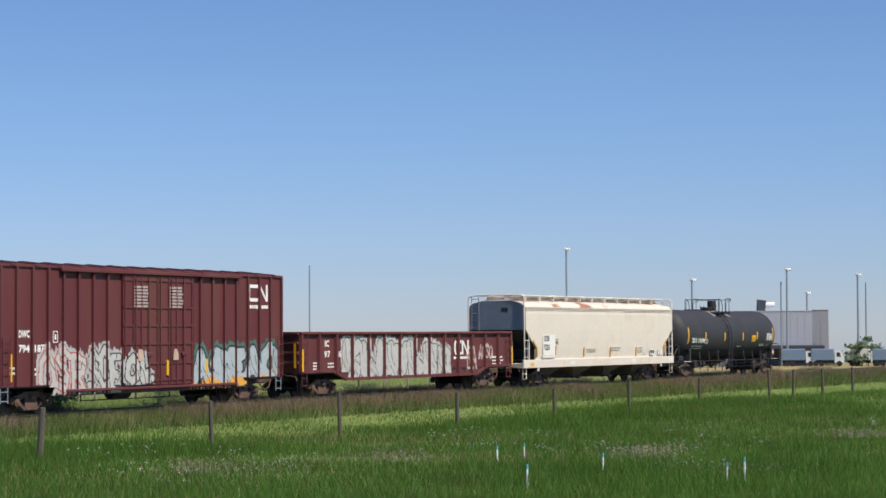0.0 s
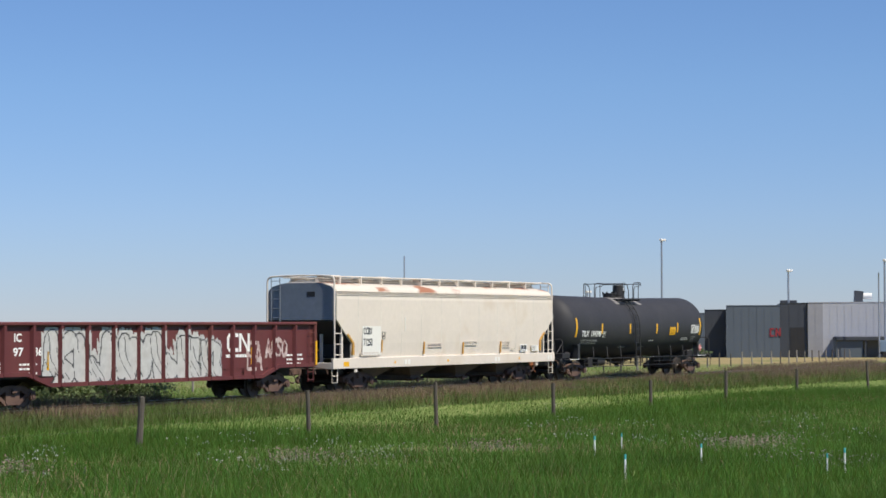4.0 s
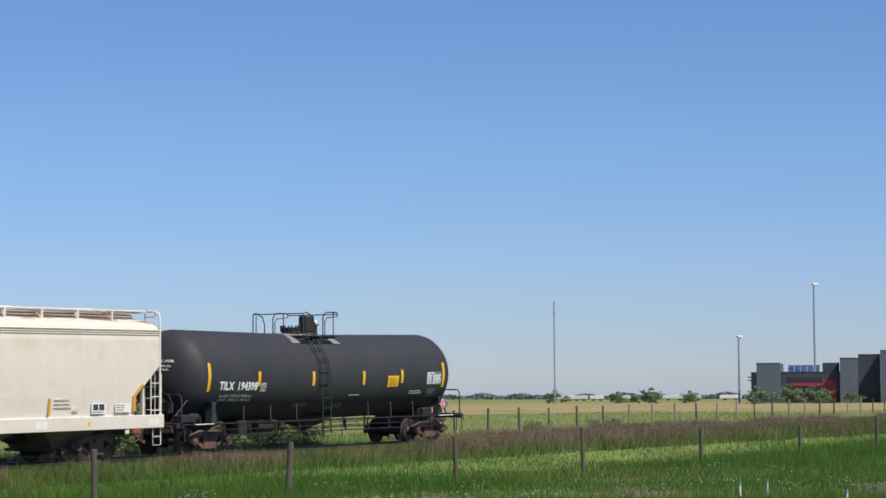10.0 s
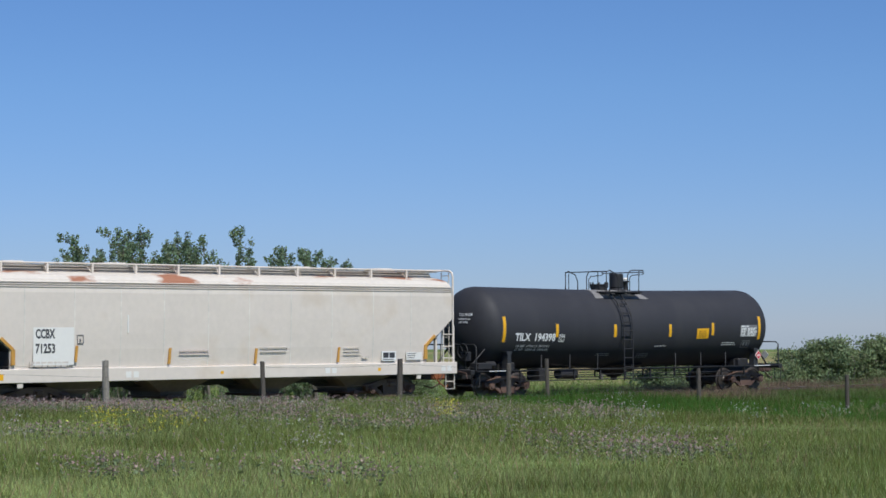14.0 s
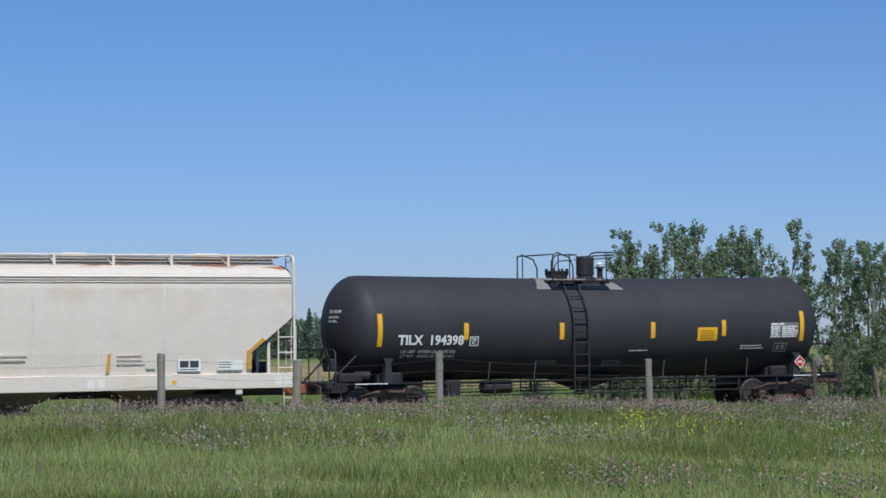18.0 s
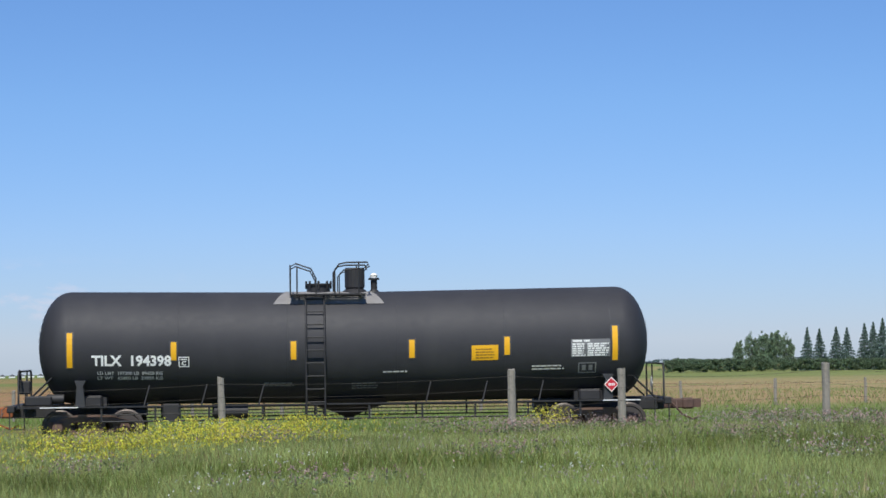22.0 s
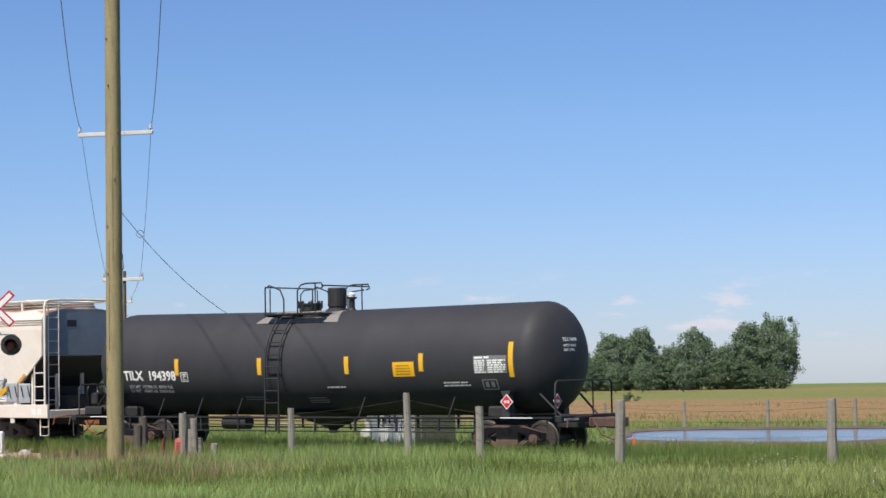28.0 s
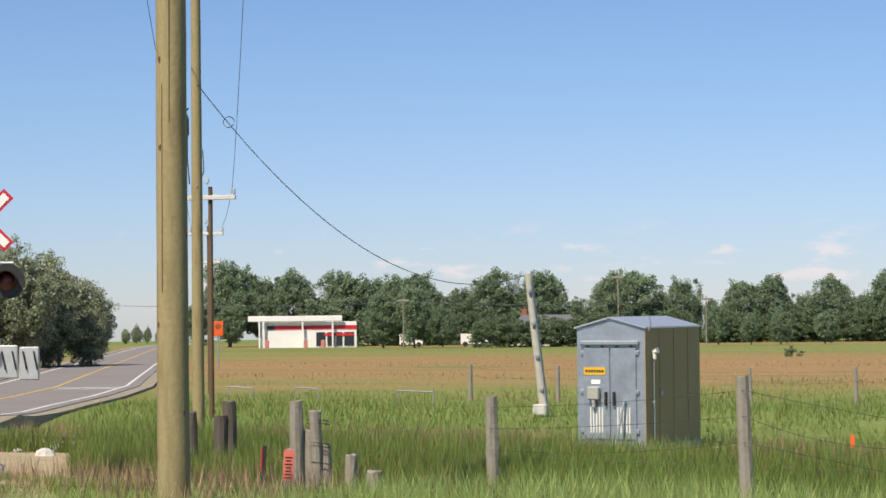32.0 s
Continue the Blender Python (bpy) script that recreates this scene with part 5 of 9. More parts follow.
# -- box car --
def box_car():
    car = thing("box_car", "oxide-red ribbed box car with double doors and colourful graffiti", "box car")
    hl, top, y0 = 9.2, 4.98, 1.48
    for sy in (1, -1):
        g = Geo()
        g.prism([(-hl, 0.98), (-6.2, 0.98), (-5.7, 0.62), (5.7, 0.62), (6.2, 0.98), (hl, 0.98), (hl, top), (-hl, top)], "y", sy * (y0 - 0.05), sy * y0)
        part("side_sheet", g, M_RED, car, "oxide-red side sheet")
        for i in range(22):
            x = -hl + 0.05 + i * (2 * hl - 0.1) / 21
            if abs(x + 0.15) < 2.35:
                continue
            g = Geo()
            g.prism([(x - 0.06, y0 * sy), (x - 0.05, sy * (y0 + 0.09)), (x + 0.05, sy * (y0 + 0.09)), (x + 0.06, y0 * sy)], "z", 1.0 if abs(x) > 6 else 0.66, top - 0.06)
            part("side_post", g, M_RED, car)
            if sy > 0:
                part("post_seam", Geo().box(x - 0.06, x - 0.125, y0 - 0.01, y0 + 0.012, 1.02 if abs(x) > 6 else 0.68, top - 0.08), M_SEAMDARK, car)
        g = Geo()
        g.box(-5.9, 5.9, sy * y0, sy * (y0 + 0.17), top - 0.17, top - 0.04, 0.02)
        g.box(-5.6, 5.6, sy * y0, sy * (y0 + 0.14), 0.74, 0.84, 0.02)
        pieces("door_track", g, M_RED, car)
    g = Geo()
    g.prism([(-y0 - 0.06, top - 0.06), (-y0 - 0.06, top + 0.02), (0, top + 0.16), (y0 + 0.06, top + 0.02), (y0 + 0.06, top - 0.06)], "x", -hl - 0.03, hl + 0.03)
    for i in range(14):
        x = -hl + 0.7 + i * (2 * hl - 1.4) / 13
        g.prism([(-y0 - 0.08, top - 0.02), (-y0 - 0.08, top + 0.05), (0, top + 0.21), (y0 + 0.08, top + 0.05), (y0 + 0.08, top - 0.02)], "x", x - 0.11, x + 0.11)
    part("roof", g, M_RED, car, "oxide-red corrugated roof")
    for sx in (1, -1):
        g = Geo()
        g.box(sx * hl, sx * (hl - 0.05), -y0, y0, 0.98, top)
        for k in range(9):
            z = 1.25 + k * 0.42
            g.box(sx * (hl), sx * (hl + 0.07), -y0 + 0.15, y0 - 0.15, z - 0.08, z + 0.08, 0.03)
        part("end_wall", g, M_RED, car)
        g = Geo()
        ladder(g, sx * (hl - 0.48), sx * (hl - 0.08), y0 + 0.12, 1.05, 2.6, 0.38, 0.015)
        part("side_ladder", g, M_RED, car)
        g = Geo()
        ladder(g, sx * (hl - 0.48), sx * (hl - 0.08), y0 + 0.02, 0.45, 1.0, 0.3, 0.018)
        part("stirrup", g, M_HOPEND, car)
        g = Geo()
        g.box(sx * (hl - 0.62), sx * (hl - 0.74), y0, y0 + 0.008, 1.15, 2.05)
        pieces("tape_mark", g, M_YEL, car)
    # double doors
    for x0, x1 in ((2.15, -0.10), (-0.14, -2.45)):
        g = Geo()
        g.box(x0, x1, y0 + 0.02, y0 + 0.09, 0.86, top - 0.18, 0.015)
        d = part("door", g, M_RED, car, "oxide-red sliding door")
        g = Geo()
        for k in range(5):
            x = x0 + (x1 - x0) * (0.04 + 0.23 * k)
            g.box(x - 0.03, x + 0.03, y0 + 0.09, y0 + 0.13, 0.9, top - 0.22)
        for z in (1.05, 1.65, 2.35, 3.0, 3.65, 4.62):
            g.box(x0, x1, y0 + 0.09, y0 + 0.12, z - 0.035, z + 0.035)
        part("door_rib", g, M_RED, d)
        # dark strips below each cross rib and along one side of each upright
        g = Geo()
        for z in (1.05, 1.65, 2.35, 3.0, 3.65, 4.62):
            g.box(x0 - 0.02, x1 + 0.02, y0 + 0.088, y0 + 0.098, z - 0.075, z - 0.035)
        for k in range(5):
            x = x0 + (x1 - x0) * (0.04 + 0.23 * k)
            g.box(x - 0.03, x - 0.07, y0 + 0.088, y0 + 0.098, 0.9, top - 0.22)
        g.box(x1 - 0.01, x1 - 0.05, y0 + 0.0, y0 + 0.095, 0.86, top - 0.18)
        part("door_strip", g, M_SEAMDARK, d, "dark strips along the door ribs")
        g = Geo()
        xm = (x0 + x1) / 2
        for k in (-0.42, 0.42):
            g.tube([(xm + k, y0 + 0.16, 0.95), (xm + k, y0 + 0.16, 4.7)], 0.022)
        g.box(xm - 0.62, xm - 0.30, y0 + 0.12, y0 + 0.18, 1.9, 2.05, 0.02)
        part("lock_rod", g, M_RED, d)
        g = Geo()
        g.prism([(xm + 0.1 - 0.17 + 0.0, 1.75), (xm + 0.27, 1.75), (xm + 0.24, 2.0), (xm + 0.16, 2.16), (xm + 0.04, 2.16), (xm - 0.06, 2.0)], "y", y0 + 0.125, y0 + 0.15)
        part("lock_plate", g, mat("rubbed pale lock", (0.5, 0.36, 0.28), 0.6, var=0.2), d)
        g = Geo()

        def lay(a0, a1, z0, z1):
            g.box(a0, a1, y0 + 0.12, y0 + 0.127, z0, z1)
        bars(g, lay, xm + 0.48, 4.34, 0.98, 7, 0.115, 0.072, int(x0 * 10) + 40, 7)
        part("door_print", g, mat("faded pinkish stencil", (0.50, 0.40, 0.385), 0.6, bump=0), d, "white unreadable notice")
    g = Geo()
    house_mark(g, -6.62, 3.95, 0.66, y0 + 0.006)
    part("railway_mark", g, M_WHITE, car, "white railway mark of plain bars")
    g = Geo()

    def lay(a0, a1, z0, z1):
        g.box(a0, a1, y0 - 0.02, y0 + 0.006, z0, z1)
    bars(g, lay, -6.65, 3.68, 1.5, 1, 0.1, 0.13, 2, 8)
    bars(g, lay, 8.6, 1.55, 0.35, 2, 0.16, 0.08, 5, 2)
    bars(g, lay, 7.45, 1.5, 0.5, 2, 0.16, 0.08, 6, 2)
    bars(g, lay, -1.5, 2.88, 0.6, 2, 0.12, 0.05, 7, 3)
    part("side_print", g, M_WHITE, car)
    for txt, z, x, w in (("DWC", 2.60, 8.12, 0.60), ("794", 2.12, 8.12, 0.60), ("187", 2.12, 7.24, 0.55)):
        vs, fs = lettering(txt, 0.33, 0.012)
        g = Geo()
        g.add(on_side(vs, x, z, y0 + 0.006, w), fs)
        part("car_number", g, M_WHITE, car, "white stencilled number")
    g = Geo()
    for a0, a1, z0, z1 in ((6.22, 5.94, 2.78, 2.81), (6.22, 5.94, 2.42, 2.45), (6.22, 6.19, 2.42, 2.81), (5.97, 5.94, 2.42, 2.81), (6.12, 6.04, 2.52, 2.7)):
        g.box(a0, a1, y0 - 0.01, y0 + 0.006, z0, z1)
    part("class_mark", g, M_WHITE, car)
    ribs = [-hl + 0.05 + i * (2 * hl - 0.1) / 21 for i in range(22)]
    ribs = [x for x in ribs if abs(x + 0.15) > 2.35]
    low = lambda x: 1.0 if abs(x) > 6.2 else 0.64
    graffiti(car, y0 + 0.002, 7.05, 4.3, 0.66, 2.32, 21, (M_GWHITE, M_GPINK, M_GGREY, M_GDARK), 3, ribs, 0.056, y0 + 0.088, low, 0.11, 0.05, 0.12)
    graffiti(car, y0 + 0.002, 4.25, 2.2, 0.66, 2.3, 24, (M_GWHITE, M_GDARK, M_GGREY, M_GDARK), 3, ribs, 0.056, y0 + 0.088, low, 0.12, 0.055, 0.12)
    graffiti(car, y0 + 0.127, 2.1, 0.35, 0.9, 2.1, 22, (M_GWHITE, M_GDARK, M_GGREY, M_GDARK), 2, (), 0.05, 0.0, None, 0.14, 0.06, 0.08)
    graffiti(car, y0 + 0.002, -2.5, -8.8, 0.66, 2.36, 23, (M_GGREEN, M_GDARK, M_GTEAL, M_GDARK), 5, ribs, 0.056, y0 + 0.088, low, 0.24, 0.085, 0.12, M_GORANGE)
    g = Geo()
    for x in (3.9, 6.5, -3.5, -0.6):
        g.box(x, x - 0.12, y0 + 0.0, y0 + (0.14 if x > -1 and x < 1 else 0.02), 1.2, 1.75)
    pieces("tape_mark", g, M_YEL, car)
    g = Geo()
    g.box(-hl, hl, -0.3, 0.3, 0.70, 1.05, 0.02)
    g.box(-hl + 0.1, hl - 0.1, -y0 + 0.06, y0 - 0.06, 0.92, 0.98)
    for x in (-5, -2.5, 0, 2.5, 5):
        g.box(x - 0.07, x + 0.07, -1.4, 1.4, 0.72, 0.95)
    g.tube([(-4.2, 1.2, 0.42), (4.2, 1.2, 0.42)], 0.02)
    for x in (-4.2, -1.4, 1.4, 4.2):
        g.tube([(x, 1.2, 0.42), (x, 1.2, 0.9)], 0.02)
    g.cyl((0.5, 0.6, 0.62), (1.6, 0.6, 0.62), 0.22, 12)
    part("underframe", g, M_DARK, car)
    for x in (-6.9, 6.9):
        truck(car, x)
    coupler(car, hl, 1)
    coupler(car, -hl, -1)
    return car


TANK, HOPPER, GONDOLA, BOXCAR = tank_car(), hopper_car(), gondola_car(), box_car()

# ---- railway track, road, pond ----
M_BALLAST = mat("dusty weed-grown ballast", (0.17, 0.135, 0.09), 0.95, var=0.35, scale=9, coarse=1.5, bump=0.8)
M_TIE = mat("weathered tie", (0.11, 0.085, 0.065), 0.9, var=0.3, scale=10, bump=0.5)
M_RAIL = mat("rusty rail", (0.17, 0.10, 0.07), 0.6, metal=0.4, var=0.2)
M_RAILTOP = mat("worn rail head", (0.5, 0.48, 0.46), 0.3, metal=1.0)


def along(s0, s1, step, outline):
    """Rings of a cross-section (lateral offset from the track's middle, height) swept along the line."""
    rings = []
    k = int((s1 - s0) / step)
    for i in range(k + 1):
        s = s0 + i * step
        rings.append([(*on_line(s, 1.55 + o)[:2], z) for o, z in outline])
    return rings


def railway():
    t = thing("railway_track", "single railway track on dusty ballast sunk in tall grass", "railway track", kind="structure")
    g = Geo().loft(along(-190, 150, 4.0, [(-1.9, -0.6), (-1.5, -0.26), (1.5, -0.26), (1.9, -0.6)]))
    part("ballast", g, M_BALLAST, t)
    for o in (-0.755, 0.755):
        g = Geo().loft(along(-190, 150, 2.0, [(o - 0.07, -0.185), (o - 0.07, -0.165), (o - 0.012, -0.15), (o - 0.012, -0.05), (o - 0.036, -0.04), (o - 0.036, -0.003), (o + 0.036, -0.003), (o + 0.036, -0.04), (o + 0.012, -0.05), (o + 0.012, -0.15), (o + 0.07, -0.165), (o + 0.07, -0.185)]))
        r = part("rail", g, M_RAIL, t)
        part("rail_head", Geo().loft(along(-190, 150, 2.0, [(o - 0.03, -0.002), (o + 0.03, -0.002), (o + 0.03, 0.0), (o - 0.03, 0.0)])), M_RAILTOP, r)
    me = Geo().box(-0.115, 0.115, -1.3, 1.3, -0.36, -0.187, 0.02).mesh("tie", M_TIE)
    for i in range(260):
        s = -104 + i * 0.58
        ob = part("tie", me, None, t)
        ob.matrix_basis = car_pose(s)
    g = Geo()
    for i in range(150):
        s = -190 + i * 0.58
        b = Geo().box(-0.115, 0.115, -1.3, 1.3, -0.36, -0.187).turn(car_pose(s))
        g.add(b.v, b.f)
    tagged(part("far_ties", g, M_TIE, t), kind="stuff")


railway()

RD, RN = Vector((-0.573, 0.819)), Vector((0.819, 0.573))


def road_at(a, o):
    """Place a metres along the road from its crossing with the track, o metres to its right-hand side."""
    o -= 2.6 * (1 - float(ease(35, 75, a)))
    x, y = -46.4 + RD.x * a + RN.x * o, 38.3 + RD.y * a + RN.y * o
    e = float(ease(6, 14, a)) * (1 - float(ease(22, 44, a)))
    z = (gz(x, y) + 0.14) * (1 - e) - 0.03 * e
    return (x, y, z)


def road():
    m = mat("worn asphalt", (0.185, 0.170, 0.165), 0.9, var=0.12, scale=12, coarse=0.3, dirt=(0.20, 0.185, 0.17), bump=0.3)
    stations = [-80, -50, -30, -20, -12, -6, 0, 4, 8, 12, 15, 18, 21, 25, 30, 36, 43, 50, 60, 75, 90, 110, 130, 160, 200, 250, 300, 360, 430, 520, 640, 800]

    def strip(o0, o1, up, skirt):
        rings = []
        for a in stations:
            z = road_at(a, 0)[2] + up
            l, r = road_at(a, o0), road_at(a, o1)
            rings.append([(l[0], l[1], z - skirt), (l[0], l[1], z), (r[0], r[1], z), (r[0], r[1], z - skirt)])
        return Geo().loft(rings)
    r = tagged(part("road", strip(-3.9, 3.9, 0, 0.7), m), "worn grey two-lane asphalt road crossing the railway", "road", kind="structure")
    for o in (-4.5, 4.3):
        tagged(part("road_shoulder", strip(o - 0.7, o + 0.25, -0.03, 0.7), mat("gravel shoulder", (0.25, 0.215, 0.16), 0.95, var=0.25, scale=8, bump=0.7)), "pale gravel road shoulder", "shoulder", kind="structure")
    rings = []
    for k in range(12):
        a = -2 + k * 2.1
        l, q = road_at(a, 4.5), road_at(a, 7.3 + 0.3 * math.sin(k * 1.7))
        za, zb = max(l[2] - 0.03, gz(l[0], l[1]) + 0.02), gz(q[0], q[1]) + 0.03
        rings.append([(l[0], l[1], za - 0.6), (l[0], l[1], za), (q[0], q[1], zb), (q[0], q[1], zb - 0.6)])
    tagged(part("straw_verge", Geo().loft(rings), mat("trampled straw", (0.34, 0.275, 0.18), 0.95, var=0.4, scale=9, coarse=1.6, dirt=(0.14, 0.15, 0.07), dirt_amt=0.7, bump=0.9)), "trampled straw-coloured verge beside the crossing", "verge", kind="structure")
    white, yellow = mat("worn white road paint", (0.62, 0.62, 0.60), 0.7, var=0.15), mat("worn yellow road paint", (0.55, 0.36, 0.08), 0.7, var=0.2)
    for o in (-3.3, 3.3):
        part("edge_line", strip(o - 0.07, o + 0.07, 0.008, 0.004), white, r)
    part("centre_line", strip(-0.08, 0.08, 0.008, 0.004), yellow, r)
    for k, a in enumerate((38, 40, 70, 72)):
        pts = [road_at(a, 0.3), road_at(a, 3.1), road_at(a + 0.7, 3.1), road_at(a + 0.7, 0.3)]
        g = Geo().add([(x, y, z + 0.012) for x, y, z in pts], [(0, 1, 2, 3)])
        part("stop_bar", g, white, r)
    g = Geo()
    for o0, o1 in ((-1.9, -1.3), (-1.25, -0.86), (-0.62, -0.22), (-0.18, 0.18), (0.22, 0.62), (0.86, 1.25), (1.3, 1.9)):
        for k in range(4):
            g.loft(along(57.5 + k * 3.3, 60.7 + k * 3.3, 3.2, [(o0, -0.2), (o0, -0.006), (o1, -0.006), (o1, -0.2)]))
    tagged(part("crossing_planks", g, mat("grey crossing plank", (0.24, 0.21, 0.18), 0.9, var=0.2)), "grey timber planks between the rails of the level crossing", "planks", kind="structure")


road()


def pond():
    m = bpy.data.materials.new("still pond water")
    m.use_nodes = True
    p = m.node_tree.nodes["Principled BSDF"]
    p.inputs["Base Color"].default_value = (0.13, 0.12, 0.105, 1)
    p.inputs["Roughness"].default_value = 0.16
    nz, bp = m.node_tree.nodes.new("ShaderNodeTexNoise"), m.node_tree.nodes.new("ShaderNodeBump")
    nz.inputs["Scale"].default_value = 3
    bp.inputs["Strength"].default_value = 0.03
    m.node_tree.links.new(nz.outputs[0], bp.inputs["Height"])
    m.node_tree.links.new(bp.outputs[0], p.inputs["Normal"])
    rnd = random.Random(5)
    g = Geo()
    n = 72
    pts = []
    for k in range(n):
        a = k * math.tau / n
        q = 1 + 0.10 * math.sin(3 * a) + 0.06 * math.sin(5 * a + 1) + rnd.uniform(-0.006, 0.006)
        x, y = -34.2 + 7.1 * q * math.cos(a), 77.0 + 7.6 * q * math.sin(a)
        pts.append((x, y))
    zw = max(gz(x, y) for x, y in pts) + 0.05
    g.add([(x, y, zw) for x, y in pts] + [(x, y, zw - 1.0) for x, y in pts], [tuple(range(n))] + [(k, (k + 1) % n, n + (k + 1) % n, n + k) for k in range(n)])
    tagged(part("water", g, m), "still grey-blue prairie pond with muddy rim", "pond", kind="structure")
    g = Geo()
    ring = [[(x, y, zw + 0.015) for x, y in pts], [(-34.2 + (x + 34.2) * 1.05, 77.0 + (y - 77.0) * 1.06, zw + 0.10) for x, y in pts], [(-34.2 + (x + 34.2) * 1.13, 77.0 + (y - 77.0) * 1.16, zw - 0.35) for x, y in pts]]
    g.loft(ring, caps=False, smooth=True)
    tagged(part("pond_bank", g, mat("damp mud bank", (0.13, 0.095, 0.075), 0.9, var=0.3, scale=4, bump=0.6)), "damp brown mud bank round the pond", "bank", kind="structure")


pond()


# ---- fences ----
def wobbly_post(h, r, seed, lean=0.04, n=9):
    rnd = random.Random(seed)
    g = Geo()
    lx, ly = rnd.uniform(-lean, lean), rnd.uniform(-lean, lean)
    rings = []
    for k in range(6):
        z = -0.3 + (h + 0.3) * k / 5
        q = r * (1.08 - 0.12 * k / 5) * rnd.uniform(0.95, 1.05)
        rings.append([(lx * max(z, 0) + q * math.cos(a * math.tau / n) * rnd.uniform(0.93, 1.06), ly * max(z, 0) + q * math.sin(a * math.tau / n) * rnd.uniform(0.93, 1.06), z + (rnd.uniform(-0.02, 0.03) if k == 5 else 0)) for a in range(n)])
    g.loft(rings, smooth=False)
    return g, (lx, ly)


def fence(name, label, posts, wires, mats, seed, r=0.075):
    """posts: x, y, height of the top. Wires sag from post to post at the given depths below the tops."""
    f = thing(name, label, "fence")
    for i, (x, y, top) in enumerate(posts):
        z = gz(x, y)
        g, _ = wobbly_post(top - z, r * random.Random(seed + i).uniform(0.85, 1.2), seed + i)
        p = part("post", g, mats[random.Random(seed * 3 + i).randrange(len(mats))], f)
        p.location = (x, y, z)
    for d in wires:
        pts = []
        for (x0, y0, t0), (x1, y1, t1) in zip(posts, posts[1:]):
            for k in range(6 if (x1, y1) != posts[-1][:2] else 7):
                u = k / 6
                pts.append((x0 + (x1 - x0) * u, y0 + (y1 - y0) * u - 0.09, (t0 + (t1 - t0) * u) - d - 0.10 * 4 * u * (1 - u) * (0.5 + 0.5 * math.sin(seed + x0 + d * 9))))
        part("wire", Geo().tube(pts, 0.004, 4), M_WIRE, f)
    return f


NEAR = [(161.0, 45.4, 0.45), (152.0, 45.3, 0.45), (143.9, 45.2, 0.50), (137.8, 45.1, 0.52), (132.2, 45.0, 0.56), (128.3, 45.0, 0.60), (117.5, 44.9, 0.38), (107.86, 44.61, 0.49), (99.39, 44.45, 0.25), (89.85, 44.13, 0.36), (80.14, 43.65, 0.64), (71.42, 43.09, 0.59), (61.28, 41.73, 0.72), (52.56, 40.61, 0.84), (46.26, 41.74, 1.14), (40.29, 42.77, 1.51), (39.08, 43.32, 1.37), (33.41, 41.8, 1.61), (27.99, 41.13, 1.59)]
MIDL = [(27.99, 41.13, 1.59), (22.53, 40.58, 1.70), (16.46, 40.3, 1.95), (12.73, 40.39, 1.80), (9.22, 39.83, 2.0), (4.47, 40.45, 1.92), (1.80, 39.9, 1.93), (-4.9, 39.61, 1.84), (-11.07, 40.04, 1.71), (-16.78, 40.37, 1.63), (-22.58, 40.74, 1.60), (-27.38, 41.09, 1.60), (-30.81, 41.32, 1.48), (-32.9, 41.9, 1.78), (-38.05, 45.45, 1.36)]
fence("pasture_fence", "dark weathered wooden posts with sagging wire along the verge", NEAR, (0.15, 0.45, 0.75), (M_WOODDK,), 3)
fence("verge_fence", "pale grey weathered wooden posts with sagging wire", MIDL[1:], (0.15, 0.45, 0.75), (M_WOOD,), 60, 0.095)


def far_fence(name, label, pts, h, seed):
    fence(name, label, [(x, y, gz(x, y) + h * random.Random(seed + i).uniform(0.92, 1.06)) for i, (x, y) in enumerate(pts)], (0.12, 0.45), (M_WOODDK, M_WOOD) if seed == 200 else (M_WOOD,), seed, 0.08)


far_fence("east_field_fence", "weathered wooden posts of a far field fence", [(116 + i * 4.6 + i * i * 0.03, 81.2 + i * 0.52 + i * i * 0.014) for i in range(40)], 1.55, 200)
far_fence("far_side_fence", "pale wooden posts of the fence beyond the track", [(-62 + i * 3.9, 85.5 + 0.02 * (i - 15) ** 2) for i in range(17)] + [(6 + i * 5.2, 93 + i * 1.9) for i in range(13)] + [(75 + i * 6.5, 118 - i * 6.5) for i in range(6)], 1.35, 300)


# ---- things by the crossing ----
def pole(name, label, x, y, top, r0, r1, material, seed=1):
    p = thing(name, label, "utility pole", "roadside poles")
    z = gz(x, y)
    p.location = (x, y, z)
    rnd = random.Random(seed)
    rings = []
    n = 18
    for k in range(14):
        u = k / 13
        r = r0 + (r1 - r0) * u
        rings.append([(r * rnd.uniform(0.97, 1.03) * math.cos(a * math.tau / n), r * rnd.uniform(0.97, 1.03) * math.sin(a * math.tau / n), -0.5 + (top - z + 0.5) * u) for a in range(n)])
    part("pole_shaft", Geo().loft(rings, smooth=True), material, p)
    return p


p1 = pole("utility_pole", "tall pale treated timber utility pole close to the verge", -40.53, 41.19, 12.0, 0.213, 0.185, M_POLE, seed=2)
g = Geo()
for k in range(9):
    a = random.Random(k).uniform(0.3, 2.8)
    zz = 1.2 + k * 1.15
    g.box(0.205 * math.cos(a + 3.6) - 0.012, 0.205 * math.cos(a + 3.6) + 0.012, 0.205 * math.sin(a + 3.6) - 0.012, 0.205 * math.sin(a + 3.6) + 0.012, zz, zz + 0.06)
pieces("knot", g, M_POLEDK, p1)
g = Geo()
for k in range(4):
    a = -2.2 + k * 0.55
    g.tube([(0.210 * math.cos(a) , 0.210 * math.sin(a), 0.6 + k * 2.2), (0.203 * math.cos(a + 0.05), 0.203 * math.sin(a + 0.05), 3.2 + k * 2.3)], 0.004, 4)
part("drying_crack", g, M_POLEDK, p1)

AX = Vector((0.985, 0.17, 0))


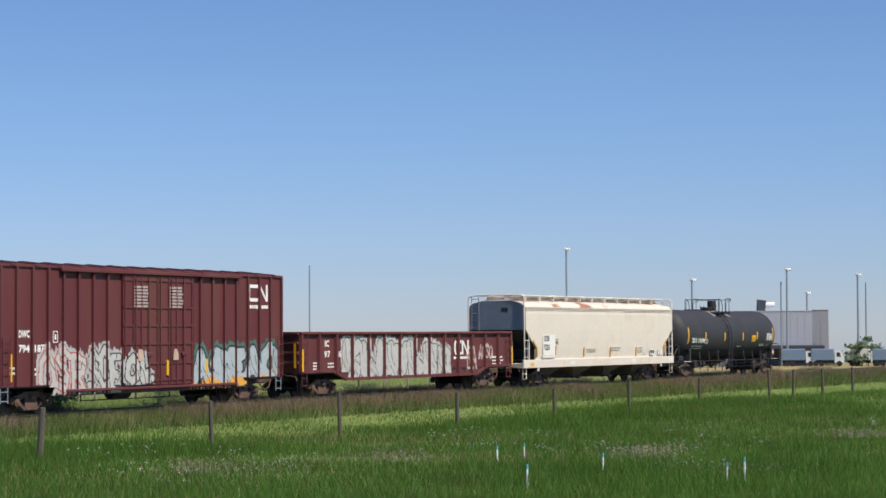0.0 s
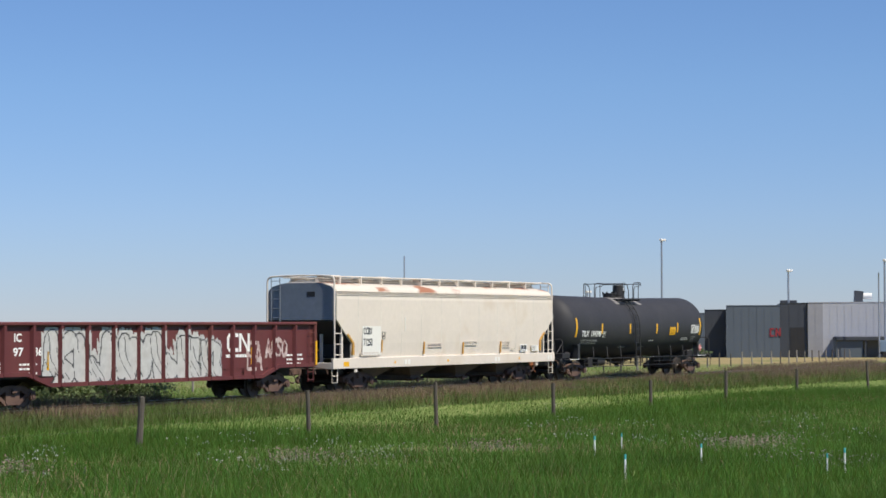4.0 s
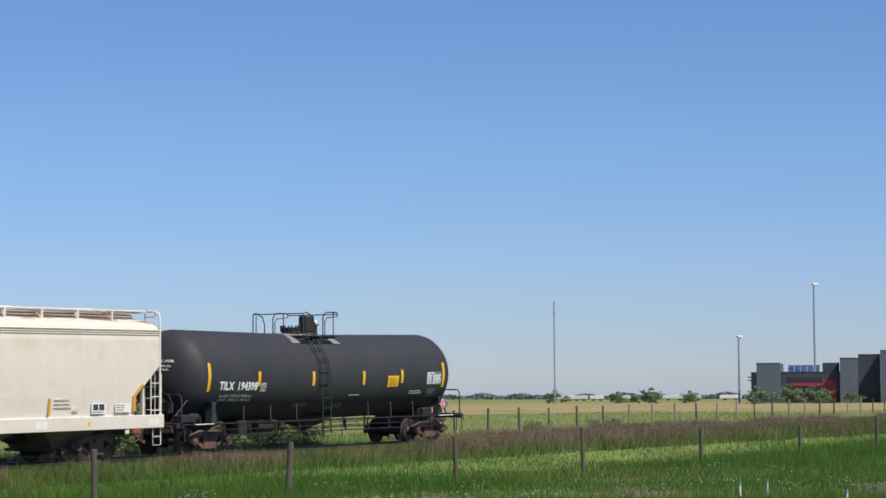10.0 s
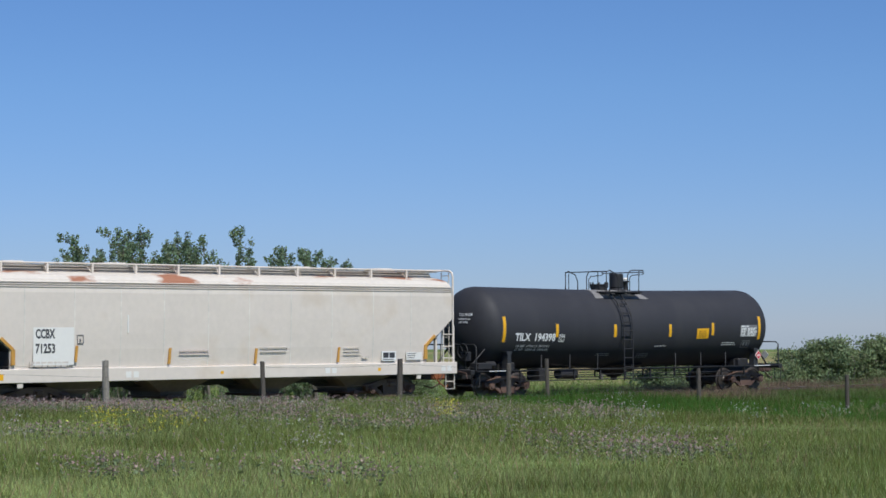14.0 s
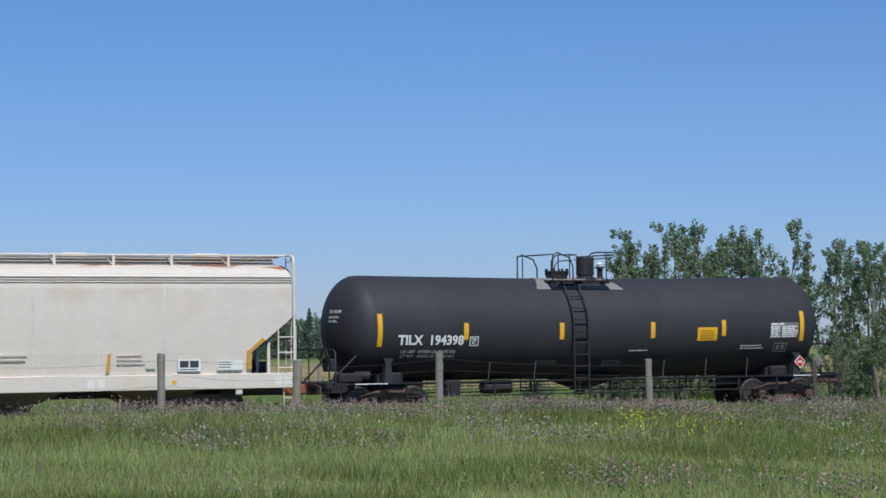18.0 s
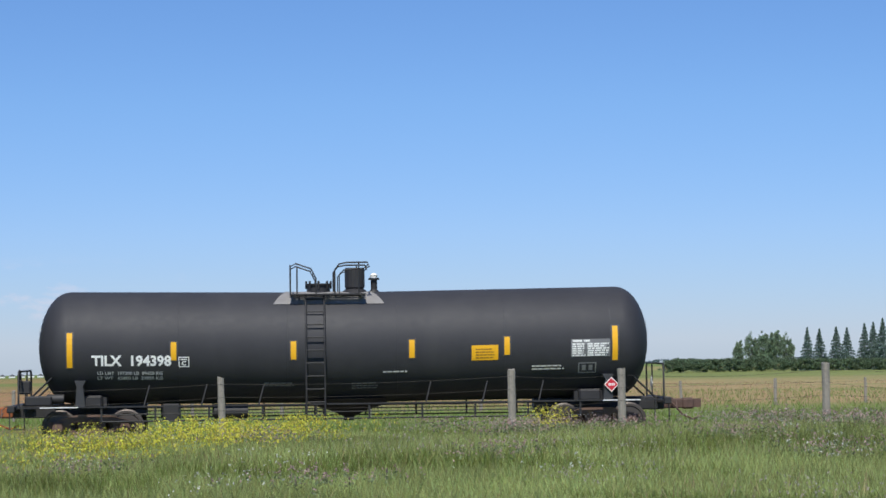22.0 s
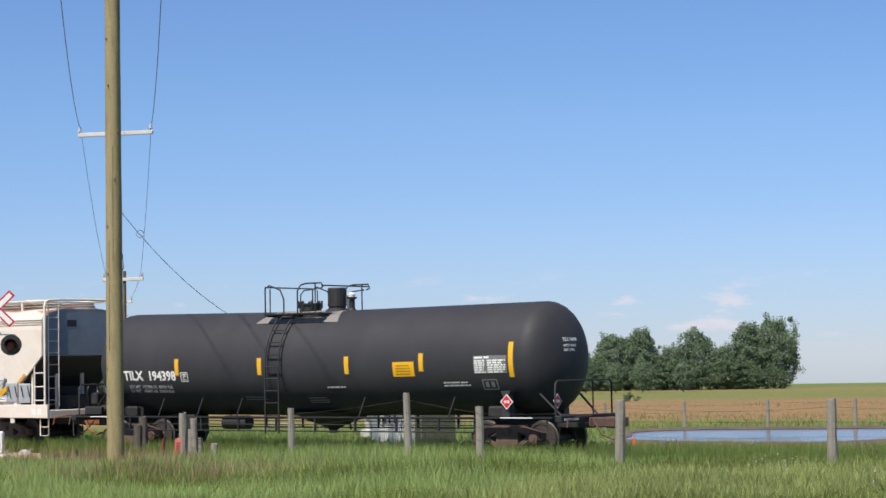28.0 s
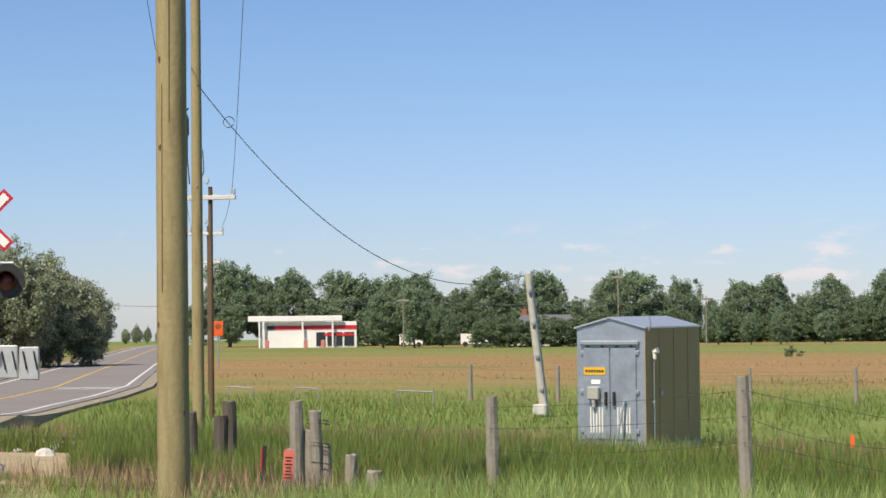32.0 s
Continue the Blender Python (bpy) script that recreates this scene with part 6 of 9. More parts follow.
def crossarm_pole(x, y, top, r0, r1, material, half, seed):
    p = pole("utility_pole", "utility pole with a pale crossarm and insulators", x, y, top, r0, r1, material, seed=seed)
    z = top - gz(x, y)
    g = Geo()
    d = AX * half
    b = Geo().box(-half, half, -0.05, 0.05, -0.07, 0.07, 0.015).turn(Matrix.Translation((0, -0.12, z - 0.35)) @ Matrix.Rotation(0.17, 4, "Z"))
    part("crossarm", b, mat("bleached crossarm", (0.55, 0.53, 0.5), 0.8, var=0.1), p)
    for k in (-0.96, -0.02, 0.94):
        g = Geo()
        q = d * k
        zz = z - 0.28 + (0.35 if abs(k) < 0.1 else 0)
        g.cyl((q.x, q.y - 0.12, zz), (q.x, q.y - 0.12, zz + 0.12), 0.03, 8)
        g.cyl((q.x, q.y - 0.12, zz + 0.05), (q.x, q.y - 0.12, zz + 0.20), 0.07, 10, 0.04)
        part("insulator", g, mat("grey porcelain", (0.42, 0.44, 0.46), 0.25), p)
    return p


p2 = crossarm_pole(-53.4, 60.1, 10.95, 0.15, 0.11, M_POLE, 1.42, 5)
g = Geo()
g.cyl((-0.17, -0.13, 7.35), (-0.17, -0.13, 7.75), 0.04, 8)
g.tube([(-0.16, -0.12, 7.75), (-0.2, -0.16, 7.9), (-0.14, -0.12, 8.0)], 0.018)
g.tube([(-0.17, -0.13, 7.35), (-0.18, -0.12, 6.8), (-0.14, -0.1, 6.2)], 0.014)
g.tube([(0.13, 0.06, 7.0), (0.15, 0.08, 6.5), (0.08, -0.1, 6.1)], 0.012)
part("service_bracket", g, M_DARK, p2)
p3 = crossarm_pole(-63.2, 74.8, 6.55, 0.085, 0.07, M_POLEDK, 0.95, 6)
p4 = crossarm_pole(-77.6, 95.4, 6.3, 0.06, 0.05, M_POLEDK, 0.8, 7)
p5 = crossarm_pole(-96, 122, 5.8, 0.06, 0.05, M_POLEDK, 0.8, 8)
p6 = crossarm_pole(-130, 170, 5.2, 0.06, 0.05, M_POLEDK, 0.8, 9)


def cable(name, label, a, b, sag, r, n=16):
    pts = [(a[0] + (b[0] - a[0]) * k / n, a[1] + (b[1] - a[1]) * k / n, a[2] + (b[2] - a[2]) * k / n - sag * 4 * (k / n) * (1 - k / n)) for k in range(n + 1)]
    return tagged(part(name, Geo().tube(pts, r, 5), M_CABLE), label, "cable")


for o, z in ((-1.36, 10.9), (0.0, 11.25), (1.34, 10.9)):
    cable("power_line", "thin overhead power line between the roadside poles", (-40.5 + o, 41.1 + o * 0.17, 11.85), (-53.4 + o, 60.0 + o * 0.17, z), 0.5, 0.012)
for o, z in ((-0.9, 6.45), (0.9, 6.45)):
    cable("power_line", "thin overhead power line between the roadside poles", (-53.4 + o * 1.48, 60.0 + o * 0.25, 10.9), (-63.2 + o, 74.7, z), 0.4, 0.009)
    cable("power_line", "thin overhead power line between the roadside poles", (-63.2 + o, 74.7, z), (-77.6 + o * 0.85, 95.3, 6.2), 0.2, 0.008)
d = cable("service_drop", "dark service cable sagging from the roadside pole", (-53.3, 60.0, 7.95), (-53.3, 77.1, 3.6), 1.8, 0.012, 32)
loop = Geo().tube([(-53.3 + 0.16 * math.cos(a), 61.3, 7.15 + 0.13 * math.sin(a)) for a in [k * math.tau / 14 for k in range(14)]], 0.010, 5)
part("cable_loop", loop, M_CABLE, d)


def leaning_pole():
    x, y = -52.8, 77.4
    p = thing("leaning_pole", "short pale utility pole leaning beside the signal hut", "utility pole")
    p.location = (x, y, gz(x, y))
    g = Geo().cyl((0.05, 0, -0.3), (-0.42, -0.15, 4.35), 0.15, 14, 0.12)
    part("pole_shaft", g, mat("silvered pole timber", (0.42, 0.40, 0.35), 0.85, var=0.15, streak=True, coarse=6, bump=0.3), p)
    g = Geo().tube([(0.12, -0.1, 0.3), (-0.05, -0.19, 2.0), (-0.30, -0.26, 4.2)], 0.025)
    for z in (0.8, 1.8, 2.8, 3.8):
        g.box(-0.1 * z + 0.02, -0.1 * z + 0.14, -0.05 * z - 0.17, -0.05 * z - 0.11, z, z + 0.08)
    part("conduit", g, M_GALV, p)
    g = Geo()
    for k in range(5):
        g.tube([(-0.42, -0.15, 4.3), (-0.62 - 0.06 * k, -0.2, 4.45 - 0.05 * k), (-0.72 - 0.05 * k, -0.2, 4.1 - 0.1 * k), (-0.74 - 0.03 * k, -0.2, 3.75)], 0.012, 4)
    part("loose_wire", g, M_GALV, p)
    g = Geo().box(-0.25, 0.2, -0.35, -0.1, 0.05, 0.4, 0.05)
    part("base_box", g, M_CONC, p)


leaning_pole()


def signal_hut():
    h = thing("signal_hut", "galvanised steel signal hut with double doors and a peaked roof", "signal hut")
    h.matrix_basis = pose(-42.5, 61.21, -0.48, 0, 0, -2)
    w, d, e = 1.63, 2.85, 2.62
    g = Geo().box(-w, 0, 0, d, 0.08, e)
    part("hut_body", g, M_ZINC, h, "galvanised front wall")
    # same zinc as the front, its ground reflection painted as brown
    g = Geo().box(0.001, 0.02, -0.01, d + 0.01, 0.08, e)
    part("side_wall", g, M_ZINCSIDE, h, "zinc side wall with its brown reflection painted in")
    g = Geo().prism([(-w - 0.05, e + 0.0), (-w / 2, e + 0.225), (0.05, e + 0.0), (0.05, e + 0.035), (-w / 2, e + 0.26), (-w - 0.05, e + 0.035)], "y", -0.05, d + 0.05)
    part("roof", g, mat("zinc roof sheet", (0.55, 0.58, 0.62), 0.35, metal=0.6, var=0.08), h, "pale zinc roof")
    g = Geo().prism([(-w, e), (-w / 2, e + 0.22), (0, e)], "y", 0.0, 0.02)
    part("gable", g, M_ZINC, h)
    for x0, x1 in ((-w + 0.16, -w / 2 - 0.02), (-w / 2 + 0.02, -0.2)):
        g = Geo().box(x0, x1, -0.035, -0.002, 0.22, e - 0.42, 0.01)
        dd = part("door", g, M_ZINC, h, "galvanised steel door")
        g = Geo()
        for k in range(5):
            xs = (x0 + x1) / 2 - 0.14 + k * 0.07
            g.box(xs - 0.014, xs + 0.014, -0.045, -0.036, 0.36, 0.92)
        pieces("vent_slot", g, M_PANEL, dd, "pale louvre strips")
    g = Geo()
    for z in (0.35, 1.2, 2.05):
        g.box(-w + 0.08, -w + 0.17, -0.045, -0.004, z, z + 0.09, 0.01)
        g.box(-0.22, -0.13, -0.045, -0.004, z, z + 0.09, 0.01)
    pieces("hinge", g, M_GALV, h)
    g = Geo().box(-w + 0.1, -0.12, -0.09, -0.002, e - 0.36, e - 0.26, 0.02)
    part("drip_rail", g, M_GALV, h)
    g = Geo()
    for k in range(4):
        g.box(-w + 0.25 + k * 0.35, -w + 0.29 + k * 0.35, -0.05, 0, e - 0.40, e - 0.37)
    pieces("rail_bolt", g, M_DARK, h)
    g = Geo().box(-w + 0.18, -w + 0.70, -0.045, -0.036, 1.62, 1.78)
    y = part("warning_plate", g, M_YEL, h, "yellow notice plate")
    g = Geo()
    for k in range(7):
        g.box(-w + 0.22 + k * 0.065, -w + 0.27 + k * 0.065, -0.05, -0.046, 1.67, 1.73)
    part("plate_print", g, M_BLACKTXT, y)
    g = Geo().box(-w + 0.36, -w + 0.58, -0.045, -0.036, 1.42, 1.51)
    part("white_plate", g, M_WHITE, h)
    g = Geo().box(-w + 0.3, -w + 0.58, -0.16, -0.036, 1.08, 1.36, 0.02)
    g.tube([(-w + 0.44, -0.1, 1.08), (-w + 0.44, -0.1, 0.92)], 0.05)
    part("meter_box", g, mat("grey meter casing", (0.36, 0.36, 0.34), 0.5), h, "grey electric meter box")
    g = Geo()
    for x in (-w / 2 - 0.1, -w / 2 + 0.1):
        g.box(x - 0.025, x + 0.025, -0.10, -0.03, 0.95, 1.25, 0.01)
    pieces("door_handle", g, M_DARK, h, "dark door handle")
    g = Geo().tube([(0.05, 0.35, 2.0), (0.05, 0.35, 0.2)], 0.012)
    g.box(0.02, 0.11, 0.30, 0.40, 1.93, 2.12, 0.03)
    g.cyl((0.02, 0.35, 2.1), (0.16, 0.35, 2.14), 0.06, 10)
    g.box(0.02, 0.06, 0.31, 0.39, 1.0, 1.05)
    part("conduit", g, M_PANEL, h, "pale conduit with a weatherhead")
    g = Geo().cyl((0.02, 0.75, 1.2), (0.06, 0.75, 1.2), 0.06, 12)
    part("side_knob", g, M_GALV, h)
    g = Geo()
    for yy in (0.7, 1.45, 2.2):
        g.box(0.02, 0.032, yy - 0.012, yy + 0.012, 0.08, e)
    pieces("wall_seam", g, M_ZINCSIDE, h)
    g = Geo().box(-w - 0.05, 0.07, -0.05, d + 0.05, -0.3, 0.08, 0.02)
    part("base_frame", g, M_GALV, h)
    for q in ((0.1, 0.0), (0.1, d)):
        g = Geo().tube([(q[0], q[1], e - 0.05), (q[0] + 0.05, q[1], e + 0.1), (q[0] + 0.02, q[1], e + 0.28)], 0.02)
        part("lifting_eye", g, M_GALV, h)
    s = tagged(part("leaning_stake", Geo().cyl((-0.58, -0.35, 0.0), (-0.45, -0.1, 1.08), 0.03, 8), M_GALV), "pale metal stake leaning against the hut door", "stake")
    s.matrix_basis = h.matrix_basis.copy()


signal_hut()


def crossing_signal():
    s = thing("crossing_signal", "railway crossing signal with crossbuck, twin lamps and a gate mechanism", "crossing signal")
    x, y = -47.54, 45.66
    s.matrix_basis = pose(x, y, gz(x, y) + 0.1, 0, 0, 33)
    al = mat("weathered aluminium", (0.52, 0.53, 0.54), 0.4, metal=0.5, var=0.1)
    part("mast", Geo().cyl((0, 0, 0), (0, 0, 4.55), 0.075, 14).cyl((0, 0, 4.55), (0, 0, 4.62), 0.09, 12), al, s)
    g = Geo().box(-0.3, 0.3, -0.3, 0.3, -0.3, 0.12, 0.04).box(-0.19, 0.19, -0.19, 0.19, 0.12, 0.75, 0.04)
    part("base_casting", g, M_PANEL, s)
    for k, a in enumerate((45, -45)):
        w = part("crossbuck_board", Geo().box(-0.62, 0.62, -0.11 - 0.012 * k, -0.10 - 0.012 * k, -0.11, 0.11), M_REDSIGN, s, "red-edged white crossbuck board")
        w.location, w.rotation_euler = (0, 0, 4.12), (0, radians(a), 0)
        part("board_face", Geo().box(-0.57, 0.57, -0.115 - 0.012 * k, -0.11 - 0.012 * k, -0.065, 0.065), M_WHITE, w)
    part("lamp_bar", Geo().tube([(-0.5, -0.02, 3.42), (0.5, -0.02, 3.42)], 0.03).box(-0.1, 0.1, -0.1, 0.1, 3.36, 3.5, 0.02), al, s)
    for sx in (-1, 1):
        g = Geo()
        n = 24
        g.cyl((sx * 0.4, -0.06, 3.12), (sx * 0.4, -0.10, 3.12), 0.29, n)
        part("lamp_backplate", g, M_DARK, s)
        g = Geo().cyl((sx * 0.4, 0.15, 3.12), (sx * 0.4, -0.10, 3.12), 0.12, 14)
        for k in range(13):
            a0, a1 = math.radians(-10 + k * 15.4), math.radians(-10 + (k + 1) * 15.4)
            r = 0.17
            q = [(sx * 0.4 + r * math.cos(a), yy, 3.12 + r * math.sin(a)) for yy, a in ((-0.10, a0), (-0.34, a0), (-0.34, a1), (-0.10, a1))]
            g.add(q, [(0, 1, 2, 3)])
        part("lamp_hood", g, M_DARK, s)
        g = Geo()
        g.loft([[(sx * 0.4 + r * math.cos(k * math.tau / 18), yy, 3.12 + r * math.sin(k * math.tau / 18)) for k in range(18)] for r, yy in ((0.155, -0.101), (0.15, -0.12), (0.10, -0.145), (0.03, -0.155))], smooth=True)
        part("lens", g, glow("lit red lens", (1.0, 0.022, 0.008), 2.6) if sx < 0 else mat("dark red lens", (0.09, 0.012, 0.01), 0.2, bump=0), s, "glowing red lens" if sx < 0 else "unlit dark red lens")
    g = Geo().box(-0.16, 0.26, -0.30, 0.26, 1.72, 2.22, 0.05).box(-0.34, -0.14, -0.22, 0.1, 1.82, 2.12, 0.04).box(-0.10, 0.20, -0.34, -0.30, 1.80, 2.10, 0.02).box(0.22, 0.36, -0.25, 0.2, 1.80, 2.08, 0.03).cyl((-0.02, -0.40, 1.94), (-0.02, -0.30, 1.94), 0.09, 12)
    part("gate_mechanism", g, mat("pale grey casing", (0.46, 0.46, 0.45), 0.5, var=0.15, dirt=(0.25, 0.24, 0.22), dirt_amt=0.5), s)
    for k in range(2):
        g = Geo().box(0.28 + k * 0.34, 0.60 + k * 0.34, -0.34, -0.26, 1.54 - 0.03 * k, 2.08 - 0.03 * k, 0.02)
        part("counterweight", g, mat("pale zinc plate", (0.55, 0.56, 0.57), 0.45, metal=0.4), s, "pale zinc counterweight plate")
    g = Geo()
    for k in range(4):
        g.tube([(0.34 + k * 0.17, -0.35, 1.98), (0.40 + k * 0.17, -0.36, 1.68)], 0.014)
    pieces("weight_bolt", g, M_DARK, s)
    g = Geo().prism([(-0.32, 1.35), (0.30, 1.85), (0.30, 2.0), (-0.32, 1.52)], "y", -0.40, -0.36)
    part("gate_bracket", g, M_YEL, s, "yellow gate arm bracket")
    arm = part("gate_arm", Geo().box(-6.2, 0.0, -0.42, -0.36, 1.42, 1.54, 0.01), M_WHITE, s, "white gate arm with red bands")
    for k in range(6):
        part("red_band", Geo().box(-1.1 - k * 0.95, -1.45 - k * 0.95, -0.424, -0.356, 1.417, 1.543), M_REDSIGN, arm)


crossing_signal()


def corner_posts():
    """The old corner of the fence: round posts wired together."""
    for x, y, top, r in ((-41.62, 45.89, 1.23, 0.105), (-41.35, 46.05, 1.08, 0.095), (-41.25, 46.12, 0.56, 0.09), (-40.94, 46.31, 0.40, 0.095), (-40.64, 46.48, 0.16, 0.12), (-41.44, 46.0, 0.79, 0.095), (-45.26, 49.48, 1.03, 0.12), (-45.4, 49.37, 0.78, 0.125), (-45.8, 49.1, 0.86, 0.09)):
        z = gz(x, y)
        g, _ = wobbly_post(top - z, r, int(x * 100) % 977, 0.05, 11)
        p = tagged(new("old_post", g.mesh("old_post", M_WOODDK if x < -42 else M_WOOD)), "old round grey fence post at the wired corner", "post", "corner posts")
        p.location = (x, y, z)
    g = Geo()
    for z in (0.55, 0.6, 0.9, 0.95, 0.3):
        g.tube([(-41.5, 45.95, z), (-41.35, 45.93, z + 0.02), (-41.15, 46.05, z - 0.02), (-41.3, 46.2, z)], 0.008, 4)
    tagged(part("wire_binding", g, M_WIRE), "rusty wire wound round the corner posts", "wire")
    for x, y, h, m, lab in ((-40.96, 43.93, 0.66, M_DARK, "thin dark metal marker post"), (-40.67, 44.12, 0.64, M_GALV, "cable marker post with a red plate")):
        t = thing("marker_post", lab + " in the grass", "marker post")
        t.matrix_basis = pose(x, y, gz(x, y), 0, 3, 33)
        part("marker_stake", Geo().box(-0.028, 0.028, -0.015, 0.015, -0.2, h, 0.005), m, t)
        if m is M_GALV:
            f = part("marker_plate", Geo().box(-0.075, 0.075, -0.025, -0.016, h - 0.46, h - 0.02, 0.003), mat("faded red plate", (0.72, 0.17, 0.13), 0.5, var=0.1), t, "faded red warning plate")
            g = Geo()
            for k in range(7):
                w = 0.055 * random.Random(k).uniform(0.6, 1.0)
                g.box(-w, w, -0.028, -0.0255, h - 0.14 - k * 0.048, h - 0.12 - k * 0.048)
            part("plate_print", g, M_DARK, f)
        else:
            part("marker_edge", Geo().box(-0.05, -0.029, -0.02, 0.02, 0.3, h - 0.05), M_REDSIGN, t)


corner_posts()
for i, (x, y, top) in enumerate(((64.6, 29.8, -0.2), (66.6, 30.01, -0.22), (55.87, 24.75, -0.07), (62.23, 25.84, -0.18), (58.31, 21.28, -0.08), (59.61, 21.37, -0.04))):
    s = thing("survey_stake", "white survey stake with a teal painted top", "stake", "survey stakes")
    z = gz(x, y)
    s.location = (x, y, z)
    thin = 0.6 if i in (1, 4) else 1.0
    part("stake_shaft", Geo().box(-0.024 * thin, 0.024 * thin, -0.012, 0.012, -0.2, top - z - 0.09), M_WHITE, s)
    part("painted_tip", Geo().box(-0.026 * thin, 0.026 * thin, -0.014, 0.014, top - z - 0.10, top - z), mat("teal paint", (0.06, 0.42, 0.42), 0.5), s, "teal painted tip")
for x, y in ((-37.8, 60.9), (-35.2, 62.3)):
    tagged(new("pin_flag", Geo().box(-0.045, 0.045, -0.01, 0.01, 0.22, 0.48).box(-0.008, 0.008, -0.006, 0.006, -0.1, 0.22).mesh("pin_flag", M_ORANGE)), "small orange plastic marker in the grass", "marker").location = (x, y, gz(x, y))
for k, (x, y, r) in enumerate(((-50.6, 51.0, 0.20), (-51.2, 52.1, 0.2), (-51.6, 51.4, 0.15), (-45.6, 47.6, 0.18))):
    rnd = random.Random(k)
    g = Geo()
    g.loft([[(r * q * (1 + rnd.uniform(-0.2, 0.2)) * math.cos(a * math.tau / 8), r * q * (1 + rnd.uniform(-0.2, 0.2)) * math.sin(a * math.tau / 8), r * z) for a in range(8)] for q, z in ((0.8, -0.3), (1.0, 0.2), (0.8, 0.7), (0.3, 0.95))])
    tagged(new("rock", g.mesh("rock", M_CONC)), "pale broken rock beside the crossing", "rock", "crossing rocks").location = (x, y, gz(x, y))
for k, (x, y, w) in enumerate(((-73.1, 91.1, 1.0), (-69.5, 90.4, 0.9), (-62.8, 87.2, 1.3))):
    f = thing("guard_frame", "low pale pipe frame standing in the grass", "frame", "pipe frames")
    f.matrix_basis = pose(x, y, gz(x, y), 0, 0, 30)
    part("top_pipe", Geo().tube([(-w / 2, 0, 0.46), (w / 2, 0, 0.40)], 0.03), M_GALV, f)
    for sx in (-1, 1):
        part("leg", Geo().tube([(sx * w / 2, 0, -0.2), (sx * w / 2, 0, 0.43 - 0.03 * sx)], 0.025), M_GALV, f)

# ---- far buildings ----
def facing(x, y, ex, ey):
    """Pose on the ground at x, y whose own y points away from ex, ey; its x runs to the right as seen from there."""
    return pose(x, y, gz(x, y), 0, 0, math.degrees(math.atan2(y - ey, x - ex)) - 90)


M_SLATE = mat("slate blue cladding", (0.095, 0.118, 0.145), 0.6, var=0.06, coarse=0.3, scale=2, bump=0.05)
M_SLATEDK = mat("dark slate cladding", (0.048, 0.055, 0.068), 0.6, var=0.08, scale=2, bump=0.05)
M_LIGHTCLAD = mat("pale grey cladding", (0.43, 0.44, 0.48), 0.6, var=0.05, coarse=0.3, scale=2, bump=0.05)
M_BEIGE = mat("mid grey cladding", (0.31, 0.31, 0.33), 0.65, var=0.06, scale=2)
M_GLASSDK = mat("dark window glass", (0.03, 0.035, 0.045), 0.15, var=0.1, bump=0)
M_REDTRIM = mat("red cladding", (0.30, 0.035, 0.045), 0.5, var=0.08)


def clad(g, x0, x1, y0, y1, z0, z1, step=1.2):
    """A block with shallow upright cladding ribs on its face."""
    g.box(x0, x1, y0, y1, z0, z1)
    k = int((x1 - x0) / step)
    for i in range(1, k):
        x = x0 + (x1 - x0) * i / k
        g.box(x - 0.03, x + 0.03, y0 - 0.03, y0, z0, z1)


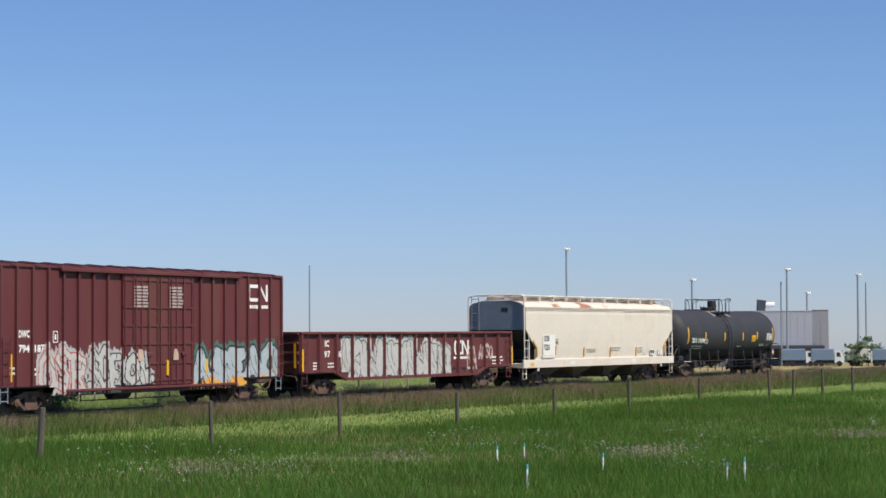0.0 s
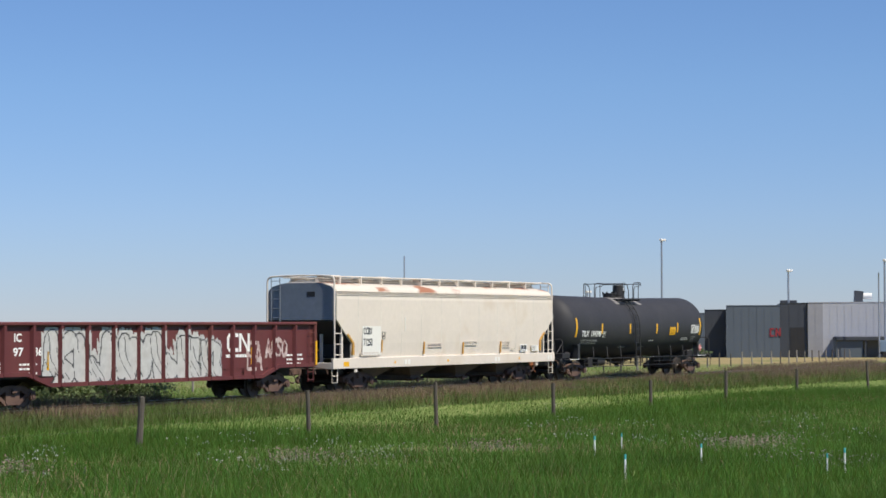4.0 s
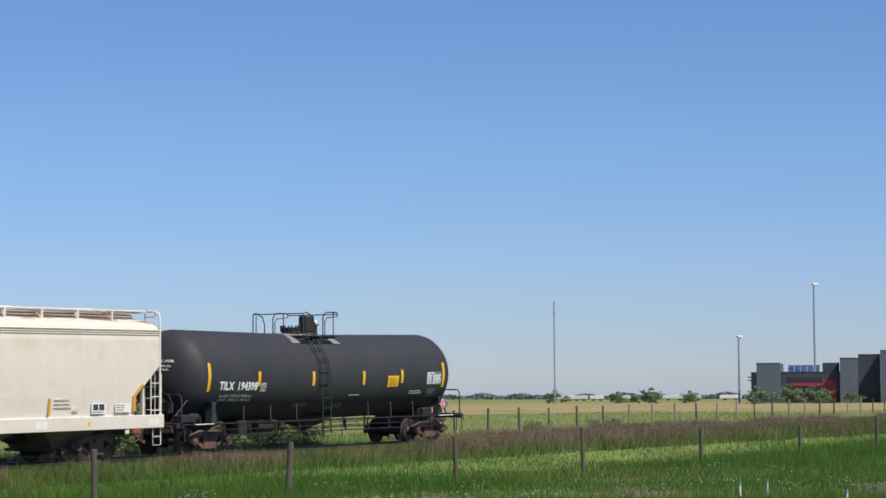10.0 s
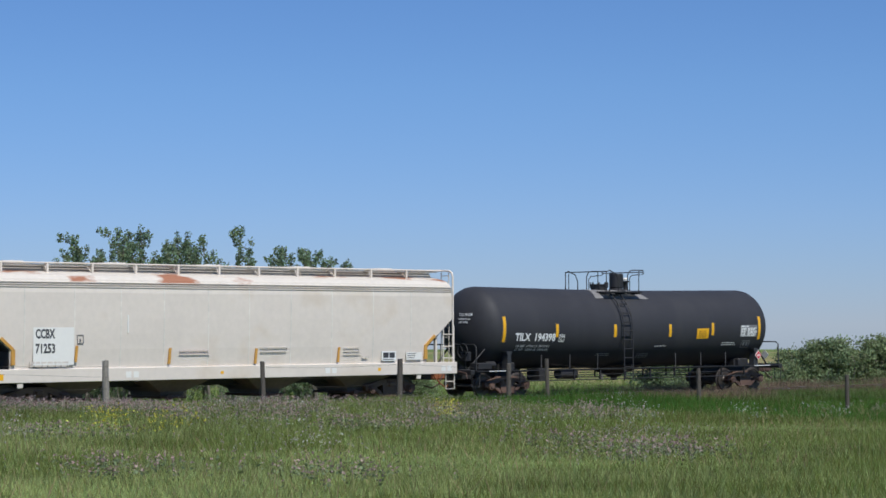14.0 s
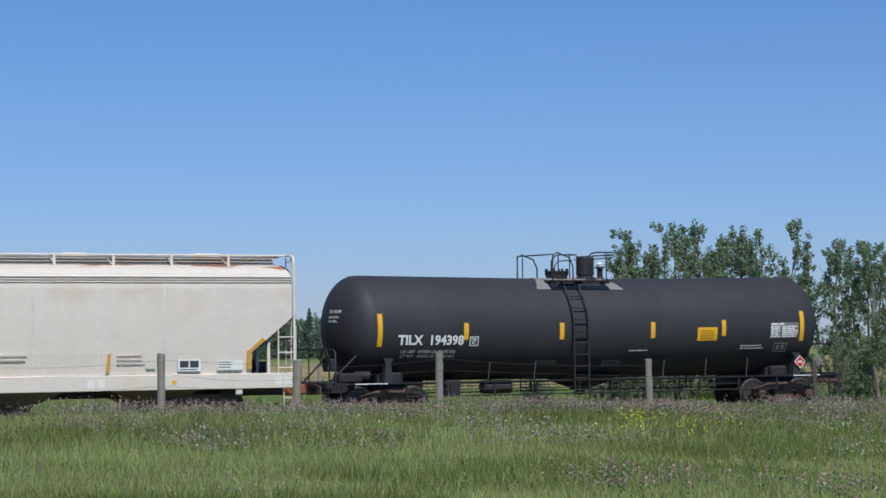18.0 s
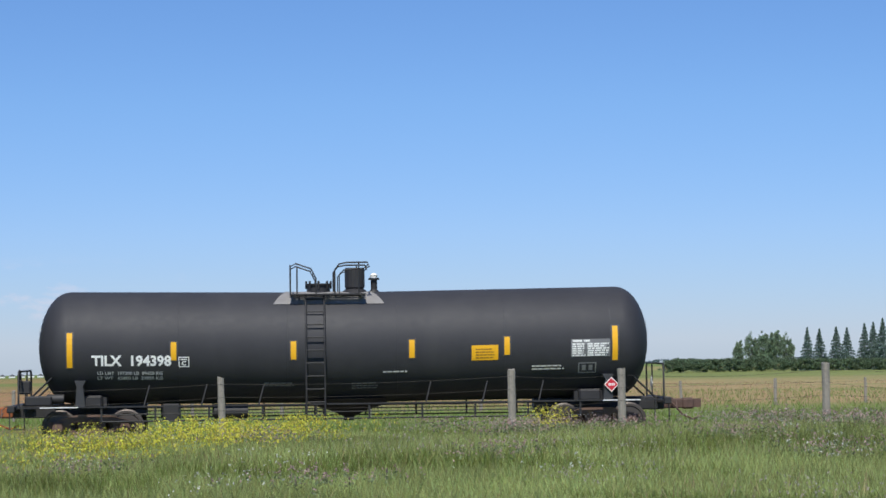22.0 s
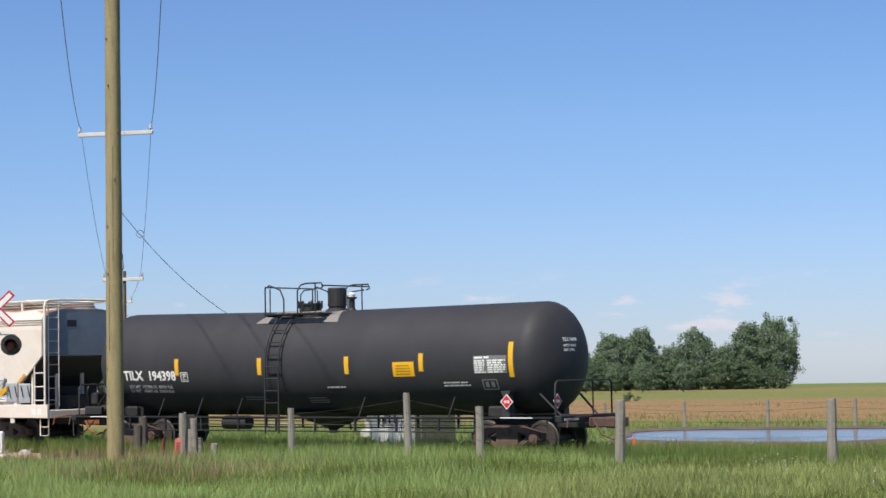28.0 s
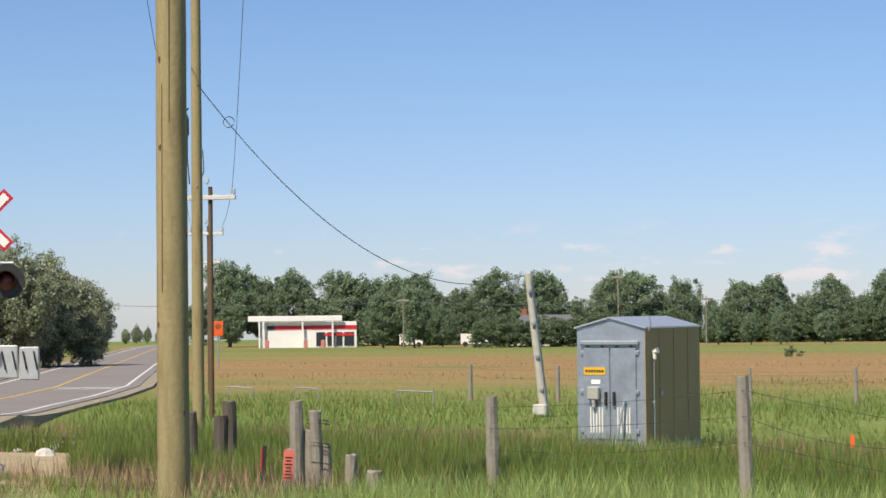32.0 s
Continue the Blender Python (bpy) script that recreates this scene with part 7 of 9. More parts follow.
def depot():
    d = thing("freight_depot", "slate-grey industrial freight depot with stepped blocks and a canopy", "industrial building")
    d.matrix_basis = facing(369.5, 155.7, 15, 5)
    k = 0.1003

    def u(px):
        return (px - 1221) * k

    def zz(py):
        return (640 - py) * k
    for nm, a, b, dep, py, m in (("tower", 1008, 1049, 14, 571, M_SLATE), ("entrance_block", 1049, 1152, 20, 587, M_SLATEDK), ("stair_block", 1152, 1183, 16, 563, M_SLATE), ("shaded_block", 1183, 1221, 18, 557, M_SLATEDK), ("long_wall", 1221, 1314, 30, 550, M_SLATE), ("dark_block", 1314, 1362, 30, 546, M_SLATEDK), ("pier", 1362, 1388, 28, 545.5, M_BEIGE), ("warehouse_wall", 1388, 1538, 40, 545, M_LIGHTCLAD), ("end_wall", 1538, 1566, 40, 543.5, M_BEIGE)):
        g = Geo()
        off = {"entrance_block": 2.0, "shaded_block": 3.5, "pier": -0.4}.get(nm, 0)
        clad(g, u(a), u(b) - 0.02, off, dep, -1.5, zz(py))
        g.box(u(a) - 0.05, u(b) + 0.03, off - 0.06, off + 0.3, zz(py) - 0.02, zz(py) + 0.12)
        pieces(nm, g, m, d)
    for a, b, p0, p1 in ((1060, 1092, 612, 628), (1094, 1120, 612, 628), (1062, 1120, 596, 604)):
        part("window", Geo().box(u(a), u(b), 1.9, 1.98, zz(p1), zz(p0)), M_GLASSDK, d, "dark glass window band")
    part("red_band", Geo().box(u(1066), u(1128), 1.85, 1.95, zz(611), zz(605)).box(u(1122), u(1146), 1.80, 1.95, zz(636), zz(600)), M_REDTRIM, d, "dark red cladding")
    part("tower_fin", Geo().box(u(998), u(1008), 1, 6, -1, zz(586)).box(u(992), u(1008), 2, 5, zz(602), zz(600)).box(u(992), u(1008), 2, 5, zz(596), zz(594)), M_SLATE, d)
    g = Geo()
    for i in range(5):
        a = u(1060) + i * 1.12
        g.prism([(6.0, zz(587)), (6.1, zz(587)), (9.0, zz(574)), (8.9, zz(574))], "x", a, a + 1.05)
    pieces("solar_panel", g, mat("blue solar panel", (0.05, 0.08, 0.17), 0.2, var=0.1), d, "tilted blue solar panels")
    pieces("roof_unit", Geo().box(u(1120), u(1149), 8, 12, zz(587), zz(570), 0.1).box(u(1316), u(1345), 4, 8, zz(547), zz(540), 0.1), M_SLATEDK, d)
    part("loading_door", Geo().box(u(1331), u(1356), -0.05, 0.0, -1, zz(588)), M_DARK, d, "dark loading door")
    g = Geo()
    h = 1.5
    x0, z0 = u(1296), zz(604)
    t = 0.28
    for a0, a1, b0, b1 in ((0, 0.8, h - t, h), (0, t, 0, h), (0, 0.8, 0, t), (1.0, 1.0 + t, 0, h), (1.65, 1.65 + t, 0, h)):
        g.box(x0 + a0, x0 + a1, -0.1, -0.03, z0 + b0, z0 + b1)
    g.prism([(x0 + 1.0, z0 + h), (x0 + 1.0 + t, z0 + h), (x0 + 1.65 + t, z0), (x0 + 1.65, z0)], "y", -0.1, -0.03)
    part("railway_mark", g, M_REDTRIM, d, "red railway mark of plain bars")
    g = Geo()
    g.box(u(1405), u(1553), -7, 0, zz(611), zz(604), 0.1)
    part("canopy_roof", g, M_SLATEDK, d)
    g = Geo().box(u(1407), u(1452), -6.5, 0, -1.5, zz(611))
    part("canopy_room", g, M_SLATE, d)
    for px in (1455, 1500, 1548):
        part("canopy_post", Geo().box(u(px), u(px) + 0.3, -6.8, -6.5, -1.5, zz(611)), M_SLATEDK, d)
    part("roof_duct", Geo().prism([(u(1446), zz(545)), (u(1460), zz(545)), (u(1462), zz(525)), (u(1447), zz(523))], "y", 6, 9), M_SLATEDK, d)
    part("white_tank", Geo().cyl((u(1460), 7, zz(533)), (u(1477), 7, zz(533)), 0.55, 14), M_WHITE, d, "white rooftop cylinder")


depot()


def light_mast(x, y, top, thin=False):
    p = thing("light_mast", "tall galvanised floodlight mast" if not thin else "tall thin galvanised antenna mast", "light mast", "yard masts")
    z = gz(x, y)
    p.location = (x, y, z)
    r = 0.16 if not thin else 0.12
    part("mast", Geo().cyl((0, 0, 0), (0, 0, top - z), r * 1.25, 10, r), M_GALV, p)
    if not thin:
        for sx in (-1, 1):
            g = Geo().box(sx * 0.15, sx * 0.85, -0.5, 0.1, top - z - 0.15, top - z + 0.25, 0.08)
            part("floodlight", g, M_PANEL, p)


for x, y, top, thin in ((347.9, 208.8, 15.2, True), (334.7, 228.8, 7.4, False), (363.8, 180.1, 8.6, False), (369.6, 168.1, 17.8, False), (376, 146.6, 12.1, False), (370, 128.0, 11.4, True), (369, 126.6, 13.4, False), (388, 129.4, 9.7, False), (380, 117.6, 12.6, False), (384, 117.4, 11.4, True)):
    light_mast(x, y, top, thin=thin)


def lorry(x, y, seed, col):
    rnd = random.Random(seed)
    t = thing("lorry", "white parked lorry with a box body", "lorry", "parked lorries")
    t.matrix_basis = facing(x, y, 15, 5)
    part("box_body", Geo().box(-2.2, 1.6, -1.2, 1.2, 1.0, 2.9, 0.08), col, t)
    g = Geo().prism([(1.7, 0.6), (3.3, 0.6), (3.3, 1.5), (2.8, 2.5), (1.7, 2.5)], "y", -1.1, 1.1)
    c = part("cab", g, M_WHITE, t)
    part("windscreen", Geo().prism([(2.05, 1.6), (2.7, 1.6), (2.6, 2.3), (2.05, 2.3)], "y", -1.13, -1.105), M_GLASSDK, c)
    part("chassis", Geo().box(-2.2, 3.2, -0.9, 0.9, 0.55, 0.98), M_DARK, t)
    for xx in (-1.4, -0.5, 2.5):
        part("wheel", Geo().cyl((xx, -1.15, 0.45), (xx, 1.15, 0.45), 0.45, 14), M_DARK, t)


for i, (x, y) in enumerate(((367, 119.5), (371, 114.5), (369, 109.5), (377, 112), (365.5, 124.0))):
    lorry(x, y, i, M_PANEL if i % 2 else mat("blue-grey box", (0.18, 0.26, 0.36), 0.5))
def far_off(x, y, k):
    return (15 + (x - 15) * k, 5 + (y - 5) * k)


for i, (x, y, w, c) in enumerate(((357.1, 212.2, 5, 0.62), (358.5, 209.9, 4.2, 0.55), (360.1, 207.3, 4.0, 0.66), (362.8, 202.5, 4.0, 0.6), (367.0, 195.0, 6.5, 0.58), (368.9, 191.5, 3.0, 0.5), (371.7, 185.9, 6.2, 0.7), (365.0, 198.8, 5.0, 0.12))):
    t = thing("trailer", "pale freight trailer parked far off across the field" if c > 0.2 else "dark blue freight trailer parked far off across the field", "trailer", "far trailers")
    t.matrix_basis = facing(*far_off(x, y, 1.7), 15, 5)
    w *= 0.55
    part("trailer_box", Geo().box(-w, w, -1.3, 1.3, 0.6, 1.7, 0.1), mat("pale trailer", (c, c, c * 0.97) if c > 0.2 else (0.05, 0.09, 0.2), 0.5), t)
    for q in (-w / 2, w / 2):
        part("wheel", Geo().cyl((q, -1.2, 0.5), (q, 1.2, 0.5), 0.5, 10), M_DARK, t)

M_SHINGLE = mat("brown shingles", (0.20, 0.115, 0.085), 0.85, var=0.15, scale=8)
M_GREYROOF = mat("grey shingles", (0.13, 0.13, 0.15), 0.85, var=0.15, scale=8)
M_SIDING = mat("white house siding", (0.76, 0.76, 0.75), 0.6, var=0.05)


def farmhouse(x, y, w, dep, h, ridge, roof, label, at):
    f = thing("farmhouse", label, "house")
    f.matrix_basis = facing(x, y, *at)
    part("wall", Geo().box(-w / 2, w / 2, 0, dep, -0.8, h), M_SIDING, f)
    g = Geo().prism([(-w / 2 - 0.5, h - 0.1), (w / 2 + 0.5, h - 0.1), (w / 2 - 1.6, ridge), (-w / 2 + 1.6, ridge)], "y", -0.5, dep + 0.5)
    r = part("roof", g, roof, f)
    part("chimney", Geo().box(-w / 2 + 1.6, -w / 2 + 2.4, 1, 1.8, ridge - 0.6, ridge + 1.0), mat("red brick", (0.30, 0.10, 0.07), 0.8), r)
    for k in range(3):
        xx = -w / 2 + w * (0.2 + 0.3 * k)
        wd = part("window", Geo().box(xx - 0.55, xx + 0.55, -0.06, -0.01, h * 0.35, h * 0.8), M_GLASSDK, f)
        part("frame", Geo().box(xx - 0.62, xx + 0.62, -0.04, -0.005, h * 0.3, h * 0.35).box(xx - 0.62, xx + 0.62, -0.04, -0.005, h * 0.8, h * 0.85), M_WHITE, wd)
    return f


def homestead(x, y, at):
    """A white farmhouse: brown main roof along the front, a gabled wing, a grey porch roof and a low white annex."""
    f = thing("farmhouse", "white farmhouse with a brown shingled roof and grey porch", "house")
    f.matrix_basis = facing(x, y, *at)
    part("wall", Geo().box(-4.2, 5.2, 1.5, 8.5, -1.0, 2.9), M_SIDING, f)
    r = part("roof", Geo().prism([(0.9, 2.75), (5.0, 5.6), (5.2, 5.6), (9.1, 2.75), (9.1, 2.9), (5.1, 5.8), (0.9, 2.95)], "x", -4.8, 5.6), M_SHINGLE, f, "brown shingled roof")
    part("gable_wall", Geo().prism([(1.6, -1.0), (1.6, 2.7), (5.1, 5.5), (8.5, 2.7), (8.5, -1.0)], "x", -4.19, 5.19), M_SIDING, f)
    c = part("chimney", Geo().box(-4.4, -3.4, 2.2, 3.2, 3.0, 6.3).box(-4.5, -3.3, 2.1, 3.3, 6.3, 6.5), mat("red brick", (0.30, 0.10, 0.07), 0.8), r, "red brick chimney")
    part("vent_pipe", Geo().box(2.6, 3.4, 4.6, 5.4, 5.4, 6.2), M_SIDING, r)
    # the gabled wing that comes forward
    part("front_wing", Geo().prism([(3.0, -1.0), (6.6, -1.0), (6.6, 3.0), (4.8, 4.7), (3.0, 3.0)], "y", -0.6, 4.0), M_SIDING, f, "white gabled front wing")
    part("wing_roof", Geo().prism([(2.7, 2.8), (4.8, 4.75), (6.9, 2.8), (6.9, 3.0), (4.8, 4.98), (2.7, 3.0)], "y", -0.9, 4.2), M_SIDING, f)
    w = part("window", Geo().box(4.3, 5.2, -0.66, -0.61, 0.6, 2.1), M_GLASSDK, f)
    part("frame", Geo().box(4.2, 5.3, -0.65, -0.605, 0.45, 0.6).box(4.2, 5.3, -0.65, -0.605, 2.1, 2.25), M_WHITE, w)
    # dormer and porch
    d = part("dormer", Geo().prism([(-2.2, 2.7), (0.6, 2.7), (0.6, 3.6), (-0.8, 4.6), (-2.2, 3.6)], "y", 1.0, 4.0), mat("grey dormer boards", (0.24, 0.25, 0.28), 0.7, var=0.1), f, "grey boarded dormer")
    part("dormer_trim", Geo().prism([(-2.4, 2.85), (0.8, 2.85), (0.8, 3.1), (-2.4, 3.1)], "y", 0.9, 0.98), M_SIDING, d)
    part("porch_roof", Geo().prism([(-1.3, 1.75), (1.5, 2.75), (1.5, 2.9), (-1.3, 1.95)], "x", -7.4, 1.4), M_GREYROOF, f, "grey porch roof")
    part("porch_wall", Geo().box(-7.0, -2.4, -0.2, 1.4, -1.0, 1.85), M_SIDING, f)
    part("porch_screen", Geo().box(-2.3, 0.2, 0.4, 0.5, -0.6, 1.6), M_GLASSDK, f)
    for q in (-2.3, -1.0, 0.3):
        part("porch_post", Geo().box(q - 0.1, q + 0.1, -1.1, -0.9, -1.0, 1.8), M_WHITE, f)
    part("low_wall", Geo().box(0.5, 3.0, 0.0, 1.4, -1.0, 1.5), M_SIDING, f)
    for x0, x1, z in ((-14.2, -10.6, 0.75), (-10.4, -7.6, 0.95)):
        v = thing("yard_trailer", "white trailer parked beside the farmhouse", "trailer", "yard trailers")
        v.matrix_basis = f.matrix_basis.copy()
        part("trailer_body", Geo().box(x0, x1, -0.4, 1.4, -0.75, z, 0.12), M_SIDING, v)
        part("trailer_window", Geo().box(x0 + 0.5, x1 - 0.7, -0.44, -0.405, 0.15, 0.5), M_GLASSDK, v)
        for q in (x0 + 0.8, x1 - 0.8):
            part("wheel", Geo().cyl((q, -0.5, -0.9), (q, -0.2, -0.9), 0.3, 10), M_DARK, v)
    c = thing("parked_car", "red car parked before the farmhouse", "car")
    c.matrix_basis = f.matrix_basis @ Matrix.Translation((4.6, -3.4, -0.9))
    part("car_body", Geo().prism([(-2.0, 0.35), (2.0, 0.35), (2.05, 0.8), (1.3, 0.9), (0.8, 1.4), (-0.9, 1.4), (-1.5, 0.95), (-2.05, 0.85)], "y", -0.85, 0.85), mat("red car paint", (0.5, 0.03, 0.03), 0.3), c)
    for xx in (-1.25, 1.25):
        part("wheel", Geo().cyl((xx, -0.9, 0.35), (xx, 0.9, 0.35), 0.34, 12), M_DARK, c)


homestead(172.9, 404.0, (-4.5, -9.7))


def bungalow(x, y, at):
    f = thing("bungalow", "white bungalow with a brown hipped roof", "house")
    f.matrix_basis = facing(x, y, *at)
    part("wall", Geo().box(-3.4, 4.4, 0, 7, -1.0, 1.8), M_SIDING, f)
    part("gable_front", Geo().prism([(-3.6, -1.0), (1.2, -1.0), (1.2, 1.6), (-1.2, 3.0), (-3.6, 1.6)], "y", -1.2, 0.5), M_SIDING, f)
    part("roof", Geo().prism([(-3.9, 1.7), (4.9, 1.7), (2.6, 4.3), (0.4, 4.3)], "y", -0.4, 7.4), M_SHINGLE, f, "brown shingled roof")
    w = part("window", Geo().box(-1.9, -0.6, -1.26, -1.21, 0.1, 1.2), M_GLASSDK, f)
    part("frame", Geo().box(-2.0, -0.5, -1.25, -1.205, -0.05, 0.1), M_WHITE, w)


bungalow(194.2, 394.6, (-5, -9))
s = thing("red_shed", "small weathered red shed among shrubs", "shed")
s.matrix_basis = facing(202.6, 391.5, -5, -9)
part("wall", Geo().box(-1.8, 1.8, 0, 3, -0.9, 1.2), mat("faded red boards", (0.24, 0.09, 0.08), 0.85), s)
part("roof", Geo().prism([(-2.0, 1.15), (2.0, 1.15), (1.2, 1.9), (-1.2, 1.9)], "y", -0.2, 3.2), M_GREYROOF, s)

b = thing("grain_bin", "round galvanised grain bin with a conical roof", "grain bin")
b.matrix_basis = facing(232.0, 280.0, -5, -9)
n = 20
part("bin_wall", Geo().loft([[(1.9 * q * math.cos(k * math.tau / n), 1.9 * q * math.sin(k * math.tau / n), z) for k in range(n)] for q, z in ((1, -0.6), (1, 0.4), (1.01, 0.42), (1, 0.5), (1, 1.3), (1.01, 1.32), (1, 1.4), (1, 2.0))]), M_GALV, b)
part("bin_roof", Geo().cyl((0, 0, 2.0), (0, 0, 2.95), 2.0, n, 0.15), M_PANEL, b)
part("bin_door", Geo().box(-0.4, 0.4, -1.98, -1.85, 0, 1.2), M_DARK, b)
s = thing("farm_shed", "low weathered farm shed with a pale roof", "shed")
s.matrix_basis = facing(196.0, 252.2, -5, -9)
part("wall", Geo().box(-1.2, 1.2, 0, 3, -0.5, 1.4), mat("weathered red boards", (0.20, 0.12, 0.10), 0.85), s)
part("roof", Geo().prism([(-1.4, 1.35), (1.4, 1.35), (1.2, 2.1), (-1.2, 2.1)], "y", -0.2, 3.2), M_PANEL, s)


def gas_station():
    f = thing("filling_station", "white filling station with a red-striped canopy beside the road", "filling station")
    f.matrix_basis = facing(-199.5, 297.3, -24, 18)
    red = mat("bright red stripe", (0.62, 0.02, 0.03), 0.4, bump=0)
    part("canopy", Geo().box(-9.2, 5.2, 3.3, 4, 4.0, 4.85, 0.05), M_WHITE, f)
    part("canopy_stripe", Geo().box(-6.3, 7.4, 3.93, 3.98, 2.75, 3.35), red, f, "bright red stripe")
    part("shop_wall", Geo().box(-7.2, 7.4, 4, 12, -0.8, 3.9), M_WHITE, f)
    part("stripe_end", Geo().box(-6.3, -5.2, 3.90, 3.95, 2.75, 3.35), M_DARK, f)
    for x0, x1 in ((1.2, 2.6), (2.9, 4.0), (4.3, 5.2), (5.5, 7.0)):
        part("shop_window", Geo().box(x0, x1, 3.92, 3.99, 0.2, 2.3), M_GLASSDK, f)
    part("window_sign", Geo().box(2.4, 7.0, 3.88, 3.93, 1.75, 2.1), red, f)
    for x in (-7.6, -7.0, -1.0, 3.6):
        part("canopy_post", Geo().box(x, x + 0.25, 3.35, 3.6, -0.8, 4.0), M_WHITE, f)
    for x in (-6.2, -0.4, 2.2):
        part("fuel_pump", Geo().box(x - 0.3, x + 0.3, -1.4, -0.8, -0.5, 1.2, 0.05), mat("white and red pump", (0.55, 0.2, 0.18), 0.4), f)
    t = thing("station_sign", "orange square roadside sign on a post", "sign")
    t.matrix_basis = facing(-108.9, 141.6, -24, 18)
    part("post", Geo().cyl((0, 0.1, -0.5), (0, 0.1, 2.9), 0.05, 8), M_GALV, t)
    p = part("sign_panel", Geo().box(-0.34, 0.34, -0.05, 0.05, 2.35, 3.35, 0.02), mat("orange sign", (0.80, 0.12, 0.02), 0.4, bump=0), t, "orange sign panel")
    part("sign_disc", Geo().cyl((0, -0.056, 3.0), (0, -0.05, 3.0), 0.2, 16), mat("brown sign disc", (0.25, 0.08, 0.05), 0.5), p)
    for xx, yy, w in ((-181.0, 296.2, 3.4), (-172.6, 300.2, 4.0)):
        v = thing("parked_van", "white vehicle parked near the filling station", "van", "station vehicles")
        v.matrix_basis = facing(xx, yy, -24, 18)
        part("van_body", Geo().prism([(-w / 2, 0.4), (w / 2, 0.4), (w / 2, 1.0), (w / 2 - 0.8, 1.2), (w / 2 - 1.2, 1.9), (-w / 2, 1.9)], "y", -0.9, 0.9), M_WHITE, v)
        for q in (-w / 3, w / 3):
            part("wheel", Geo().cyl((q, -0.95, 0.4), (q, 0.95, 0.4), 0.38, 12), M_DARK, v)


gas_station()
farmhouse(-167.6, 314, 10.6, 8, 2.3, 4.6, mat("blue-grey roof sheet", (0.19, 0.20, 0.225), 0.7, var=0.1), "house with a broad blue-grey roof behind trees", at=(-24, 18))
k = thing("kiosk", "small dark kiosk with an orange sign and pale awning", "kiosk")
k.matrix_basis = facing(-173.0, 305, -24, 18)
part("wall", Geo().box(-2, 2, 0, 3, -0.8, 1.6), M_SLATEDK, k)
part("awning", Geo().box(-2.2, 0.6, -0.8, 0, 1.3, 1.6), M_WHITE, k)
part("sign_panel", Geo().box(0.7, 2.1, -0.2, 0, 1.2, 2.1), M_ORANGE, k)
for x, y, top, lab in ((-167.4, 270.1, 4.2, "grey utility pole at the field's far edge"), (-141.8, 283.0, 7.0, "grey utility pole at the field's far edge"), (-131.1, 287.5, 4.0, "pale utility pole at the field's far edge"), (-6.8, 188.3, 3.8, "thin utility pole far across the prairie"), (-61.5, 595, 1.6, "thin utility pole far across the prairie"), (230, 480, 5.5, "thin utility pole far across the prairie"), (300, 420, 6.5, "thin utility pole far across the prairie")):
    p = thing("far_pole", lab, "utility pole", "far poles")
    z = gz(x, y)
    p.location = (x, y, z)
    rr = 0.10 if y < 400 else 0.3
    part("pole_shaft", Geo().cyl((0, 0, 0), (0, 0, top - z), rr, 8, rr * 0.8), M_WOOD, p)
    if lab[:4] != "thin":
        part("crossarm", Geo().box(-0.9, 0.9, -0.08, 0.08, top - z - 0.5, top - z - 0.3), M_WOOD, p)
cable("field_power_line", "thin power line along the far field edge", (-167.4, 270.1, 3.6), (-131.1, 287.5, 3.5), 0.5, 0.03)
cable("field_power_line", "thin power line along the far field edge", (-131.1, 287.5, 3.5), (-112, 296, 3.3), 0.3, 0.03)
cable("field_power_line", "thin power line along the far field edge", (-210, 250, 3.8), (-167.4, 270.1, 3.6), 0.5, 0.03)
w = thing("wind_turbine", "pale far-off wind turbine tower", "wind turbine")
w.location = (-116.8, 587.5, gz(-116.8, 587.5))
part("tower", Geo().cyl((0, 0, -1), (0, 0, 6.3), 0.28, 10, 0.18), M_WHITE, w)
part("nacelle", Geo().box(-0.25, 0.25, -0.6, 0.6, 6.2, 6.6, 0.1), M_WHITE, w)
for i in range(16):
    rnd = random.Random(i)
    x = -100 + i * 2.6
    h = thing("far_house", "tiny pale house on the horizon", "house", "horizon houses")
    h.matrix_basis = facing(x, 592, -10, -3)
    ww = rnd.uniform(1.2, 2.4)
    part("wall", Geo().box(-ww / 2, ww / 2, 0, 2, -1, rnd.uniform(0.3, 0.6)), M_SIDING, h)
    part("roof", Geo().prism([(-ww / 2 - 0.1, 0.45), (ww / 2 + 0.1, 0.45), (0, 1.0)], "y", -0.1, 2.1), M_GREYROOF, h)

# ---- plants ----
def leaf_material(name, col, island=0.35, thin=0.45, var=0.2):
    m = mat(name, col, 0.6, var=var, scale=0.6, coarse=0.25, island=island, bump=0, spec=0.25)
    n, lk = m.node_tree.nodes, m.node_tree.links
    p = n["Principled BSDF"]
    tr = n.new("ShaderNodeBsdfTranslucent")
    lk.new(p.inputs["Base Color"].links[0].from_socket, tr.inputs[0])
    mx = n.new("ShaderNodeMixShader")
    mx.inputs[0].default_value = thin
    lk.new(p.outputs[0], mx.inputs[1])
    lk.new(tr.outputs[0], mx.inputs[2])
    lk.new(mx.outputs[0], n["Material Output"].inputs[0])
    return m


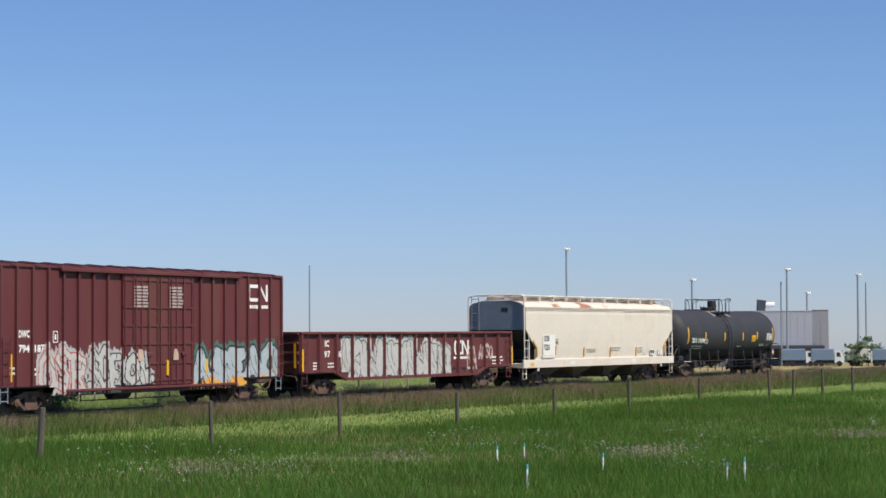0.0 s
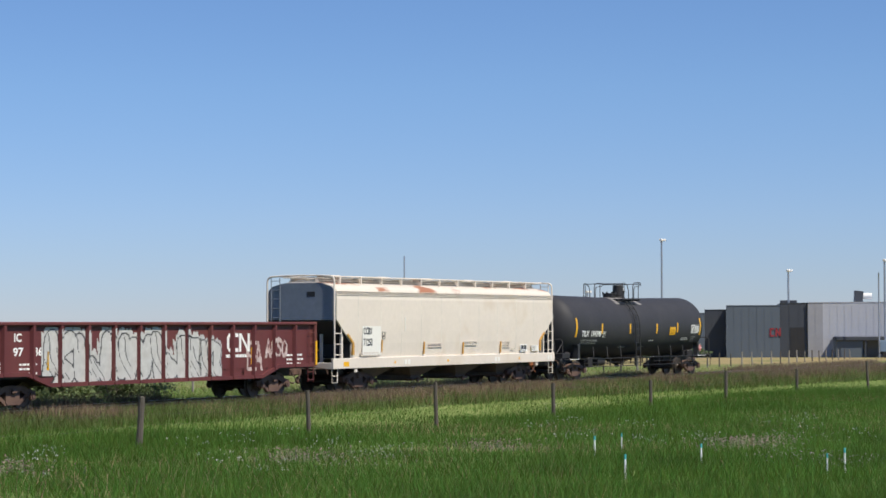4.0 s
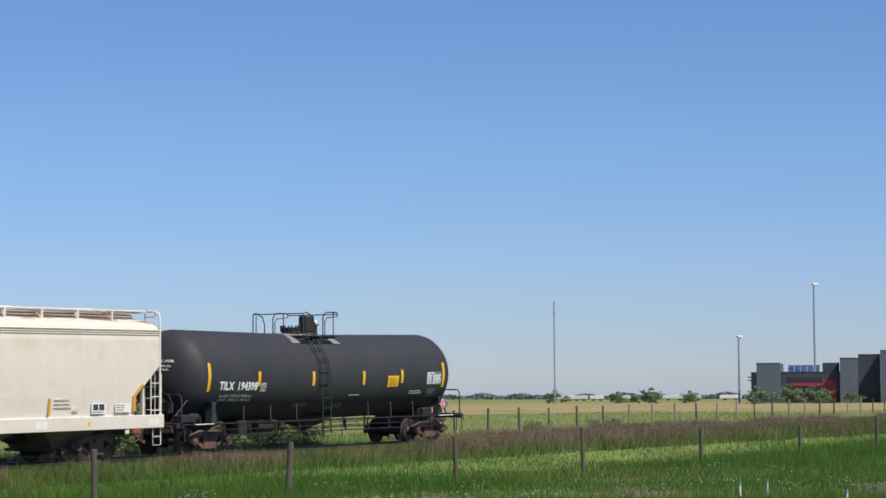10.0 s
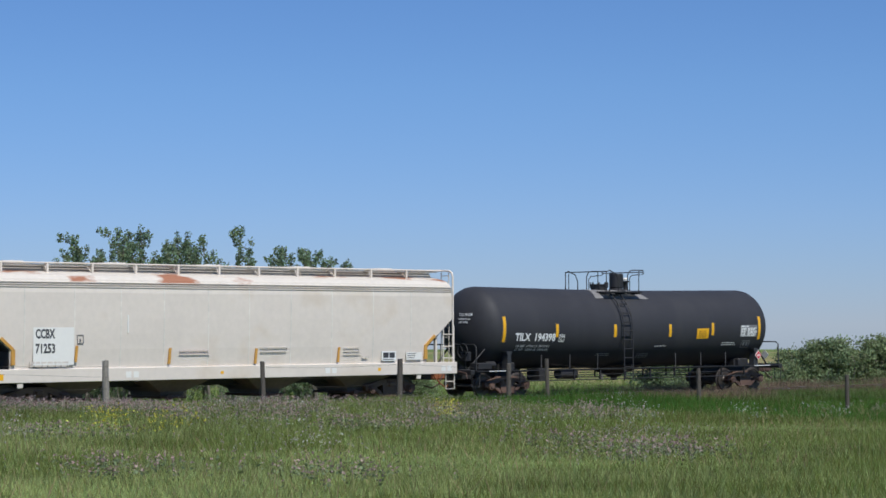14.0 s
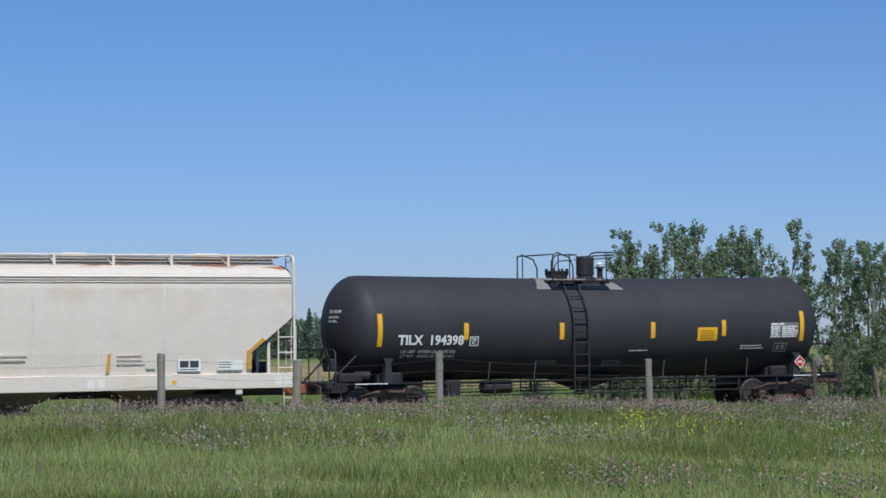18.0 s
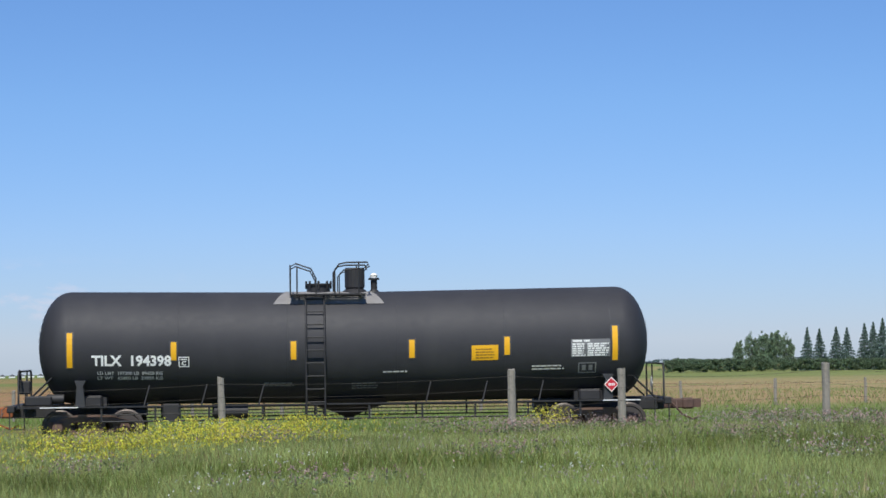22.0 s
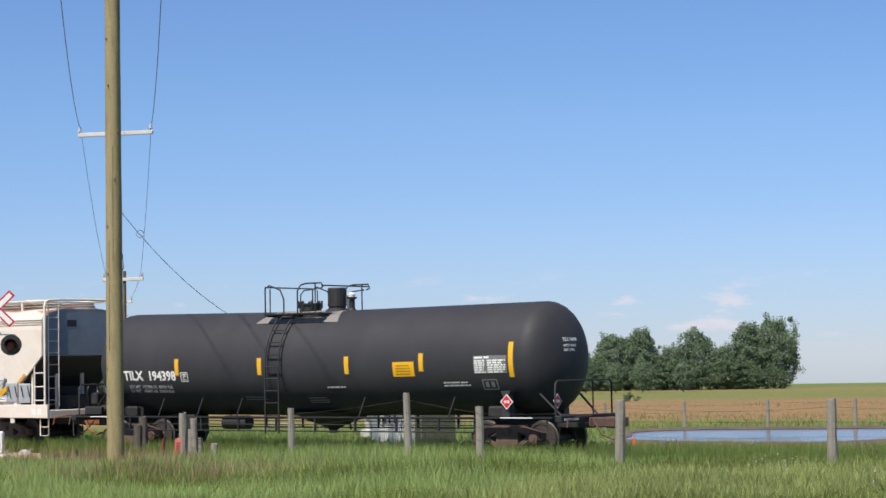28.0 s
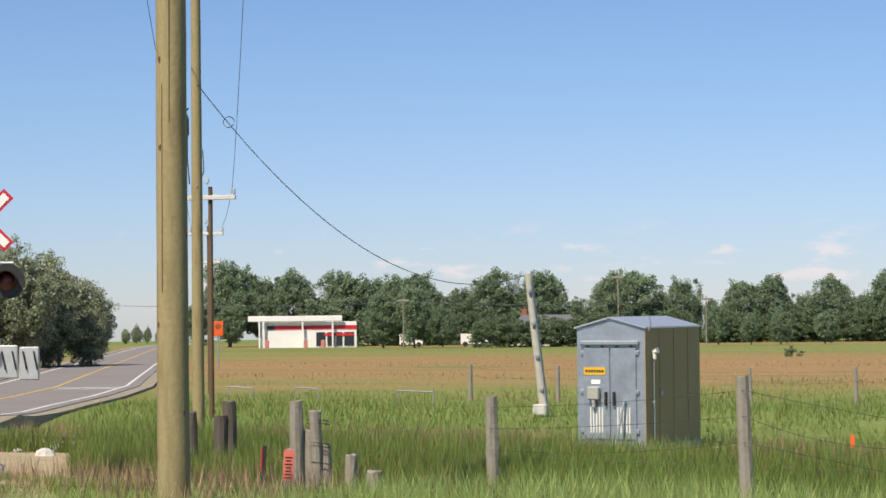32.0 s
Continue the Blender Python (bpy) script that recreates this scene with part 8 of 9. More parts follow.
def faces_mesh(name, corners, material):
    """Many loose triangles or quads at once: corners is an array of faces, corners, xyz."""
    nf, nc = corners.shape[:2]
    me = bpy.data.meshes.new(name)
    me.vertices.add(nf * nc)
    me.vertices.foreach_set("co", corners.reshape(-1).astype(np.float32))
    me.loops.add(nf * nc)
    me.loops.foreach_set("vertex_index", np.arange(nf * nc, dtype=np.int32))
    me.polygons.add(nf)
    me.polygons.foreach_set("loop_start", np.arange(0, nf * nc, nc, dtype=np.int32))
    me.polygons.foreach_set("loop_total", np.full(nf, nc, dtype=np.int32))
    me.update(calc_edges=True)
    me.materials.append(material)
    return me


def leaf_quads(rng, centres, size):
    n = len(centres)
    a = rng.normal(size=(n, 3))
    a /= np.linalg.norm(a, axis=1)[:, None]
    b = np.cross(a, rng.normal(size=(n, 3)))
    b /= np.linalg.norm(b, axis=1)[:, None]
    s = size * rng.uniform(0.6, 1.3, (n, 1))
    return np.stack([centres - a * s, centres + b * s * 0.55, centres + a * s, centres - b * s * 0.55], 1)


def broadleaf(name, label, h, w, seed, nleaf, leaf, leafmat, barkmat, low=0.18, stems=1, clumps=60, loose=1.0, category="tree"):
    """A tree: tapered stems with limbs, and a crown of leaf clumps with gaps."""
    rng = np.random.default_rng(seed)
    t = thing(name, label, category)
    tips = []
    limbs = Geo()
    for s in range(stems):
        g = Geo()
        bx, by = (rng.uniform(-0.28, 0.28, 2) * w if stems > 1 else (0, 0))
        hh = h * rng.uniform(0.78, 0.97)
        trunk = [Vector((bx + 0.05 * w * math.sin(k * 1.3 + s) * k / 6, by + 0.05 * w * math.cos(k * 1.1 + s) * k / 6, hh * k / 6 - (0.3 if k == 0 else 0))) for k in range(7)]
        r = h * 0.02
        g.loft([[(q.x + r * (1 - k / 7) * math.cos(j * math.tau / 7), q.y + r * (1 - k / 7) * math.sin(j * math.tau / 7), q.z) for j in range(7)] for k, q in enumerate(trunk)], smooth=True)
        for i in range(max(6, clumps // stems // 3)):
            u = rng.uniform(low, 0.97)
            q = trunk[min(5, int(u * 6))].lerp(trunk[min(6, int(u * 6) + 1)], (u * 6) % 1)
            a = rng.uniform(0, math.tau)
            reach = w * 0.5 * rng.uniform(0.35, 1.0) * (math.sin(math.pi * min(0.97, 0.25 + 0.72 * u)) ** 0.7)
            rise = h * rng.uniform(0.04, 0.14)
            e = q + Vector((math.cos(a) * reach, math.sin(a) * reach, rise))
            limbs.cyl(q, e, r * 0.35 * (1 - 0.6 * u), 5, r * 0.1, caps=False)
            for v in (0.55, 0.8, 1.0):
                tips.append(q.lerp(e, v) + Vector(rng.normal(0, 0.03 * w, 3)))
        part("trunk", g, barkmat, t)
    part("branchwork", limbs, barkmat, t)
    tips = np.array([tuple(q) for q in tips])
    pick = rng.integers(0, len(tips), nleaf)
    c = tips[pick] + np.clip(rng.normal(0, 1, (nleaf, 3)), -1.5, 1.5) * np.array([0.055 * w, 0.055 * w, 0.045 * h]) * loose * rng.uniform(0.4, 1.5, (nleaf, 1))
    part("crown", faces_mesh("crown", leaf_quads(rng, c, leaf), leafmat), None, t)
    return t


def cottonwood(name, label, h, w, seed, leafmat, barkmat, stems=3):
    """A tree of several stems whose limbs climb steeply and end in tufts of leaves, with sky between the tips."""
    rng = np.random.default_rng(seed)
    t = thing(name, label, "tree")
    limbs, tufts = Geo(), []
    for s in range(stems):
        a0 = s * math.tau / stems + rng.uniform(-0.4, 0.4)
        foot = Vector((0.10 * w * math.cos(a0), 0.10 * w * math.sin(a0), -0.3))
        hh = h * rng.uniform(0.84, 1.1)
        head = Vector((0.36 * w * math.cos(a0), 0.36 * w * math.sin(a0), hh))
        trunk = [foot.lerp(head, k / 6) + Vector((0.03 * w * math.sin(k * 1.7 + s), 0.03 * w * math.cos(k * 1.3 + s), 0)) for k in range(7)]
        r = h * 0.012
        part("trunk", Geo().loft([[(q.x + r * (1 - k / 7.5) * math.cos(j * math.tau / 7), q.y + r * (1 - k / 7.5) * math.sin(j * math.tau / 7), q.z) for j in range(7)] for k, q in enumerate(trunk)], smooth=True), barkmat, t)
        tufts += [(trunk[5].lerp(trunk[6], v), 0.8) for v in (0.1, 0.5, 0.85, 1.0)]
        for i in range(17):
            u = 0.06 + 0.86 * i / 16 + rng.uniform(-0.03, 0.03)
            q = trunk[min(5, int(u * 6))].lerp(trunk[min(6, int(u * 6) + 1)], (u * 6) % 1)
            a = a0 + rng.normal(0, 1.3)
            reach = w * 0.50 * rng.uniform(0.45, 1.0) * (1.05 - u) ** 0.45 * (0.55 + 0.45 * min(1, u / 0.25))
            rise = reach * rng.uniform(0.7, 1.7)
            e = q + Vector((math.cos(a) * reach, math.sin(a) * reach, rise))
            limbs.cyl(q, e, r * 0.35 * (1 - 0.5 * u), 5, r * 0.08, caps=False)
            for v in (0.45, 0.72, 1.0):
                tufts.append((q.lerp(e, v) + Vector(rng.normal(0, 0.03 * w, 3)), rng.uniform(0.55, 1.0)))
    part("branchwork", limbs, barkmat, t)
    c = []
    for q, k in tufts:
        n = int(52 * k)
        p = rng.normal(0, 1, (n, 3))
        p *= (rng.uniform(0, 1, (n, 1)) ** 0.4) / np.linalg.norm(p, axis=1)[:, None]
        c.append(np.array(q) + p * np.array([0.27, 0.27, 0.36]) * k)
    part("crown", faces_mesh("crown", leaf_quads(rng, np.concatenate(c), 0.078), leafmat), None, t)
    return t


def roundcrown(name, label, h, w, seed, leafmat, barkmat, low=0.1, tufts=260, leaves=50, leaf=0.15, category="tree"):
    """A broad tree: a forked trunk under one full, lumpy crown of leaf tufts, uneven in outline."""
    rng = np.random.default_rng(seed)
    t = thing(name, label, category)
    r = h * 0.02
    part("trunk", Geo().loft([[(r * (1 - 0.6 * k / 4) * math.cos(j * math.tau / 8) + 0.02 * w * math.sin(k), r * (1 - 0.6 * k / 4) * math.sin(j * math.tau / 8), -0.4 + (0.6 * h + 0.4) * k / 4) for j in range(8)] for k in range(5)], smooth=True), barkmat, t)

    def units(n):
        d = rng.normal(0, 1, (n, 3))
        return d / np.linalg.norm(d, axis=1)[:, None]
    bump = units(16)
    high = rng.uniform(0.10, 0.42, 16)
    d = units(tufts)
    reach = 0.62 + (high * np.exp(9 * (d @ bump.T - 1))).max(1)
    depth = 1 - 0.55 * rng.uniform(0, 1, tufts) ** 1.8
    depth[: tufts // 12] = rng.uniform(1.0, 1.16, tufts // 12)
    half, mid = h * (1 - low) / 2, h * (1 + low) / 2
    reach = np.minimum(reach, 1.02)
    c = d * (reach * depth)[:, None]
    fat = 1.0 - 0.18 * c[:, 2]
    tip = np.stack([c[:, 0] * fat * w / 2, c[:, 1] * fat * w / 2, mid + c[:, 2] * half], 1)
    limbs = Geo()
    for q in tip[::24]:
        limbs.cyl((0, 0, h * 0.25), tuple(q), r * 0.4, 5, r * 0.12, caps=False)
    p = units(tufts * leaves) * rng.uniform(0, 1, (tufts * leaves, 1)) ** 0.45
    size = np.repeat(rng.uniform(0.6, 1.3, tufts), leaves)[:, None]
    c = np.repeat(tip, leaves, 0) + p * size * np.array([0.082 * w, 0.082 * w, 0.056 * h])
    part("branchwork", limbs, barkmat, t)
    part("crown", faces_mesh("crown", leaf_quads(rng, c, leaf), leafmat), None, t)
    return t


def spruce(name, label, h, w, seed, nleaf, leaf, leafmat, barkmat):
    rng = np.random.default_rng(seed)
    t = thing(name, label, "tree")
    g = Geo().cyl((0, 0, -0.4), (0, 0, h * 0.98), h * 0.018, 7, 0.01)
    u = rng.uniform(0, 1, nleaf) ** 1.5
    tier = np.floor(u * 14) / 14 + 0.02
    a = rng.uniform(0, math.tau, nleaf)
    arm = np.floor(a / math.tau * 9) / 9 * math.tau + tier * 7
    rr = w / 2 * (1 - tier) * np.sqrt(rng.uniform(0.02, 1, nleaf)) * (0.8 + 0.3 * np.sin(arm * 3 + tier * 20))
    aa = arm + rng.normal(0, 0.22, nleaf)
    c = np.stack([np.cos(aa) * rr, np.sin(aa) * rr, h * (0.05 + 0.95 * tier) + rng.normal(0, 0.012 * h, nleaf) - 0.22 * rr], 1)
    for k in range(20):
        z = h * (0.08 + 0.045 * k)
        q = w / 2 * (1 - z / h)
        g.cyl((0, 0, z), (math.cos(k * 2.4) * q, math.sin(k * 2.4) * q, z - 0.2 * q), h * 0.006, 5, 0.01, caps=False)
    part("trunk", g, barkmat, t)
    part("crown", faces_mesh("crown", leaf_quads(rng, c, leaf), leafmat), None, t)
    return t


L_POPLAR = leaf_material("poplar leaves", (0.205, 0.27, 0.145), 0.5)
L_BUSH = leaf_material("willow leaves", (0.24, 0.30, 0.15))
L_FAR = leaf_material("broad green leaves", (0.225, 0.305, 0.19), 0.5)
L_HEDGE = leaf_material("dark hedge leaves", (0.145, 0.205, 0.115), 0.5)
# distance haze is mixed into this leaf colour
L_HAZE = leaf_material("hazy blue-green leaves", (0.12, 0.165, 0.15), 0.3, 0.3)
L_BELT = leaf_material("sunlit poplar leaves", (0.24, 0.32, 0.20), 0.5)
L_LIGHT = leaf_material("grey-green leaves", (0.32, 0.37, 0.25), 0.5)
L_SPRUCE = leaf_material("spruce needles", (0.125, 0.185, 0.150), thin=0.2)
BARK = mat("grey bark", (0.17, 0.15, 0.125), 0.9, var=0.25, scale=8, bump=0.5)


def plant_set(protos, spots, rnd):
    """Copies of the given plants at x, y, height; each proto stands h metres tall as built."""
    for i, (x, y, h) in enumerate(spots):
        ob, h0 = protos[i % len(protos)]
        k = h / h0
        c = ob if ob.get("used") is None else copy_thing(ob, Matrix.Identity(4))
        ob["used"] = 1
        m = pose(x, y, gz(x, y) - 0.05, 0, 0, rnd.uniform(0, 360))
        c.matrix_basis = m
        kk = k * rnd.uniform(0.92, 1.08)
        c.scale = (kk, kk, k)


rnd = random.Random(17)
poplars = [(cottonwood("poplar", "tall dark green poplar with ascending leafy limbs", 7.6, 3.6 + 0.3 * k, 40 + k, L_POPLAR, BARK, 3 + k % 2), 7.6) for k in range(4)]
plant_set(poplars, [(x, y, h * 1.06) for x, y, h in ((39.3, 71.9, 5.6), (41.7, 75.2, 6.0), (44.3, 78.3, 7.0), (41.6, 71.8, 6.3), (47.0, 77.9, 7.1), (43.9, 71.6, 5.9), (49.6, 77.5, 7.1), (45.7, 71.2, 5.6), (43.9, 63.9, 5.5), (49.4, 69.7, 6.0), (45.9, 63.6, 5.7), (51.5, 69.3, 5.6), (37.0, 70.7, 3.1), (39.2, 74.0, 2.5), (41.4, 77.4, 2.8), (38.6, 71.0, 2.3), (41.1, 74.2, 2.5), (43.7, 77.3, 2.1), (40.8, 70.9, 2.5), (43.5, 74.0, 2.3), (46.1, 77.0, 2.5), (43.0, 62.4, 2.4), (45.8, 65.3, 2.1), (48.8, 68.2, 2.3), (45.4, 62.0, 2.4))], rnd)
bushes = [(broadleaf("willow_bush", "rounded olive-green willow bush beside the track", 3.0, 4.2, 60 + k, 14000, 0.075, L_BUSH, BARK, 0.0, 7, 170, 1.25, "bush"), 3.0) for k in range(2)]
plant_set(bushes, [(73.6, 61.8, 2.3), (74.9, 61.0, 2.7), (76.3, 60.2, 3.0), (77.7, 59.3, 2.9), (79.0, 58.5, 3.0), (80.1, 57.8, 2.2), (67.1, 65.1, 2.7), (53.1, 66.8, 2.0), (40.0, 60.5, 1.3), (30, 62, 1.1), (97, 63, 1.4), (106, 62, 1.2), (114, 62.5, 1.3)], rnd)
spruces = [(spruce("spruce", "blue-green spruce in a farm shelterbelt", 7.5, 4.4, 70 + k, 9000, 0.13, L_SPRUCE, BARK), 7.5) for k in range(2)]
plant_set(spruces, [(67.0, 276.0, 5.9), (69.5, 279.4, 5.7), (72.7, 282.8, 6.0), (72.3, 275.6, 5.8), (75.6, 278.9, 6.4), (77.8, 282.4, 6.6), (77.1, 275.3, 7.0), (80.3, 278.6, 6.7), (83.5, 281.8, 6.4), (84.4, 276.9, 4.8), (86.5, 280.4, 5.8), (88.7, 283.9, 7.8), (88.0, 276.8, 7.9), (90.6, 280.2, 6.4), (93.0, 283.6, 5.2), (92.9, 276.2, 7.1), (98.5, 278.5, 5.3), (101.9, 281.5, 7.3), (102.2, 274.0, 7.9), (106.4, 276.6, 7.9), (167.9, 427.6, 12.1), (175.0, 429.0, 12.7)], rnd)
belt = [(roundcrown("belt_tree", "slender sunlit poplar in a farm shelterbelt", 8.0, 3.6 + 0.5 * k, 80 + k, L_BELT, BARK, 0.03, 190, 42, 0.13), 8.0) for k in range(3)]
plant_set(belt, [(59.7, 285.8, 4.6), (62.4, 289.4, 5.5), (64.9, 292.9, 5.8), (64.8, 285.7, 6.0), (67.3, 289.3, 5.3), (93.4, 281.3, 4.8), (96.6, 284.5, 6.8), (99.1, 287.8, 7.8), (98.6, 280.6, 7.1), (101.6, 283.8, 6.2), (105.4, 286.6, 6.7), (105.5, 279.1, 7.4), (107.7, 282.5, 7.7), (166.6, 428.1, 10.4), (170.8, 430.7, 9.2), (173.7, 433.9, 10.8), (175.5, 425.6, 11.8), (178.7, 428.6, 13.4), (182.0, 431.6, 12.9), (180.7, 424.5, 12.4), (183.9, 427.5, 11.8), (186.9, 430.6, 9.9), (163.5, 424.0, 9.6), (160.5, 421.0, 9.0)], rnd)
plant_set(belt, [(186.1, 415.0, 9.7), (191.2, 417.1, 11.9), (193.7, 420.3, 9.0), (194.6, 412.2, 8.2), (198.5, 414.7, 10.6), (202.2, 417.4, 9.8), (200.4, 410.5, 6.6), (208.2, 411.1, 9.3), (211.4, 413.9, 10.0), (210.0, 406.8, 8.6), (213.5, 409.5, 9.2)], rnd)
yard = [(roundcrown("yard_shrub", "low rounded shrub at the foot of the farm trees", 2.0, 3.6, 140 + k, L_HEDGE, BARK, 0.0, 110, 36, 0.10, "shrub"), 2.0) for k in range(2)]
plant_set(yard, [(47.9, 271.9, 2.1), (50.0, 275.6, 2.2), (52.1, 279.2, 2.2), (52.0, 272.1, 2.0), (54.1, 275.8, 2.1), (56.3, 279.4, 2.1), (56.1, 272.3, 2.0), (58.3, 275.9, 2.0), (60.2, 279.6, 2.1), (60.4, 272.4, 2.1), (63.0, 275.9, 2.0), (63.1, 268.7, 2.0), (65.8, 272.1, 2.0), (68.5, 275.6, 1.9), (68.5, 268.4, 1.9), (71.2, 271.8, 1.9), (73.9, 275.2, 1.9), (73.8, 268.0, 1.9), (76.5, 271.4, 1.8), (79.3, 274.7, 1.8)], rnd)
plant_set(yard, [(81.9, 264.0, 1.9), (85.1, 267.2, 1.4), (88.3, 270.4, 1.5), (87.7, 263.2, 1.4), (90.3, 266.5, 1.6), (93.0, 269.8, 1.3), (92.0, 262.8, 1.5), (94.7, 266.0, 1.3), (97.5, 269.3, 1.6), (96.6, 262.2, 1.5), (99.4, 265.4, 1.9), (98.3, 258.3, 2.2), (100.6, 260.5, 2.0), (152.0, 408.0, 3.0), (155.6, 407.0, 2.8), (158.6, 406.0, 2.6), (167.2, 402.5, 2.5), (173.0, 399.8, 2.0), (179.8, 400.9, 2.2), (183.2, 399.5, 2.4), (185.6, 398.8, 2.5), (188.9, 401.6, 2.9), (192.2, 404.5, 2.5), (190.7, 397.4, 2.0), (199.3, 397.7, 2.6), (202.7, 400.4, 2.4), (201.3, 393.3, 3.0), (204.9, 395.9, 2.8)], rnd)
shelter = [(roundcrown("shelter_tree", "dense green broadleaf tree far across the prairie", 3.0, 2.4, 150 + k, L_HAZE, BARK, 0.0, 80, 40, 0.10), 3.0) for k in range(2)]
plant_set(shelter, [(2.6 + 1.3 * k, 430 + 1.5 * math.sin(k * 2.1), 3.0 + 0.6 * math.sin(k * 0.9)) for k in range(23)] + [(45.0, 431, 2.6), (47.4, 430, 2.9), (50, 432, 2.3), (60, 431, 1.6), (69, 433, 1.4)] + [(-20 + 1.9 * k, 420, 1.5 + 0.25 * math.sin(k * 1.9)) for k in range(7)] + [(-1.2, 424, 1.0), (3, 334, 1.3), (8, 430, 1.5)], rnd)
roundtrees = [(roundcrown("field_tree", "full green broadleaf tree along the far field edge", 13.0, 10.0, 90 + k, L_FAR, BARK, 0.0, 380, 58, 0.18), 13.0) for k in range(4)]
line = [(-227.9, 318, 15.2), (-224.0, 322, 15.0), (-219.8, 325, 13.4), (-216.0, 327, 12.0), (-212.6, 329, 13.2), (-208.5, 332, 12.0), (-205.3, 333, 14.4), (-202.1, 335, 13.8), (-198.8, 337, 13.6), (-195.6, 339, 10.0), (-190.6, 341, 12.9), (-187.2, 343, 13.2), (-183.1, 345, 13.2), (-178.0, 347, 11.2), (-173.0, 350, 12.0), (-169.1, 351, 13.6), (-164.3, 353, 10.0), (-161.9, 354, 11.4), (-157.6, 356, 10.4), (-152.4, 358, 11.3), (-148.1, 360, 11.8), (-143.0, 361, 10.2), (-138.7, 363, 11.4), (-134.3, 364, 12.2), (-130.0, 366, 12.4), (-126.0, 368, 13.4)]
plant_set(roundtrees, [(x, y, h * (1.02, 0.84, 1.0, 0.72, 1.03)[i % 5]) for i, (x, y, h) in enumerate(line)], rnd)
hedges = [(roundcrown("hedge_shrub", "dense dark green shrub in the farm hedge", 6.0, 9.0, 130 + k, L_HEDGE, BARK, -0.2, 190, 46, 0.17, "shrub"), 6.0) for k in range(3)]
plant_set(hedges, [(x + rnd.uniform(-2, 2), y - 14, rnd.uniform(4.4, 6.8)) for x, y, h in line[7:]] + [(x + 2.2 + rnd.uniform(-1, 1), y - 8, rnd.uniform(3.5, 5.5)) for x, y, h in line[7:]] + [(-161.6, 284.6, 5.2), (-158.5, 286.1, 4.4), (-155.4, 287.7, 5.0), (-152.2, 289.2, 4.6), (-149.0, 290.7, 5.4)], rnd)
plant_set(roundtrees, [(-178.6, 284.0, 8.6), (-175.2, 287.0, 9.6), (-171.5, 288.5, 6.4), (-230, 312, 8.5), (-225, 314, 7.5), (-135.5, 303, 6.2), (-127.4, 306, 5.6), (-122, 309, 5.2), (-131, 304, 5.0)], rnd)
greytrees = [(roundcrown("roadside_tree", "bushy grey-green tree beside the road", 9.0, 6.4, 110 + k, L_LIGHT, BARK, 0.0, 420, 62, 0.11), 9.0) for k in range(2)]
plant_set(greytrees, [(x - 2.4, y - 0.6, h * 1.05) for x, y, h in ((-127.0, 140.4, 8.4), (-128.7, 144.2, 8.8), (-130.2, 148.1, 9.1), (-124.7, 143.6, 8.9), (-126.1, 147.6, 8.6), (-127.7, 151.4, 8.2), (-125.6, 152.5, 6.6), (-132.8, 148.6, 5.7), (-126.8, 144.5, 5.2), (-127.7, 148.9, 5.7), (-124.4, 151.2, 4.6))] + [(-561, 740, 8.0), (-565, 738, 6.4), (-557, 742, 7.0), (-563, 735, 5.0), (-559, 737, 5.4), (-554, 746, 5.6)], rnd)
small = [(broadleaf("field_bush", "small dark bush alone in the field", 1.6, 2.2, 120, 1500, 0.10, L_POPLAR, BARK, 0.02, 4, 50, 1.0, "bush"), 1.6)]
plant_set(small, [(361.6, 204.6, 2.2), (363.2, 201.9, 1.9), (364.4, 199.7, 2.9), (356.3, 213.4, 2.6), (368.8, 191.5, 2.3), (-85.5, 192.4, 1.0), (372, 121.0, 2.2), (369.4, 112.6, 5.0), (355, 163, 3.0), (352, 166, 3.4), (350.5, 169, 3.0), (358, 160, 2.6), (361, 157.5, 2.2)], rnd)


def woods_strip():
    """Far woods along the skyline, past counting."""
    rng = np.random.default_rng(7)
    c = []
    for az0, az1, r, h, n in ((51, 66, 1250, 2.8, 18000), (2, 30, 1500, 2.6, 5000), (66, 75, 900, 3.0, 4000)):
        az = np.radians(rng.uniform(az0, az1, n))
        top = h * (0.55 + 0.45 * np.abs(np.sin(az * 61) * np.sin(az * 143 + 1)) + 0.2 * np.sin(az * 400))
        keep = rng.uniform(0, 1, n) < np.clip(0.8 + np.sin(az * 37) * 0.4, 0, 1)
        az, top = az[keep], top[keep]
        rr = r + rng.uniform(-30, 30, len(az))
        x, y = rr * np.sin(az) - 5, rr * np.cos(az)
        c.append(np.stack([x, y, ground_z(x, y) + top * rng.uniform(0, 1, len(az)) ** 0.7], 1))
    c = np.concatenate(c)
    # the skyline haze is painted into the blue-green leaf colour
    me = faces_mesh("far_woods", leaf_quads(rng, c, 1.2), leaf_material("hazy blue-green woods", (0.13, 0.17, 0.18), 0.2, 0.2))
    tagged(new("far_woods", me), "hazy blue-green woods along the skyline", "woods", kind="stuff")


woods_strip()


# ---- grass and flowers ----
def patch(x, y, seed, scale):
    """Smooth blotches between 0 and 1."""
    return 0.5 + 0.25 * (np.sin(x / scale + seed) * np.cos(y / scale * 1.3 + seed * 2) + np.sin(x / scale * 2.3 + y / scale * 1.7 + seed * 3) * 0.7 + np.sin(x / scale * 0.37 - y / scale * 0.9 + seed))


